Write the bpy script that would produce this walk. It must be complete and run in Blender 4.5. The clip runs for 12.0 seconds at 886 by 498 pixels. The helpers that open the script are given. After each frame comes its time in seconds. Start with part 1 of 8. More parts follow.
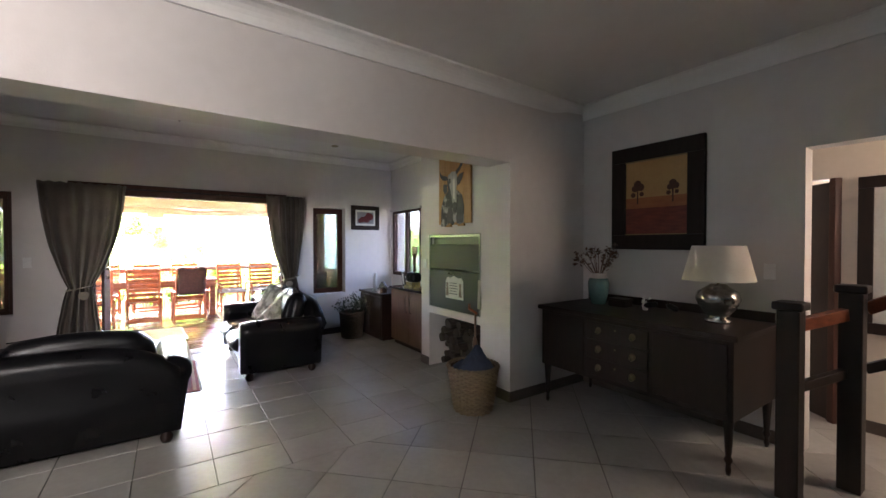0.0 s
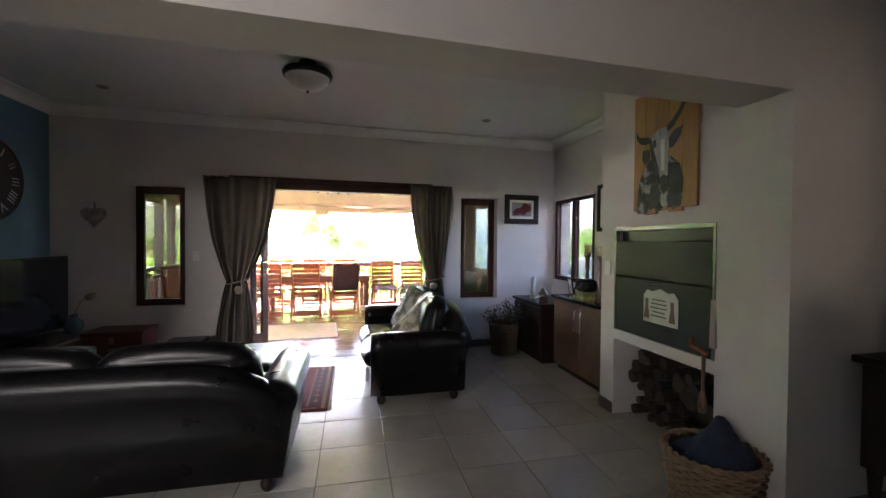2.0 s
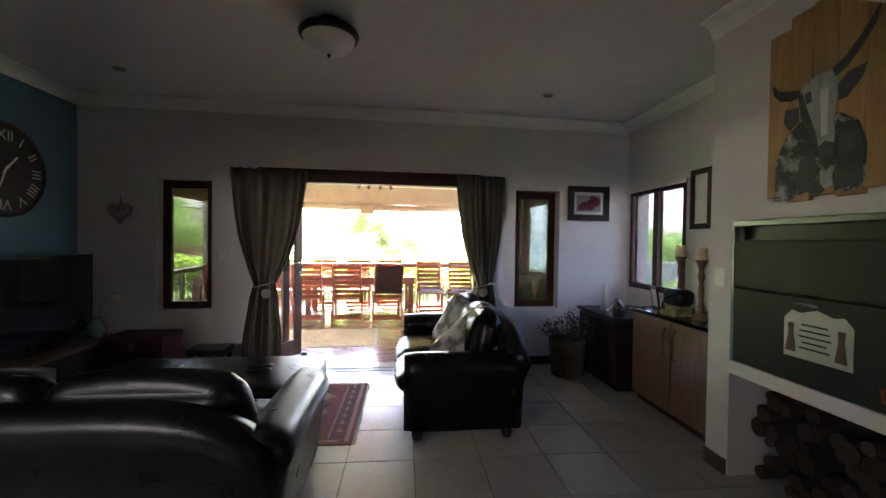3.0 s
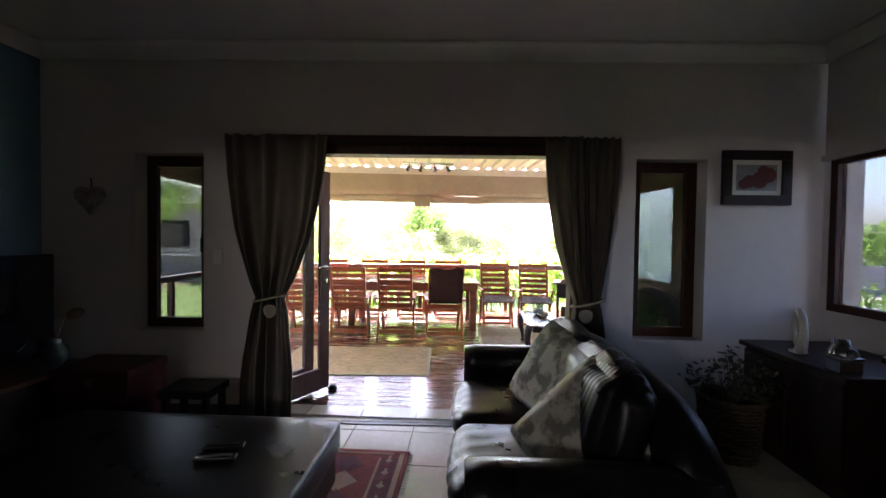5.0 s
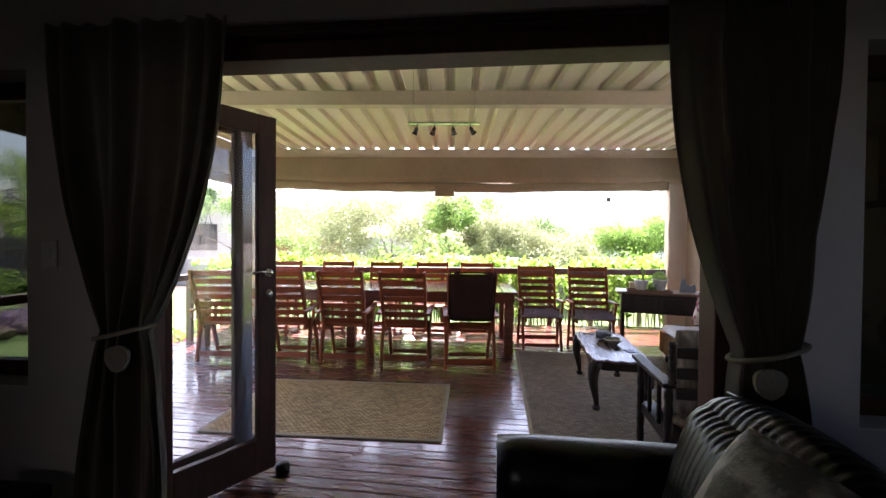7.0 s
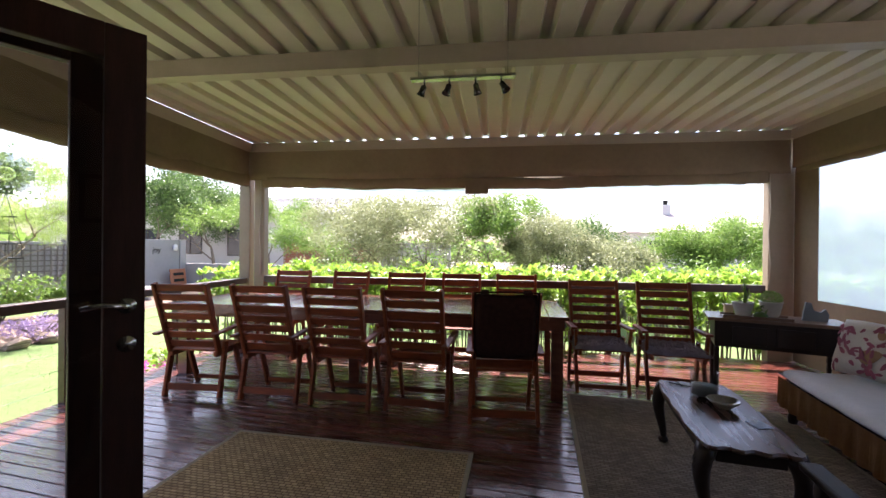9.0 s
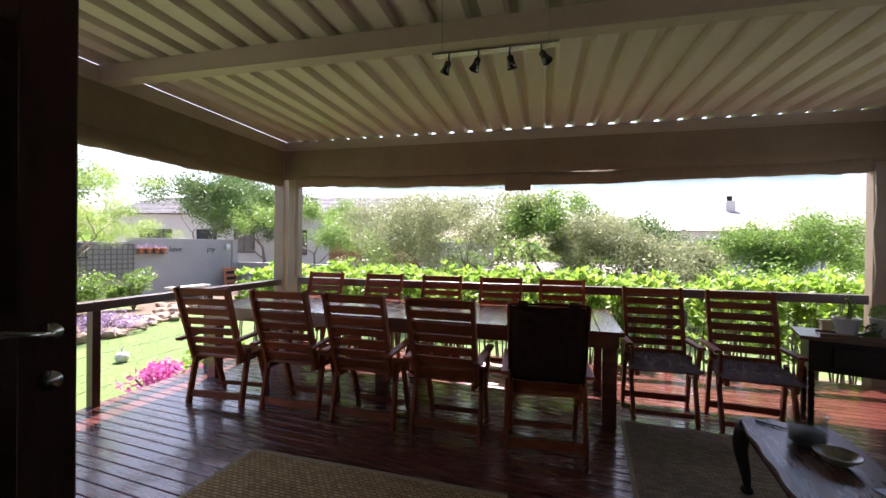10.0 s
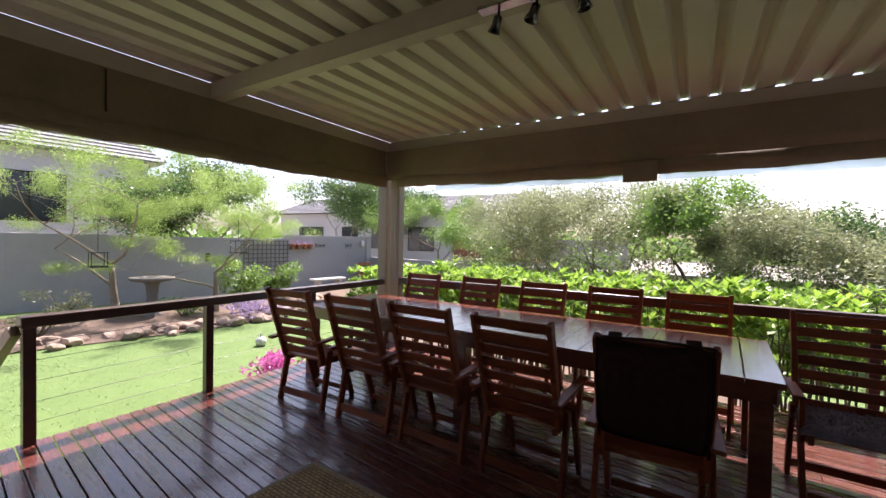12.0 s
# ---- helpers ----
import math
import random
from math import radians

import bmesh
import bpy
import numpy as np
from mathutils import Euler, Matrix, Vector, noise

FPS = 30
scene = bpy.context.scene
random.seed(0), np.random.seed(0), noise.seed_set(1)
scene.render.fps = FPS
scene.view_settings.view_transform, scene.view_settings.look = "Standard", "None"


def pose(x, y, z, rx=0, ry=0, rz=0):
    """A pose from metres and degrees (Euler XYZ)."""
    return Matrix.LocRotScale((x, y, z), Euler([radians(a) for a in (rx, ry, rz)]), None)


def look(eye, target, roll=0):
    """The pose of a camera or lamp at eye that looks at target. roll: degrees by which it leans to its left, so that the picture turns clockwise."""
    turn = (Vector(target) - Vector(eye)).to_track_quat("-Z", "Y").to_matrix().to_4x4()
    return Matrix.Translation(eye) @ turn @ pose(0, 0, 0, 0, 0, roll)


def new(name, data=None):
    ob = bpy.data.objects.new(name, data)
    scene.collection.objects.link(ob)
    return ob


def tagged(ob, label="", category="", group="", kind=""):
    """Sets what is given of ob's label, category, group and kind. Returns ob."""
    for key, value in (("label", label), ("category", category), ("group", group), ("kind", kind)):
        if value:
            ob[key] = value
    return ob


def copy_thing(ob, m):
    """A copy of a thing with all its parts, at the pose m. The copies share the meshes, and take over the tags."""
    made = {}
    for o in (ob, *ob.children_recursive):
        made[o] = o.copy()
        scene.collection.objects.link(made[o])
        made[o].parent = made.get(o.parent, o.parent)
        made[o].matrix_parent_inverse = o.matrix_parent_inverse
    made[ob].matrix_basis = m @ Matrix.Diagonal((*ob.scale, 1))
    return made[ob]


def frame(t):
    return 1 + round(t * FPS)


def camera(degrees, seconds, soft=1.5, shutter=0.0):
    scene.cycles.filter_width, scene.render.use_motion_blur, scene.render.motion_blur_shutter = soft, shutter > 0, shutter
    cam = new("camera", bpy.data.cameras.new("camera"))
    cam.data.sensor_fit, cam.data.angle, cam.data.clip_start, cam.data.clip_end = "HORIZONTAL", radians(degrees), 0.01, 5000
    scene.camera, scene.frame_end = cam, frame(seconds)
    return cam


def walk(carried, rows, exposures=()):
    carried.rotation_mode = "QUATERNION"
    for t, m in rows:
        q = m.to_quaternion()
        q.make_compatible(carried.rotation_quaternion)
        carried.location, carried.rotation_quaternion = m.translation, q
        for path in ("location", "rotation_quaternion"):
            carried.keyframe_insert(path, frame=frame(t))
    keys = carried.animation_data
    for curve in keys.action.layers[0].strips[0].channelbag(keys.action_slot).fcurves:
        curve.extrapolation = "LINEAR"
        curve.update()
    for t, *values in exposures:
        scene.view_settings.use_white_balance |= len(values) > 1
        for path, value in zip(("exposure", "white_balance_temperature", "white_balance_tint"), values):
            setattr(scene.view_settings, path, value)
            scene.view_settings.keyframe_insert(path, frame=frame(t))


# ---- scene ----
cam = camera(95.2, 12.0)
ROWS = [
    (0.0, 1.826, 1.183, 1.513, -34.11, -0.79, 0.00),
    (0.5, 1.939, 1.428, 1.513, -28.82, -0.86, 0.09),
    (1.0, 2.054, 1.706, 1.506, -22.94, -0.94, 0.20),
    (1.5, 2.168, 2.016, 1.494, -17.37, -1.00, 0.34),
    (2.0, 2.275, 2.354, 1.479, -12.80, -0.99, 0.49),
    (2.5, 2.367, 2.709, 1.467, -8.95, -0.95, 0.64),
    (3.0, 2.432, 3.072, 1.463, -5.63, -0.95, 0.76),
    (3.5, 2.462, 3.436, 1.465, -2.90, -1.01, 0.84),
    (4.0, 2.464, 3.803, 1.467, -0.59, -1.10, 0.89),
    (4.5, 2.450, 4.180, 1.463, 1.36, -1.21, 0.87),
    (5.0, 2.436, 4.573, 1.448, 2.98, -1.32, 0.80),
    (5.5, 2.429, 4.978, 1.422, 4.33, -1.35, 0.70),
    (6.0, 2.429, 5.384, 1.394, 5.57, -1.29, 0.58),
    (6.5, 2.435, 5.780, 1.369, 6.72, -1.14, 0.49),
    (7.0, 2.444, 6.153, 1.352, 7.61, -0.89, 0.44),
    (7.5, 2.453, 6.493, 1.343, 8.36, -0.57, 0.43),
    (8.0, 2.456, 6.798, 1.343, 9.39, -0.28, 0.47),
    (8.5, 2.452, 7.067, 1.352, 11.12, -0.12, 0.52),
    (9.0, 2.445, 7.306, 1.367, 13.69, -0.08, 0.56),
    (9.5, 2.441, 7.519, 1.385, 16.69, -0.15, 0.59),
    (10.0, 2.439, 7.711, 1.402, 20.01, -0.30, 0.63),
    (10.5, 2.442, 7.880, 1.419, 24.06, -0.48, 0.70),
    (11.0, 2.462, 8.033, 1.435, 28.84, -0.64, 0.80),
    (11.5, 2.505, 8.177, 1.454, 33.72, -0.80, 0.92),
    (12.0, 2.575, 8.320, 1.477, 38.29, -1.12, 1.03),
]
EXPOSURES = [(t, e, 6250, 23) for t, e in ((0, 7.05), (1.5, 6.6), (3, 6.05), (5, 5.0), (6.5, 3.85), (8.5, 2.5), (10, 1.95), (12, 1.52))]
walk(cam, [(t, pose(x, y, z, 90 + pitch, 0, yaw) @ pose(0, 0, 0, 0, 0, lean)) for t, x, y, z, yaw, pitch, lean in ROWS], EXPOSURES)

# ---- light ----
world = bpy.data.worlds.new("sky")
scene.world = world
world.use_nodes = True
wn = world.node_tree.nodes
sky = wn.new("ShaderNodeTexSky")
sky.sky_type, sky.sun_disc = "NISHITA", False
sky.sun_elevation, sky.sun_rotation = radians(58), radians(-23)
sky.air_density, sky.dust_density = 1.0, 3.0
world.node_tree.links.new(sky.outputs[0], wn["Background"].inputs[0])
wn["Background"].inputs[1].default_value = 0.11

sun = new("sun", bpy.data.lights.new("sun", "SUN"))
sun.data.energy, sun.data.angle, sun.data.color = 5.0, radians(0.6), (1.0, 0.95, 0.87)
sun.matrix_world = look((0, 0, 30), (0.23 * 10, -0.55 * 10, 20))


# area lamp standing in for light whose source is out of view
def added_lamp(x, y, z, tx, ty, tz, w, h, watts, colour):
    lamp = new("added_light", bpy.data.lights.new("added_light", "AREA"))
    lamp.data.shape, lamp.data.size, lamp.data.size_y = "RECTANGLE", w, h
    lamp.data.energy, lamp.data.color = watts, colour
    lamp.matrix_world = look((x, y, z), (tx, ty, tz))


# added lamp behind the camera, in an assumed hall window, lighting beam and ceiling
added_lamp(-1.3, -0.66, 2.52, -1.3, 0.6, 3.5, 1.7, 0.62, 3.5, (1.0, 0.97, 0.86))

# ---- materials ----


def material(name, colour, colour2=None, scale=6.0, rough=0.6, metal=0.0, bump=0.0, bump_scale=60.0, vary=0.0,
             coat=0.0, stretch=(1, 1, 1), spec=0.5, sheen=0.0, trans=0.0, fine=0.35, rough2=None):
    """A surface with two scales of variation; vary: how far single pieces differ in brightness."""
    m = bpy.data.materials.new(name)
    m.use_nodes = True
    n, l = m.node_tree.nodes, m.node_tree.links
    b = n["Principled BSDF"]
    b.inputs["Roughness"].default_value, b.inputs["Metallic"].default_value = rough, metal
    b.inputs["Coat Weight"].default_value, b.inputs["Specular IOR Level"].default_value = coat, spec
    b.inputs["Coat Roughness"].default_value = 0.12
    b.inputs["Sheen Weight"].default_value, b.inputs["Transmission Weight"].default_value = sheen, trans
    co = n.new("ShaderNodeTexCoord")
    mp = n.new("ShaderNodeMapping")
    mp.inputs["Scale"].default_value = stretch
    l.new(co.outputs["Object"], mp.inputs[0])
    where = mp.outputs[0]
    info = n.new("ShaderNodeObjectInfo")
    if vary:
        add = n.new("ShaderNodeVectorMath")
        add.operation = "MULTIPLY_ADD"
        l.new(info.outputs["Random"], add.inputs[0])
        add.inputs[1].default_value = (37.0, 53.0, 71.0)
        l.new(where, add.inputs[2])
        where = add.outputs[0]
    c2 = colour2 or tuple(c * 0.82 for c in colour)
    big, small = n.new("ShaderNodeTexNoise"), n.new("ShaderNodeTexNoise")
    for tex, s, d in ((big, scale, 4), (small, scale * 9, 3)):
        tex.inputs["Scale"].default_value, tex.inputs["Detail"].default_value = s, d
        l.new(where, tex.inputs["Vector"])
    fac = n.new("ShaderNodeMix")
    fac.inputs[0].default_value = fine
    l.new(big.outputs[0], fac.inputs[2])
    l.new(small.outputs[0], fac.inputs[3])
    ramp = n.new("ShaderNodeValToRGB")
    ramp.color_ramp.elements[0].position, ramp.color_ramp.elements[1].position = 0.32, 0.68
    ramp.color_ramp.elements[0].color, ramp.color_ramp.elements[1].color = (*c2, 1), (*colour, 1)
    l.new(fac.outputs[0], ramp.inputs[0])
    out = ramp.outputs[0]
    if vary:
        hsv = n.new("ShaderNodeHueSaturation")
        rng = n.new("ShaderNodeMapRange")
        rng.inputs[3].default_value, rng.inputs[4].default_value = 1 - vary, 1 + vary
        l.new(info.outputs["Random"], rng.inputs[0])
        l.new(rng.outputs[0], hsv.inputs["Value"])
        l.new(out, hsv.inputs["Color"])
        out = hsv.outputs[0]
    l.new(out, b.inputs["Base Color"])
    if rough2 is not None:
        rr = n.new("ShaderNodeMapRange")
        rr.inputs[1].default_value, rr.inputs[2].default_value = 0.35, 0.65
        rr.inputs[3].default_value, rr.inputs[4].default_value = rough, rough2
        l.new(big.outputs[0], rr.inputs[0])
        l.new(rr.outputs[0], b.inputs["Roughness"])
    if bump:
        bt = n.new("ShaderNodeTexNoise")
        bt.inputs["Scale"].default_value, bt.inputs["Detail"].default_value = bump_scale, 3
        l.new(where, bt.inputs["Vector"])
        bn = n.new("ShaderNodeBump")
        bn.inputs["Strength"].default_value, bn.inputs["Distance"].default_value = bump, 0.01
        l.new(bt.outputs[0], bn.inputs["Height"])
        l.new(bn.outputs[0], b.inputs["Normal"])
    return m


def leafy(name, colour, colour2, glow=0.35):
    """Leaves: every leaf differs a little, and light comes through them."""
    m = bpy.data.materials.new(name)
    m.use_nodes = True
    n, l = m.node_tree.nodes, m.node_tree.links
    b = n["Principled BSDF"]
    geo = n.new("ShaderNodeNewGeometry")
    ramp = n.new("ShaderNodeValToRGB")
    ramp.color_ramp.elements[0].color, ramp.color_ramp.elements[1].color = (*colour, 1), (*colour2, 1)
    l.new(geo.outputs["Random Per Island"], ramp.inputs[0])
    l.new(ramp.outputs[0], b.inputs["Base Color"])
    b.inputs["Roughness"].default_value, b.inputs["Specular IOR Level"].default_value = 0.42, 0.5
    tr = n.new("ShaderNodeBsdfTranslucent")
    l.new(ramp.outputs[0], tr.inputs[0])
    mix = n.new("ShaderNodeMixShader")
    mix.inputs[0].default_value = glow
    l.new(b.outputs[0], mix.inputs[1])
    l.new(tr.outputs[0], mix.inputs[2])
    l.new(mix.outputs[0], n["Material Output"].inputs[0])
    return m


def glassy(name, colour=(1, 1, 1), rough=0.0):
    m = bpy.data.materials.new(name)
    m.use_nodes = True
    n, l = m.node_tree.nodes, m.node_tree.links
    tr, gl, mix, fr, pw, sc = (n.new(k) for k in ("ShaderNodeBsdfTransparent", "ShaderNodeBsdfGlossy", "ShaderNodeMixShader", "ShaderNodeLayerWeight", "ShaderNodeMath", "ShaderNodeMath"))
    tr.inputs[0].default_value = (*colour, 1)
    gl.inputs["Roughness"].default_value = rough
    pw.operation, sc.operation = "POWER", "MULTIPLY_ADD"
    pw.inputs[1].default_value, sc.inputs[1].default_value, sc.inputs[2].default_value = 4.0, 0.45, 0.035
    l.new(fr.outputs["Facing"], pw.inputs[0])
    l.new(pw.outputs[0], sc.inputs[0])
    l.new(sc.outputs[0], mix.inputs[0])
    l.new(tr.outputs[0], mix.inputs[1])
    l.new(gl.outputs[0], mix.inputs[2])
    l.new(mix.outputs[0], n["Material Output"].inputs[0])
    return m


WALL = material("wall_paint", (0.62, 0.575, 0.545), (0.56, 0.52, 0.49), 1.2, 0.75, bump=0.08, bump_scale=90)
BLUE = material("blue_paint", (0.10, 0.19, 0.24), (0.085, 0.165, 0.21), 1.5, 0.7, bump=0.08, bump_scale=90)
CEIL = material("ceiling_paint", (0.66, 0.64, 0.62), (0.60, 0.58, 0.56), 0.8, 0.8, bump=0.05)
CORNICE = material("cornice_paint", (0.76, 0.74, 0.71), (0.70, 0.68, 0.65), 3, 0.6)
PASSAGE = material("passage_paint", (0.74, 0.66, 0.56), (0.68, 0.6, 0.5), 2, 0.7)
TILE = material("floor_tile", (0.40, 0.375, 0.345), (0.33, 0.31, 0.285), 2.5, 0.20, bump=0.03, bump_scale=14, vary=0.07, rough2=0.24)
GROUT = material("grout", (0.13, 0.12, 0.11), None, 20, 0.9, bump=0.2)
SKIRT = material("skirting_tile", (0.10, 0.075, 0.06), (0.07, 0.05, 0.04), 6, 0.4)
FRAMEW = material("frame_timber", (0.075, 0.030, 0.021), (0.042, 0.018, 0.013), 4, 0.5, bump=0.1, stretch=(8, 8, 1), spec=0.22)
DARKW = material("dark_stained_wood", (0.024, 0.012, 0.008), (0.012, 0.006, 0.0042), 4, 0.45, bump=0.08, stretch=(6, 6, 1), spec=0.3)
MIDW = material("brown_wood", (0.16, 0.085, 0.045), (0.09, 0.045, 0.025), 4, 0.35, bump=0.08, stretch=(6, 6, 1), coat=0.2)
CHAIRW = material("red_brown_hardwood", (0.25, 0.058, 0.018), (0.115, 0.025, 0.009), 5, 0.48, bump=0.1, stretch=(1.2, 7, 7), spec=0.2, vary=0.25)
TABLEW = material("table_hardwood", (0.20, 0.065, 0.035), (0.10, 0.03, 0.018), 3, 0.15, bump=0.06, stretch=(1.2, 9, 9), coat=0.5, vary=0.18)
DECKW = material("deck_hardwood", (0.135, 0.038, 0.026), (0.07, 0.02, 0.015), 3, 0.16, bump=0.12, bump_scale=40, stretch=(1, 10, 10), coat=0.65, vary=0.22, rough2=0.34)
RAILW = material("rail_timber", (0.075, 0.030, 0.020), (0.035, 0.016, 0.012), 4, 0.3, bump=0.1, stretch=(3, 3, 3), coat=0.2)
LEATHER = material("black_leather", (0.006, 0.006, 0.007), (0.004, 0.004, 0.005), 5, 0.27, bump=0.12, bump_scale=120, rough2=0.34, spec=0.28)
CURTAIN = material("taupe_curtain", (0.150, 0.127, 0.103), (0.112, 0.094, 0.074), 5, 0.9, bump=0.3, bump_scale=260, sheen=0.3)
CANVAS = material("beige_canvas", (0.22, 0.17, 0.105), (0.17, 0.13, 0.08), 2.0, 0.85, bump=0.2, bump_scale=30)
ROOFST = material("cream_roof_sheet", (0.62, 0.565, 0.47), (0.56, 0.505, 0.415), 1.5, 0.5)
BEAMP = material("painted_beam", (0.48, 0.41, 0.32), (0.42, 0.355, 0.27), 2, 0.5, bump=0.05)
SISALB = material("sisal_border", (0.36, 0.30, 0.2), None, 30, 0.9, bump=0.3)
REDRUG = material("red_rug", (0.22, 0.035, 0.035), (0.13, 0.02, 0.03), 30, 0.95, bump=0.5, bump_scale=200)
RUGDARK = material("rug_navy", (0.11, 0.028, 0.045), None, 30, 0.95, bump=0.5, bump_scale=200)
RUGPALE = material("rug_pale", (0.36, 0.22, 0.16), None, 30, 0.95, bump=0.5, bump_scale=200)
WICKER = material("wicker", (0.30, 0.21, 0.12), (0.16, 0.105, 0.06), 30, 0.6, bump=0.3, vary=0.1)
DENIM = material("navy_cloth", (0.035, 0.05, 0.09), (0.015, 0.02, 0.04), 9, 0.95, bump=0.5, bump_scale=200)
GLASS = glassy("door_glass")
TINTED = glassy("tinted_window_glass", (0.22, 0.23, 0.22))
TINT_PALE = glassy("pale_window_glass", (0.25, 0.262, 0.28))
POSTP = material("post_paint", (0.32, 0.255, 0.18), (0.26, 0.205, 0.14), 3, 0.6, bump=0.05)
STICKER = glassy("frosted_sticker", (0.72, 0.74, 0.74), 0.3)
CLEARV = glassy("clear_blind_vinyl", (0.90, 0.94, 0.97), 0.06)
_n, _l = CLEARV.node_tree.nodes, CLEARV.node_tree.links
_haze, _mix = _n.new("ShaderNodeBsdfTranslucent"), _n.new("ShaderNodeMixShader")
_haze.inputs[0].default_value, _mix.inputs[0].default_value = (0.88, 0.92, 0.95, 1), 0.45
_l.new(_n["Mix Shader"].outputs[0], _mix.inputs[1])
_l.new(_haze.outputs[0], _mix.inputs[2])
_l.new(_mix.outputs[0], _n["Material Output"].inputs[0])
STEELD = material("dark_green_steel", (0.012, 0.015, 0.013), (0.009, 0.012, 0.010), 3, 0.48, spec=0.25, bump=0.02)
BLACK = material("black_metal", (0.018, 0.018, 0.018), None, 8, 0.35, metal=0.6)
CHROME = material("brushed_chrome", (0.62, 0.62, 0.62), (0.5, 0.5, 0.5), 20, 0.18, metal=1.0)
BRASS = material("aged_brass", (0.32, 0.27, 0.18), (0.22, 0.18, 0.11), 12, 0.35, metal=1.0)
WHITEP = material("white_plastic", (0.78, 0.76, 0.73), None, 6, 0.35)
IVORY = material("ivory_wax", (0.72, 0.58, 0.36), None, 6, 0.5)
SHADE = material("linen_shade", (0.62, 0.56, 0.49), (0.56, 0.5, 0.43), 4, 0.9, bump=0.2, bump_scale=300)
SILVER = material("mercury_glass", (0.55, 0.53, 0.50), (0.18, 0.17, 0.16), 26, 0.15, metal=0.9, bump=0.3, bump_scale=45)
TEAL = material("teal_glaze", (0.13, 0.25, 0.225), (0.09, 0.17, 0.155), 5, 0.2, coat=0.4)
PALECER = material("pale_ceramic", (0.62, 0.60, 0.56), (0.5, 0.48, 0.44), 6, 0.35)
TERRA = material("terracotta", (0.42, 0.16, 0.08), (0.32, 0.12, 0.06), 6, 0.8, bump=0.2)
TWIG = material("dry_twig", (0.09, 0.05, 0.035), None, 20, 0.8)
BARK = material("bark", (0.20, 0.16, 0.115), (0.10, 0.08, 0.06), 8, 0.9, bump=0.8, bump_scale=25)
PALEBARK = material("pale_bark", (0.30, 0.24, 0.17), (0.18, 0.14, 0.10), 6, 0.9, bump=0.7, bump_scale=22)
PAVING = material("pale_paving", (0.30, 0.265, 0.225), (0.23, 0.20, 0.17), 1.5, 0.9, bump=0.4)
LAWN = material("lawn_soil", (0.115, 0.175, 0.045), (0.08, 0.13, 0.03), 1.3, 0.95, bump=0.8, bump_scale=60, fine=0.5)
EARTH = material("bed_soil", (0.16, 0.105, 0.07), (0.10, 0.065, 0.045), 3, 0.95, bump=0.8, bump_scale=18)
PLASTER = material("garden_wall_plaster", (0.36, 0.34, 0.335), (0.31, 0.295, 0.29), 0.7, 0.85, bump=0.2, bump_scale=40)
HOUSEP = material("house_plaster", (0.55, 0.53, 0.50), (0.49, 0.47, 0.44), 0.6, 0.85, bump=0.1)
BRICK = material("face_brick", (0.30, 0.105, 0.06), (0.20, 0.07, 0.045), 3, 0.9, bump=0.3, vary=0.2)
MORTAR = material("mortar", (0.34, 0.31, 0.28), None, 10, 0.95)
ROOFT = material("grey_roof_tile", (0.20, 0.19, 0.19), (0.14, 0.135, 0.135), 3, 0.7, vary=0.1)
ROOFB = material("brown_roof_tile", (0.36, 0.31, 0.28), (0.29, 0.25, 0.225), 1, 0.8)
DARKGL = material("dark_house_glass", (0.03, 0.035, 0.04), None, 3, 0.08)
ROCK = material("sandstone_rock", (0.36, 0.26, 0.19), (0.22, 0.16, 0.12), 5, 0.9, bump=0.6, bump_scale=14, vary=0.2)
STONE = material("cast_stone", (0.20, 0.175, 0.15), (0.13, 0.115, 0.10), 6, 0.9, bump=0.4)
CUSHG = material("grey_seat_cushion", (0.60, 0.60, 0.595), (0.52, 0.52, 0.52), 4, 0.9, bump=0.25, bump_scale=120)
FRILL = material("orange_valance", (0.64, 0.34, 0.12), (0.48, 0.23, 0.08), 6, 0.9, bump=0.3)
FLEECE = material("purple_grey_fleece", (0.30, 0.245, 0.28), (0.15, 0.12, 0.14), 14, 1.0, bump=1.0, bump_scale=70)
STRIPE = material("striped_cloth", (0.28, 0.23, 0.18), (0.10, 0.075, 0.06), 3, 0.9, stretch=(14, 14, 0.1), fine=0.0)
FLORAL = material("floral_cushion_cloth", (0.40, 0.385, 0.35), (0.15, 0.15, 0.13), 13, 0.9, bump=0.2, bump_scale=200, fine=0.1)
FLORAL.node_tree.nodes["Color Ramp"].color_ramp.elements[0].position = 0.44
FLORAL.node_tree.nodes["Color Ramp"].color_ramp.elements[1].position = 0.55
CREAMCL = material("cream_cloth", (0.60, 0.54, 0.47), None, 6, 0.9, bump=0.2, bump_scale=200)
ROSECL = material("rose_print", (0.28, 0.07, 0.10), (0.20, 0.05, 0.08), 10, 0.9)
OCHRECL = material("ochre_print", (0.30, 0.17, 0.08), None, 10, 0.9)
GREYCL = material("blue_grey_cloth", (0.15, 0.18, 0.205), None, 8, 0.9, bump=0.2, bump_scale=200)
REDLAC = material("red_box", (0.085, 0.012, 0.011), (0.05, 0.008, 0.008), 6, 0.5)
SCREEN = material("screen_glass", (0.008, 0.008, 0.010), None, 3, 0.09)
LEAF_HEDGE = leafy("hedge_leaf", (0.12, 0.23, 0.022), (0.31, 0.46, 0.065), 0.5)
LEAF_OLIVE = leafy("olive_leaf", (0.155, 0.18, 0.075), (0.32, 0.34, 0.175), 0.5)
LEAF_GREEN = leafy("tree_leaf", (0.11, 0.20, 0.035), (0.24, 0.36, 0.08), 0.5)
LEAF_ACACIA = leafy("acacia_leaf", (0.20, 0.31, 0.06), (0.36, 0.47, 0.13), 0.55)
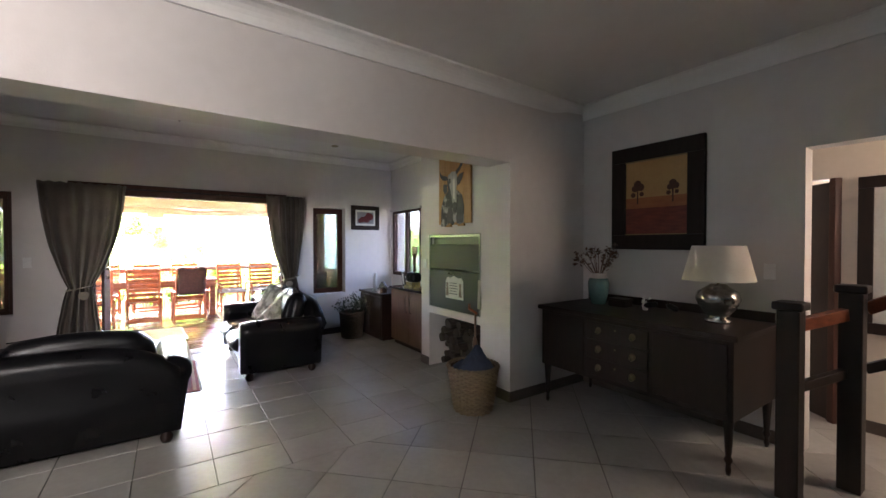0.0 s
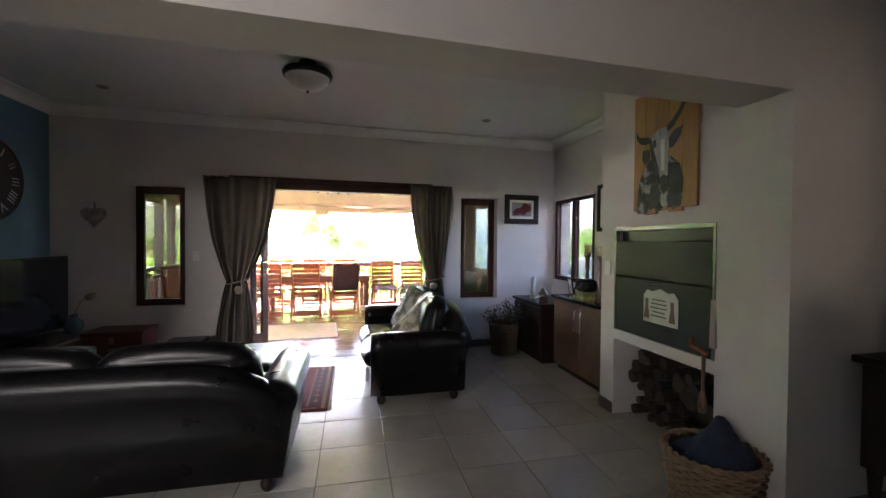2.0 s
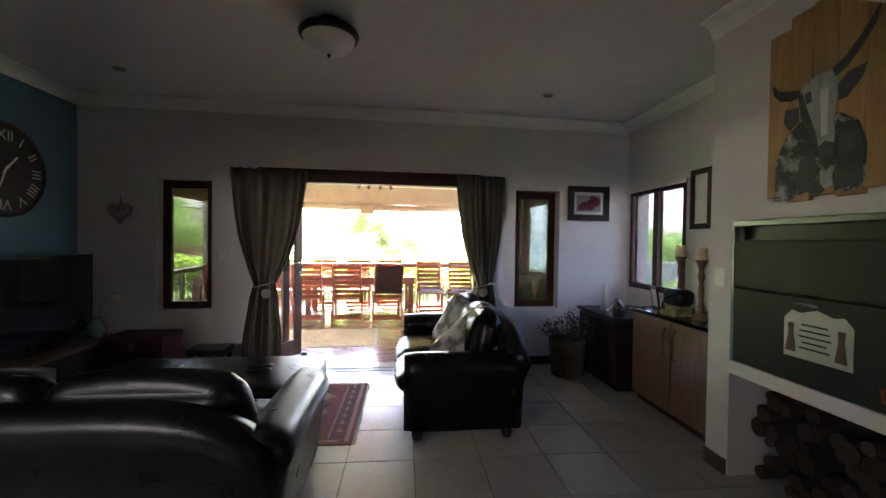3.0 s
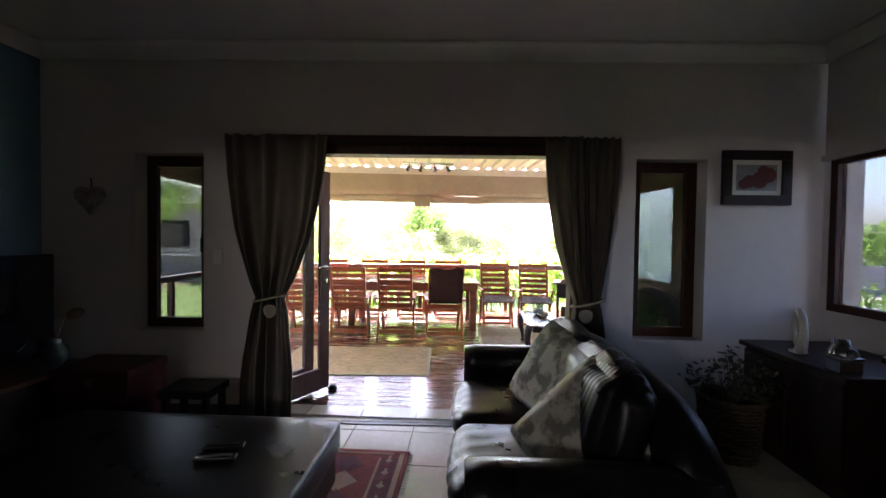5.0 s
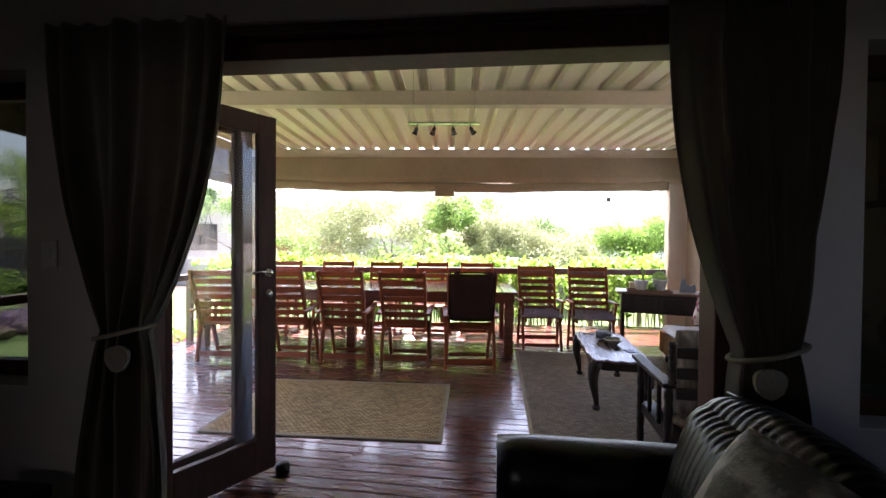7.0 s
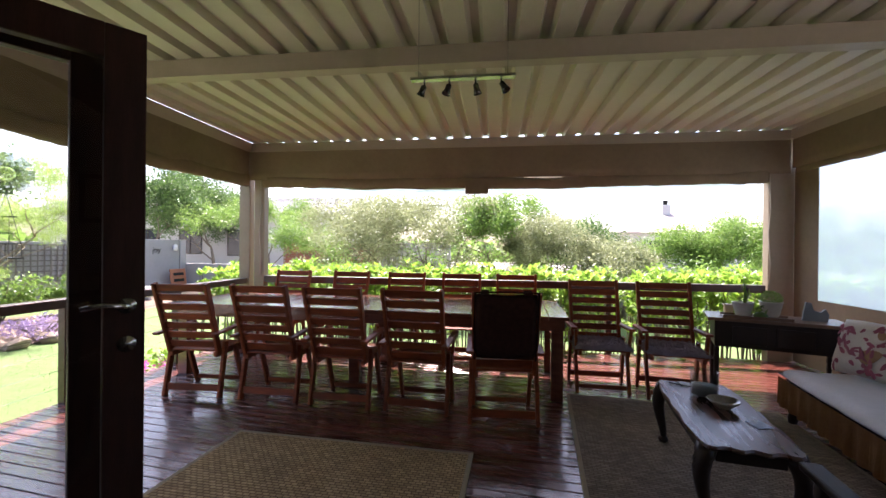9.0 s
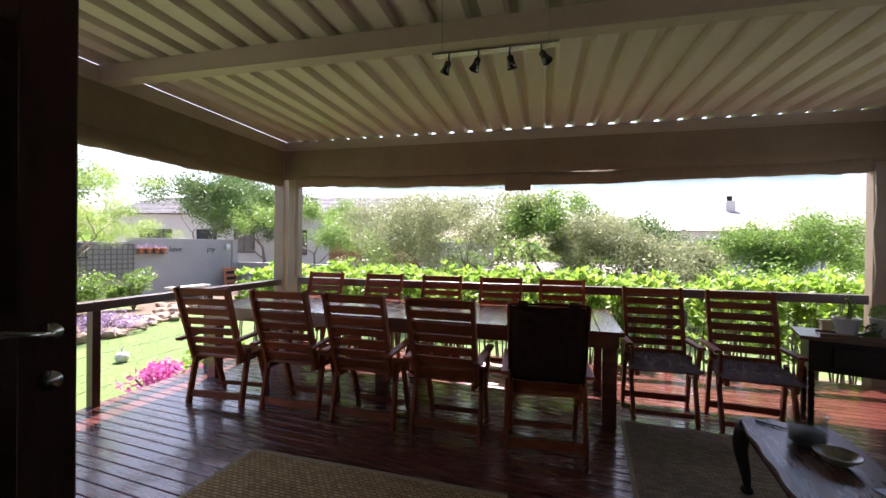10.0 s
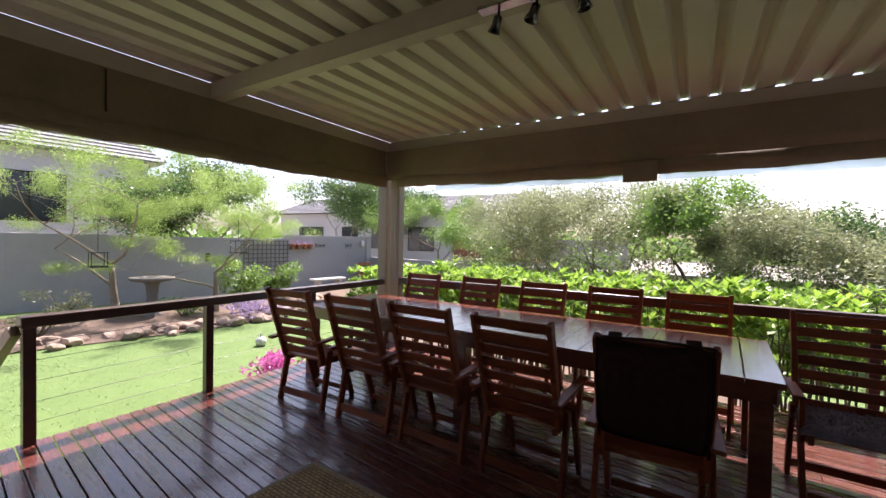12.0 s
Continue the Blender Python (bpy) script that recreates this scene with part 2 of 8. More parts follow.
LEAF_DARK = leafy("dark_leaf", (0.05, 0.10, 0.025), (0.12, 0.20, 0.05), 0.45)
PETAL = leafy("pink_bract", (0.50, 0.07, 0.30), (0.72, 0.22, 0.52), 0.4)
LILAC = leafy("lilac_petal", (0.36, 0.24, 0.46), (0.55, 0.42, 0.62), 0.3)

def woven(name, straw, gap, pitch, across):
    """Plaited fibre: short straw stitches in rows with dark gaps between them."""
    m = material(name, straw, tuple(c * 0.62 for c in straw), 2.2, 0.95, fine=0.5)
    n, l = m.node_tree.nodes, m.node_tree.links
    b = n["Principled BSDF"]
    brick = n.new("ShaderNodeTexBrick")
    brick.inputs["Scale"].default_value = 1.0
    brick.inputs["Brick Width"].default_value, brick.inputs["Row Height"].default_value = across, pitch
    brick.inputs["Mortar Size"].default_value, brick.inputs["Mortar Smooth"].default_value = pitch * 0.20, 0.9
    brick.inputs["Color1"].default_value, brick.inputs["Color2"].default_value = (1, 1, 1, 1), (0.62, 0.60, 0.56, 1)
    brick.inputs["Mortar"].default_value = (*gap, 1)
    l.new(n["Mapping"].outputs[0], brick.inputs["Vector"])
    mul = n.new("ShaderNodeMix")
    mul.data_type, mul.blend_type = "RGBA", "MULTIPLY"
    mul.inputs[0].default_value = 1.0
    l.new(n["Color Ramp"].outputs[0], mul.inputs[6])
    l.new(brick.outputs["Color"], mul.inputs[7])
    l.new(mul.outputs[2], b.inputs["Base Color"])
    bn = n.new("ShaderNodeBump")
    bn.inputs["Strength"].default_value, bn.inputs["Distance"].default_value = 0.9, 0.008
    bn.invert = True
    l.new(brick.outputs["Fac"], bn.inputs["Height"])
    l.new(bn.outputs[0], b.inputs["Normal"])
    return m


SISAL = woven("sisal", (0.66, 0.46, 0.23), (0.22, 0.17, 0.10), 0.024, 0.042)
JUTE = woven("worn_jute", (0.36, 0.29, 0.21), (0.30, 0.27, 0.24), 0.020, 0.055)

# ---- builders ----


def box(bm, x0, x1, y0, y1, z0, z1, bevel=0.0, m=None):
    r = bmesh.ops.create_cube(bm, size=1)
    vs = r["verts"]
    for v in vs:
        v.co = Vector(((x0 + x1) / 2 + v.co.x * (x1 - x0), (y0 + y1) / 2 + v.co.y * (y1 - y0), (z0 + z1) / 2 + v.co.z * (z1 - z0)))
    if bevel:
        es = list({e for v in vs for e in v.link_edges})
        out = bmesh.ops.bevel(bm, geom=es, offset=bevel, segments=2, affect="EDGES", profile=0.5)
        vs = list({v for v in out["verts"]} | {v for v in vs if v.is_valid})
    if m is not None:
        bmesh.ops.transform(bm, matrix=m, verts=vs)
    return vs


def rod(bm, p0, p1, r0, r1=None, seg=8):
    p0, p1 = Vector(p0), Vector(p1)
    d = p1 - p0
    q = d.to_track_quat("Z", "Y").to_matrix().to_4x4()
    return bmesh.ops.create_cone(bm, cap_ends=True, segments=seg, radius1=r0, radius2=r0 if r1 is None else r1, depth=d.length,
                                 matrix=Matrix.Translation((p0 + p1) / 2) @ q)["verts"]


def beam_between(bm, p0, p1, w, h, bevel=0.0):
    """A square bar from p0 to p1; h along its upright side."""
    p0, p1 = Vector(p0), Vector(p1)
    d = p1 - p0
    z = Vector((0, 0, 1))
    if abs(d.normalized().z) > 0.95:
        z = Vector((0, 1, 0))
    x = d.normalized()
    y = z.cross(x).normalized()
    z = x.cross(y)
    m = Matrix((x, y, z)).transposed().to_4x4()
    m.translation = (p0 + p1) / 2
    return box(bm, -d.length / 2, d.length / 2, -w / 2, w / 2, -h / 2, h / 2, bevel, m)


def lathe(bm, prof, seg=20, at=(0, 0, 0), close=True):
    """Turns (radius, height) pairs about the upright axis."""
    rings = []
    for r, z in prof:
        rings.append([bm.verts.new((at[0] + r * math.cos(2 * math.pi * i / seg), at[1] + r * math.sin(2 * math.pi * i / seg), at[2] + z)) for i in range(seg)])
    for a, b in zip(rings, rings[1:]):
        for i in range(seg):
            bm.faces.new((a[i], a[(i + 1) % seg], b[(i + 1) % seg], b[i]))
    if close:
        bm.faces.new(list(reversed(rings[0])))
        bm.faces.new(rings[-1])
    return rings


def tube(bm, pts, radii, seg=8, caps=True):
    """A round tube along points, with a radius at each."""
    pts = [Vector(p) for p in pts]
    rings = []
    up = Vector((0.13, 0.31, 0.94))
    for i, p in enumerate(pts):
        d = (pts[min(i + 1, len(pts) - 1)] - pts[max(i - 1, 0)]).normalized()
        a = d.cross(up)
        if a.length < 0.05:
            a = d.cross(Vector((1, 0, 0)))
        a.normalize()
        b = d.cross(a)
        r = radii[i] if isinstance(radii, (list, tuple)) else radii
        rings.append([bm.verts.new(p + r * (math.cos(2 * math.pi * k / seg) * a + math.sin(2 * math.pi * k / seg) * b)) for k in range(seg)])
    for a, b in zip(rings, rings[1:]):
        for k in range(seg):
            bm.faces.new((a[k], a[(k + 1) % seg], b[(k + 1) % seg], b[k]))
    if caps:
        bm.faces.new(list(reversed(rings[0])))
        bm.faces.new(rings[-1])


def extrude_profile(bm, outline, y0, y1):
    """A flat outline in x and z, given as pairs, made thick from y0 to y1."""
    a = [bm.verts.new((x, y0, z)) for x, z in outline]
    b = [bm.verts.new((x, y1, z)) for x, z in outline]
    n = len(a)
    bm.faces.new(a)
    bm.faces.new(list(reversed(b)))
    for i in range(n):
        bm.faces.new((a[i], b[i], b[(i + 1) % n], a[(i + 1) % n]))


def mesh_of(name, bm, mat, smooth=False):
    bmesh.ops.recalc_face_normals(bm, faces=bm.faces)
    me = bpy.data.meshes.new(name)
    bm.to_mesh(me)
    bm.free()
    me.materials.append(mat)
    if smooth:
        for p in me.polygons:
            p.use_smooth = True
    return me


def part(name, bm, mat, parent, label="", smooth=False):
    ob = new(name, mesh_of(name, bm, mat, smooth))
    ob.parent = parent
    return tagged(ob, label)


def solid(name, bm, mat, label, category, m=None, group="", kind="", smooth=False):
    ob = new(name, mesh_of(name, bm, mat, smooth))
    if m is not None:
        ob.matrix_basis = m
    return tagged(ob, label, category, group, kind)


def thing(name, m, label, category, group="", kind=""):
    ob = new(name)
    ob.empty_display_size = 0.1
    ob.matrix_basis = m
    return tagged(ob, label, category, group, kind)


def boxes(*dims, bevel=0.0):
    bm = bmesh.new()
    for d in dims:
        box(bm, *d, bevel)
    return bm


def pillow(bm, w, h, t, m, n=10, soft=0.45):
    """A stuffed square cushion, w by h and t thick, standing in its own x and z."""
    verts = {}
    for side in (-1, 1):
        for i in range(n + 1):
            for j in range(n + 1):
                u, v = 2 * i / n - 1, 2 * j / n - 1
                edge = i in (0, n) or j in (0, n)
                if edge and side == 1:
                    verts[side, i, j] = verts[-1, i, j]
                    continue
                k = (max(0.0, 1 - u ** 4) * max(0.0, 1 - v ** 4)) ** soft
                pinch = 1 - 0.06 * (1 - abs(u * v)) * (abs(u) + abs(v)) / 2 - 0.05 * (u * v) ** 6
                p = Vector((u * w / 2 * pinch, side * t / 2 * k, v * h / 2 * pinch))
                p += 0.012 * noise.noise_vector(p * 6 + Vector((w * 9, t * 7, side)))
                verts[side, i, j] = bm.verts.new(m @ p)
    for side in (-1, 1):
        for i in range(n):
            for j in range(n):
                f = [verts[side, i, j], verts[side, i + 1, j], verts[side, i + 1, j + 1], verts[side, i, j + 1]]
                bm.faces.new(f if side == 1 else f[::-1])


def leaf_cloud(bm, spots, size, count, spread, rng, flat=0.0, slim=0.5):
    """Small pointed leaves strewn about the given spots."""
    for s in spots:
        for _ in range(count):
            d = Vector((rng.gauss(0, 1), rng.gauss(0, 1), rng.gauss(0, 1) * (1 - flat))) * spread
            a = Vector((rng.gauss(0, 1), rng.gauss(0, 1), rng.gauss(0, 0.7))).normalized()
            b = a.cross(Vector((rng.gauss(0, 1), rng.gauss(0, 1), rng.gauss(0, 1)))).normalized()
            p = Vector(s) + d
            k = size * rng.uniform(0.6, 1.3)
            bm.faces.new([bm.verts.new(p - a * k * 0.5), bm.verts.new(p + b * k * slim * 0.5), bm.verts.new(p + a * k * 0.5), bm.verts.new(p - b * k * slim * 0.5)])

# ---- the large structure ----
DECK = -0.03
GRASS = -0.55


def wall(name, dims, mat, holes=(), label="", axis="x", m=None):
    """A thick wall along x or y; holes: (from, to, low, high) along it, right through."""
    a0, a1, b0, b1, z0, z1 = dims
    bm = bmesh.new()
    cuts = sorted({a0, a1, *(h[0] for h in holes), *(h[1] for h in holes)})
    for c0, c1 in zip(cuts, cuts[1:]):
        spans = [(z0, z1)]
        for h in holes:
            if h[0] <= c0 + 1e-6 and h[1] >= c1 - 1e-6:
                spans = [s for lo, hi in spans for s in ((lo, min(hi, h[2])), (max(lo, h[3]), hi)) if s[1] - s[0] > 1e-4]
        for lo, hi in spans:
            if axis == "x":
                box(bm, c0, c1, b0, b1, lo, hi)
            else:
                box(bm, b0, b1, c0, c1, lo, hi)
    bmesh.ops.remove_doubles(bm, verts=bm.verts, dist=1e-5)
    dup = {}
    for f in bm.faces:
        dup.setdefault(tuple(round(c, 4) for c in f.calc_center_median()), []).append(f)
    bmesh.ops.delete(bm, geom=[f for fs in dup.values() if len(fs) > 1 for f in fs], context="FACES_ONLY")
    return solid(name, bm, mat, label, "wall", m, kind="structure")


TOP = 3.1
# the door wall stands a little out of square with the rest of the house
NORTH = pose(4.6, 7.85, 0, 0, 0, 2.0) @ pose(-4.6, -7.85, 0)
BEAM = pose(4.5, 4.0, 0, 0, 0, 2.0) @ pose(-4.5, -4.0, 0)
wall("wall_north", (-1.35, 5.45, 7.85, 8.06, -0.1, TOP), WALL, [(-0.20, 0.355, 0.68, 2.11), (0.82, 3.36, -0.1, 2.27), (3.77, 4.32, 0.67, 2.10)],
     "off-white plastered wall round the deck doors and two narrow windows", m=NORTH)
wall("wall_west_blue", (4.45, 7.85, -1.35, -0.96, -0.1, TOP), BLUE, [], "blue-grey painted feature wall behind the television", axis="y")
wall("wall_east", (5.62, 7.85, 5.2, 5.45, -0.1, TOP), WALL, [(6.80, 7.80, 0.95, 2.11)], "off-white plastered side wall with a timber window", axis="y")
wall("wall_hall_east", (-2.6, 4.0, 5.6, 5.75, -0.1, TOP), WALL, [(0.6, 2.13, -0.1, 2.2)], "off-white hall wall with a passage opening", axis="y")
# south and west hall walls are unseen; their dark paint cuts bounced light
wall("wall_hall_south", (-2.6, 5.75, -2.75, -2.6, -0.1, TOP), BLUE, [], "unseen end wall of the hall, dark blue-grey to cut bounced light")
# unseen wall, added to hold the hall lamp's opening near the beam
wall("wall_hall_lamp_side", (-2.6, 0.15, -0.75, -0.6, -0.1, TOP), WALL, [(-2.15, -0.45, 2.2, 2.84)], "added unseen off-white hall wall with an opening for the hall lamp")
# out of view; put in only to block the hall lamp's rays rightwards
wall("wall_lamp_screen", (-0.6, 0.85, 0.0, 0.15, -0.1, TOP), WALL, [], "added unseen screen wall keeping the hall lamp off pier and sideboard", axis="y")
wall("wall_hall_west", (-2.6, 4.3, -2.75, -2.6, -0.1, TOP), BLUE, [], "unseen hall side wall, dark blue-grey to cut bounced light", axis="y")
# closes the hall; lengthened unseen so the lamp misses the living room's left
wall("wall_hall_return", (-2.6, -0.10, 4.3, 4.45, -0.1, TOP), WALL, [], "unseen off-white return wall, lengthened to block the hall lamp")
# the braai block: solid masonry with a recess for the steel unit and a wood store below
bm = boxes((4.5, 5.75, 4.0, 4.437, -0.1, TOP), (4.5, 5.45, 5.434, 5.62, -0.1, TOP), (4.5, 5.45, 4.437, 5.434, 1.62, TOP),
           (4.5, 5.45, 4.437, 5.434, 0.66, 0.742), (5.25, 5.45, 4.437, 5.434, -0.1, 0.66), (5.1, 5.45, 4.437, 5.434, 0.742, 1.62))
solid("wall_braai_pier", bm, WALL, "off-white masonry pier built round a steel barbecue unit", "wall", kind="structure")
bm = boxes((-2.6, 4.5, 4.0, 4.30, 2.28, TOP))
solid("wall_beam", bm, WALL, "deep off-white downstand beam between hall and living room", "beam", BEAM, kind="structure")
solid("ceiling_living", boxes((-1.35, 5.45, 4.05, 7.85, 2.95, 3.096)), CEIL, "white plastered ceiling of the living room", "ceiling", kind="structure")
solid("ceiling_hall", boxes((-2.75, 5.6, -2.75, 4.0, 2.98, 3.1)), CEIL, "white plastered ceiling of the hall", "ceiling", kind="structure")
solid("roof_slab", boxes((-2.9, 5.75, -2.9, 8.1, 3.1, 3.3), (5.75, 7.4, -0.1, 4.1, 2.6, 2.8)), CEIL, "flat roof slab over the house", "roof", kind="structure")
solid("floor_base", boxes((-2.75, 5.45, -2.75, 8.0, -0.12, -0.006), (5.45, 7.4, -0.1, 4.1, -0.12, -0.006)), GROUT, "grey grout bed under the floor tiles", "floor", kind="structure")
# passage beyond the hall
wall("wall_passage_east", (0.0, 4.0, 6.45, 6.6, -0.1, TOP), PASSAGE, [(2.16, 2.95, -0.1, 2.06)], "cream passage wall with a doorway", axis="y")
solid("wall_passage_ends", boxes((5.75, 6.45, 0.0, 0.12, -0.1, TOP), (5.75, 6.45, 3.88, 4.0, -0.1, TOP)), PASSAGE, "cream end walls of the passage", "wall", kind="structure")
solid("ceiling_passage", boxes((5.75, 7.4, 0.0, 4.0, 2.5, 2.6)), CEIL, "white passage ceiling", "ceiling", kind="structure")
solid("wall_far_room", boxes((7.3, 7.4, 0.0, 4.0, -0.1, 2.5), (6.6, 7.3, 0.0, 0.1, -0.1, 2.5), (6.6, 7.3, 3.9, 4.0, -0.1, 2.5)), PASSAGE, "cream walls of the room beyond the passage", "wall", kind="structure")
# two added lamps without any opening, brightening the far room and the passage
added_lamp(7.25, 2.6, 1.5, 6.0, 2.6, 1.4, 1.2, 1.6, 0.42, (1.0, 0.97, 0.92))
added_lamp(6.1, 0.2, 1.9, 6.1, 2.0, 1.2, 0.5, 0.8, 0.28, (1.0, 0.86, 0.66))


def cornice(name, p0, p1, inward, top, drop=0.11, out=0.11, m=None):
    """A stepped cove between wall and ceiling, along p0 to p1; inward: the way it stands out."""
    bm = bmesh.new()
    prof = [(0, 0), (0, -drop), (0.018, -drop), (0.022, -drop + 0.02)]
    for k in range(6):
        a = math.pi / 2 * k / 5
        prof.append((0.022 + (out - 0.04) * (1 - math.cos(a)), -drop + 0.02 + (drop - 0.04) * math.sin(a)))
    prof += [(out - 0.004, -0.02), (out, -0.016), (out, 0)]
    ins = Vector((*inward, 0))
    rings = [[bm.verts.new(Vector((*p, top)) + ins * u + Vector((0, 0, v))) for u, v in prof] for p in (p0, p1)]
    n = len(prof)
    for i in range(n):
        bm.faces.new((rings[0][i], rings[0][(i + 1) % n], rings[1][(i + 1) % n], rings[1][i]))
    bm.faces.new(rings[0])
    bm.faces.new(rings[1][::-1])
    solid(name, bm, CORNICE, "white moulded plaster cornice", "cornice", m, kind="structure")


cornice("trim_cornice_north", (-0.96, 7.848), (5.2, 7.848), (0, -1), 2.949, m=NORTH)
cornice("trim_cornice_west", (-0.958, 4.45), (-0.958, 7.85), (1, 0), 2.949)
cornice("trim_cornice_east", (5.198, 5.62), (5.198, 7.85), (-1, 0), 2.949)
cornice("trim_cornice_pier", (4.498, 4.45), (4.498, 5.62), (-1, 0), 2.949)
cornice("trim_cornice_beam", (-2.6, 3.998), (5.6, 3.998), (0, -1), 2.979, 0.13, 0.13, BEAM)
cornice("trim_cornice_hall", (5.598, -2.6), (5.598, 4.0), (-1, 0), 2.979, 0.13, 0.13)


def skirting(name, *dims, m=None):
    solid(name, boxes(*dims, bevel=0.003), SKIRT, "dark brown tiled skirting", "skirting", m, kind="structure")


skirting("baseboard_pier", (4.486, 4.498, 4.0, 4.435, 0, 0.10), (4.486, 4.498, 5.436, 5.62, 0, 0.10))
skirting("baseboard_pier_front", (4.486, 5.6, 3.986, 3.998, 0, 0.10))
skirting("baseboard_hall_east", (5.586, 5.598, 2.13, 3.984, 0, 0.10))
skirting("baseboard_east", (5.186, 5.198, 5.62, 7.836, 0, 0.10))
skirting("baseboard_north", (3.40, 5.2, 7.836, 7.848, 0, 0.10), (-0.95, 0.80, 7.836, 7.848, 0, 0.10), m=NORTH)
skirting("baseboard_passage", (6.436, 6.448, 0.1, 2.1, 0, 0.10))
solid("trim_door_track", boxes((0.82, 3.36, 7.755, 7.795, -0.005, 0.006), (0.82, 3.36, 7.805, 7.83, -0.005, 0.004)), BLACK, "dark metal door track let into the floor", "track", NORTH, kind="structure")

# ---- the deck and its roof, turned a little against the house ----
DK = pose(-1.45, 8.6, 0, 0, 0, 6.2)


def roof_z(v):
    """Underside of the roof sheet, which lies almost level."""
    return 2.928 + 0.0005 * v


def roof_sheet():
    bm = bmesh.new()
    pitch, rib, u0, u1 = 0.255, 0.052, 0.056, 7.55
    prof = []
    u = u0
    while u < u1:
        prof += [(u, 0.0), (u + pitch * 0.55, 0.0), (u + pitch * 0.66, rib), (u + pitch * 0.89, rib)]
        u += pitch
    rows = []
    for v in (-2.0, 1.0, 4.12):
        rows.append([[bm.verts.new((a, v, roof_z(v) + b + t)) for a, b in prof] for t in (0.0, 0.004)])
    for r0, r1 in zip(rows, rows[1:]):
        for k in (0, 1):
            for i in range(len(prof) - 1):
                f = (r0[k][i], r0[k][i + 1], r1[k][i + 1], r1[k][i])
                bm.faces.new(f if k else f[::-1])
    cut = DK.inverted()
    bmesh.ops.bisect_plane(bm, geom=bm.verts[:] + bm.edges[:] + bm.faces[:], plane_co=cut @ NORTH @ Vector((0, 8.065, 0)), plane_no=(cut @ NORTH).to_3x3() @ Vector((0, -1, 0)), clear_outer=True)
    return solid("roof_sheet", bm, ROOFST, "cream ribbed metal sheet over the timber deck", "roof", DK, kind="structure")


roof_sheet()


def sloped(bm, u0, u1, v0, v1, below, deep):
    """A beam under the sloping sheet: its top is below the sheet, and it is deep."""
    vs = box(bm, u0, u1, v0, v1, 0, 1, 0.006)
    for w in vs:
        top = roof_z(w.co.y) - below
        w.co.z = top - deep * (1 - w.co.z)
    return vs


deck_roof = thing("deck_roof_frame", DK, "beige painted frame of beams and posts holding the deck roof", "roof frame", kind="structure")
bm = bmesh.new()
sloped(bm, 0.06, 7.40, 1.36, 1.48, 0.002, 0.145)
part("cross_beam", bm, BEAMP, deck_roof)
bm = bmesh.new()
box(bm, -0.02, 7.52, 3.98, 4.06, 2.78, 2.925, 0.008)
box(bm, -0.02, 7.52, 3.93, 3.978, 2.775, 2.80, 0.004)
part("front_beam", bm, BEAMP, deck_roof)
for u in (-0.02, 7.44):
    bm = bmesh.new()
    sloped(bm, u, u + 0.08, -0.45, 3.975, 0.004, 0.158)
    part("side_beam", bm, BEAMP, deck_roof)
for u0, u1 in ((0.13, 0.29), (-0.11, 0.06), (7.17, 7.50)):
    bm = bmesh.new()
    box(bm, u0, u1, 3.94, 4.06, GRASS, 2.775, 0.008)
    part("post", bm, POSTP, deck_roof)


def canvas_strip(bm, p0, p1, out, z_top0, z_top1, drop, thick=0.012, waves=0.006):
    """A hanging strip of canvas between two plan points, with slight waves."""
    n = 40
    grid = []
    for i in range(n + 1):
        t = i / n
        x, y = p0[0] + (p1[0] - p0[0]) * t, p0[1] + (p1[1] - p0[1]) * t
        zt = z_top0 + (z_top1 - z_top0) * t
        col = []
        for j in range(5):
            w = waves * math.sin(t * 31 + j * 0.9) * j / 4
            col.append((x + out[0] * w, y + out[1] * w, zt - drop * j / 4))
        grid.append(col)
    fr = [[bm.verts.new(c) for c in col] for col in grid]
    bk = [[bm.verts.new((c[0] + out[0] * thick, c[1] + out[1] * thick, c[2])) for c in col] for col in grid]
    for i in range(n):
        for j in range(4):
            bm.faces.new((fr[i][j], fr[i + 1][j], fr[i + 1][j + 1], fr[i][j + 1]))
            bm.faces.new((bk[i][j], bk[i][j + 1], bk[i + 1][j + 1], bk[i + 1][j]))
        bm.faces.new((fr[i][4], fr[i + 1][4], bk[i + 1][4], bk[i][4]))


def canvas_roll(bm, p0, p1, z0, z1, sag, r):
    """The rolled-up lower part of a blind: a limp, sagging sausage."""
    n, seg = 120, 14
    rings = []
    a = Vector((p1[0] - p0[0], p1[1] - p0[1], 0)).normalized()
    b = Vector((-a.y, a.x, 0))
    for i in range(n + 1):
        t = i / n
        c = Vector((p0[0] + (p1[0] - p0[0]) * t, p0[1] + (p1[1] - p0[1]) * t, z0 + (z1 - z0) * t - sag * 4 * t * (1 - t)))
        ring = []
        for k in range(seg):
            q = 2 * math.pi * k / seg
            rr = r * (1 + 0.30 * noise.noise(Vector((t * 9, math.cos(q) * 1.5, math.sin(q) * 1.5 + z0))) + 0.16 * noise.noise(Vector((t * 46, math.cos(q) * 2.2, math.sin(q) * 2.2))))
            ring.append(bm.verts.new(c + b * rr * 0.75 * math.cos(q) + Vector((0, 0, 1.15 * rr * math.sin(q)))))
        rings.append(ring)
    for r0, r1 in zip(rings, rings[1:]):
        for k in range(seg):
            bm.faces.new((r0[k], r0[(k + 1) % seg], r1[(k + 1) % seg], r1[k]))
    bm.faces.new(rings[0])
    bm.faces.new(rings[-1][::-1])


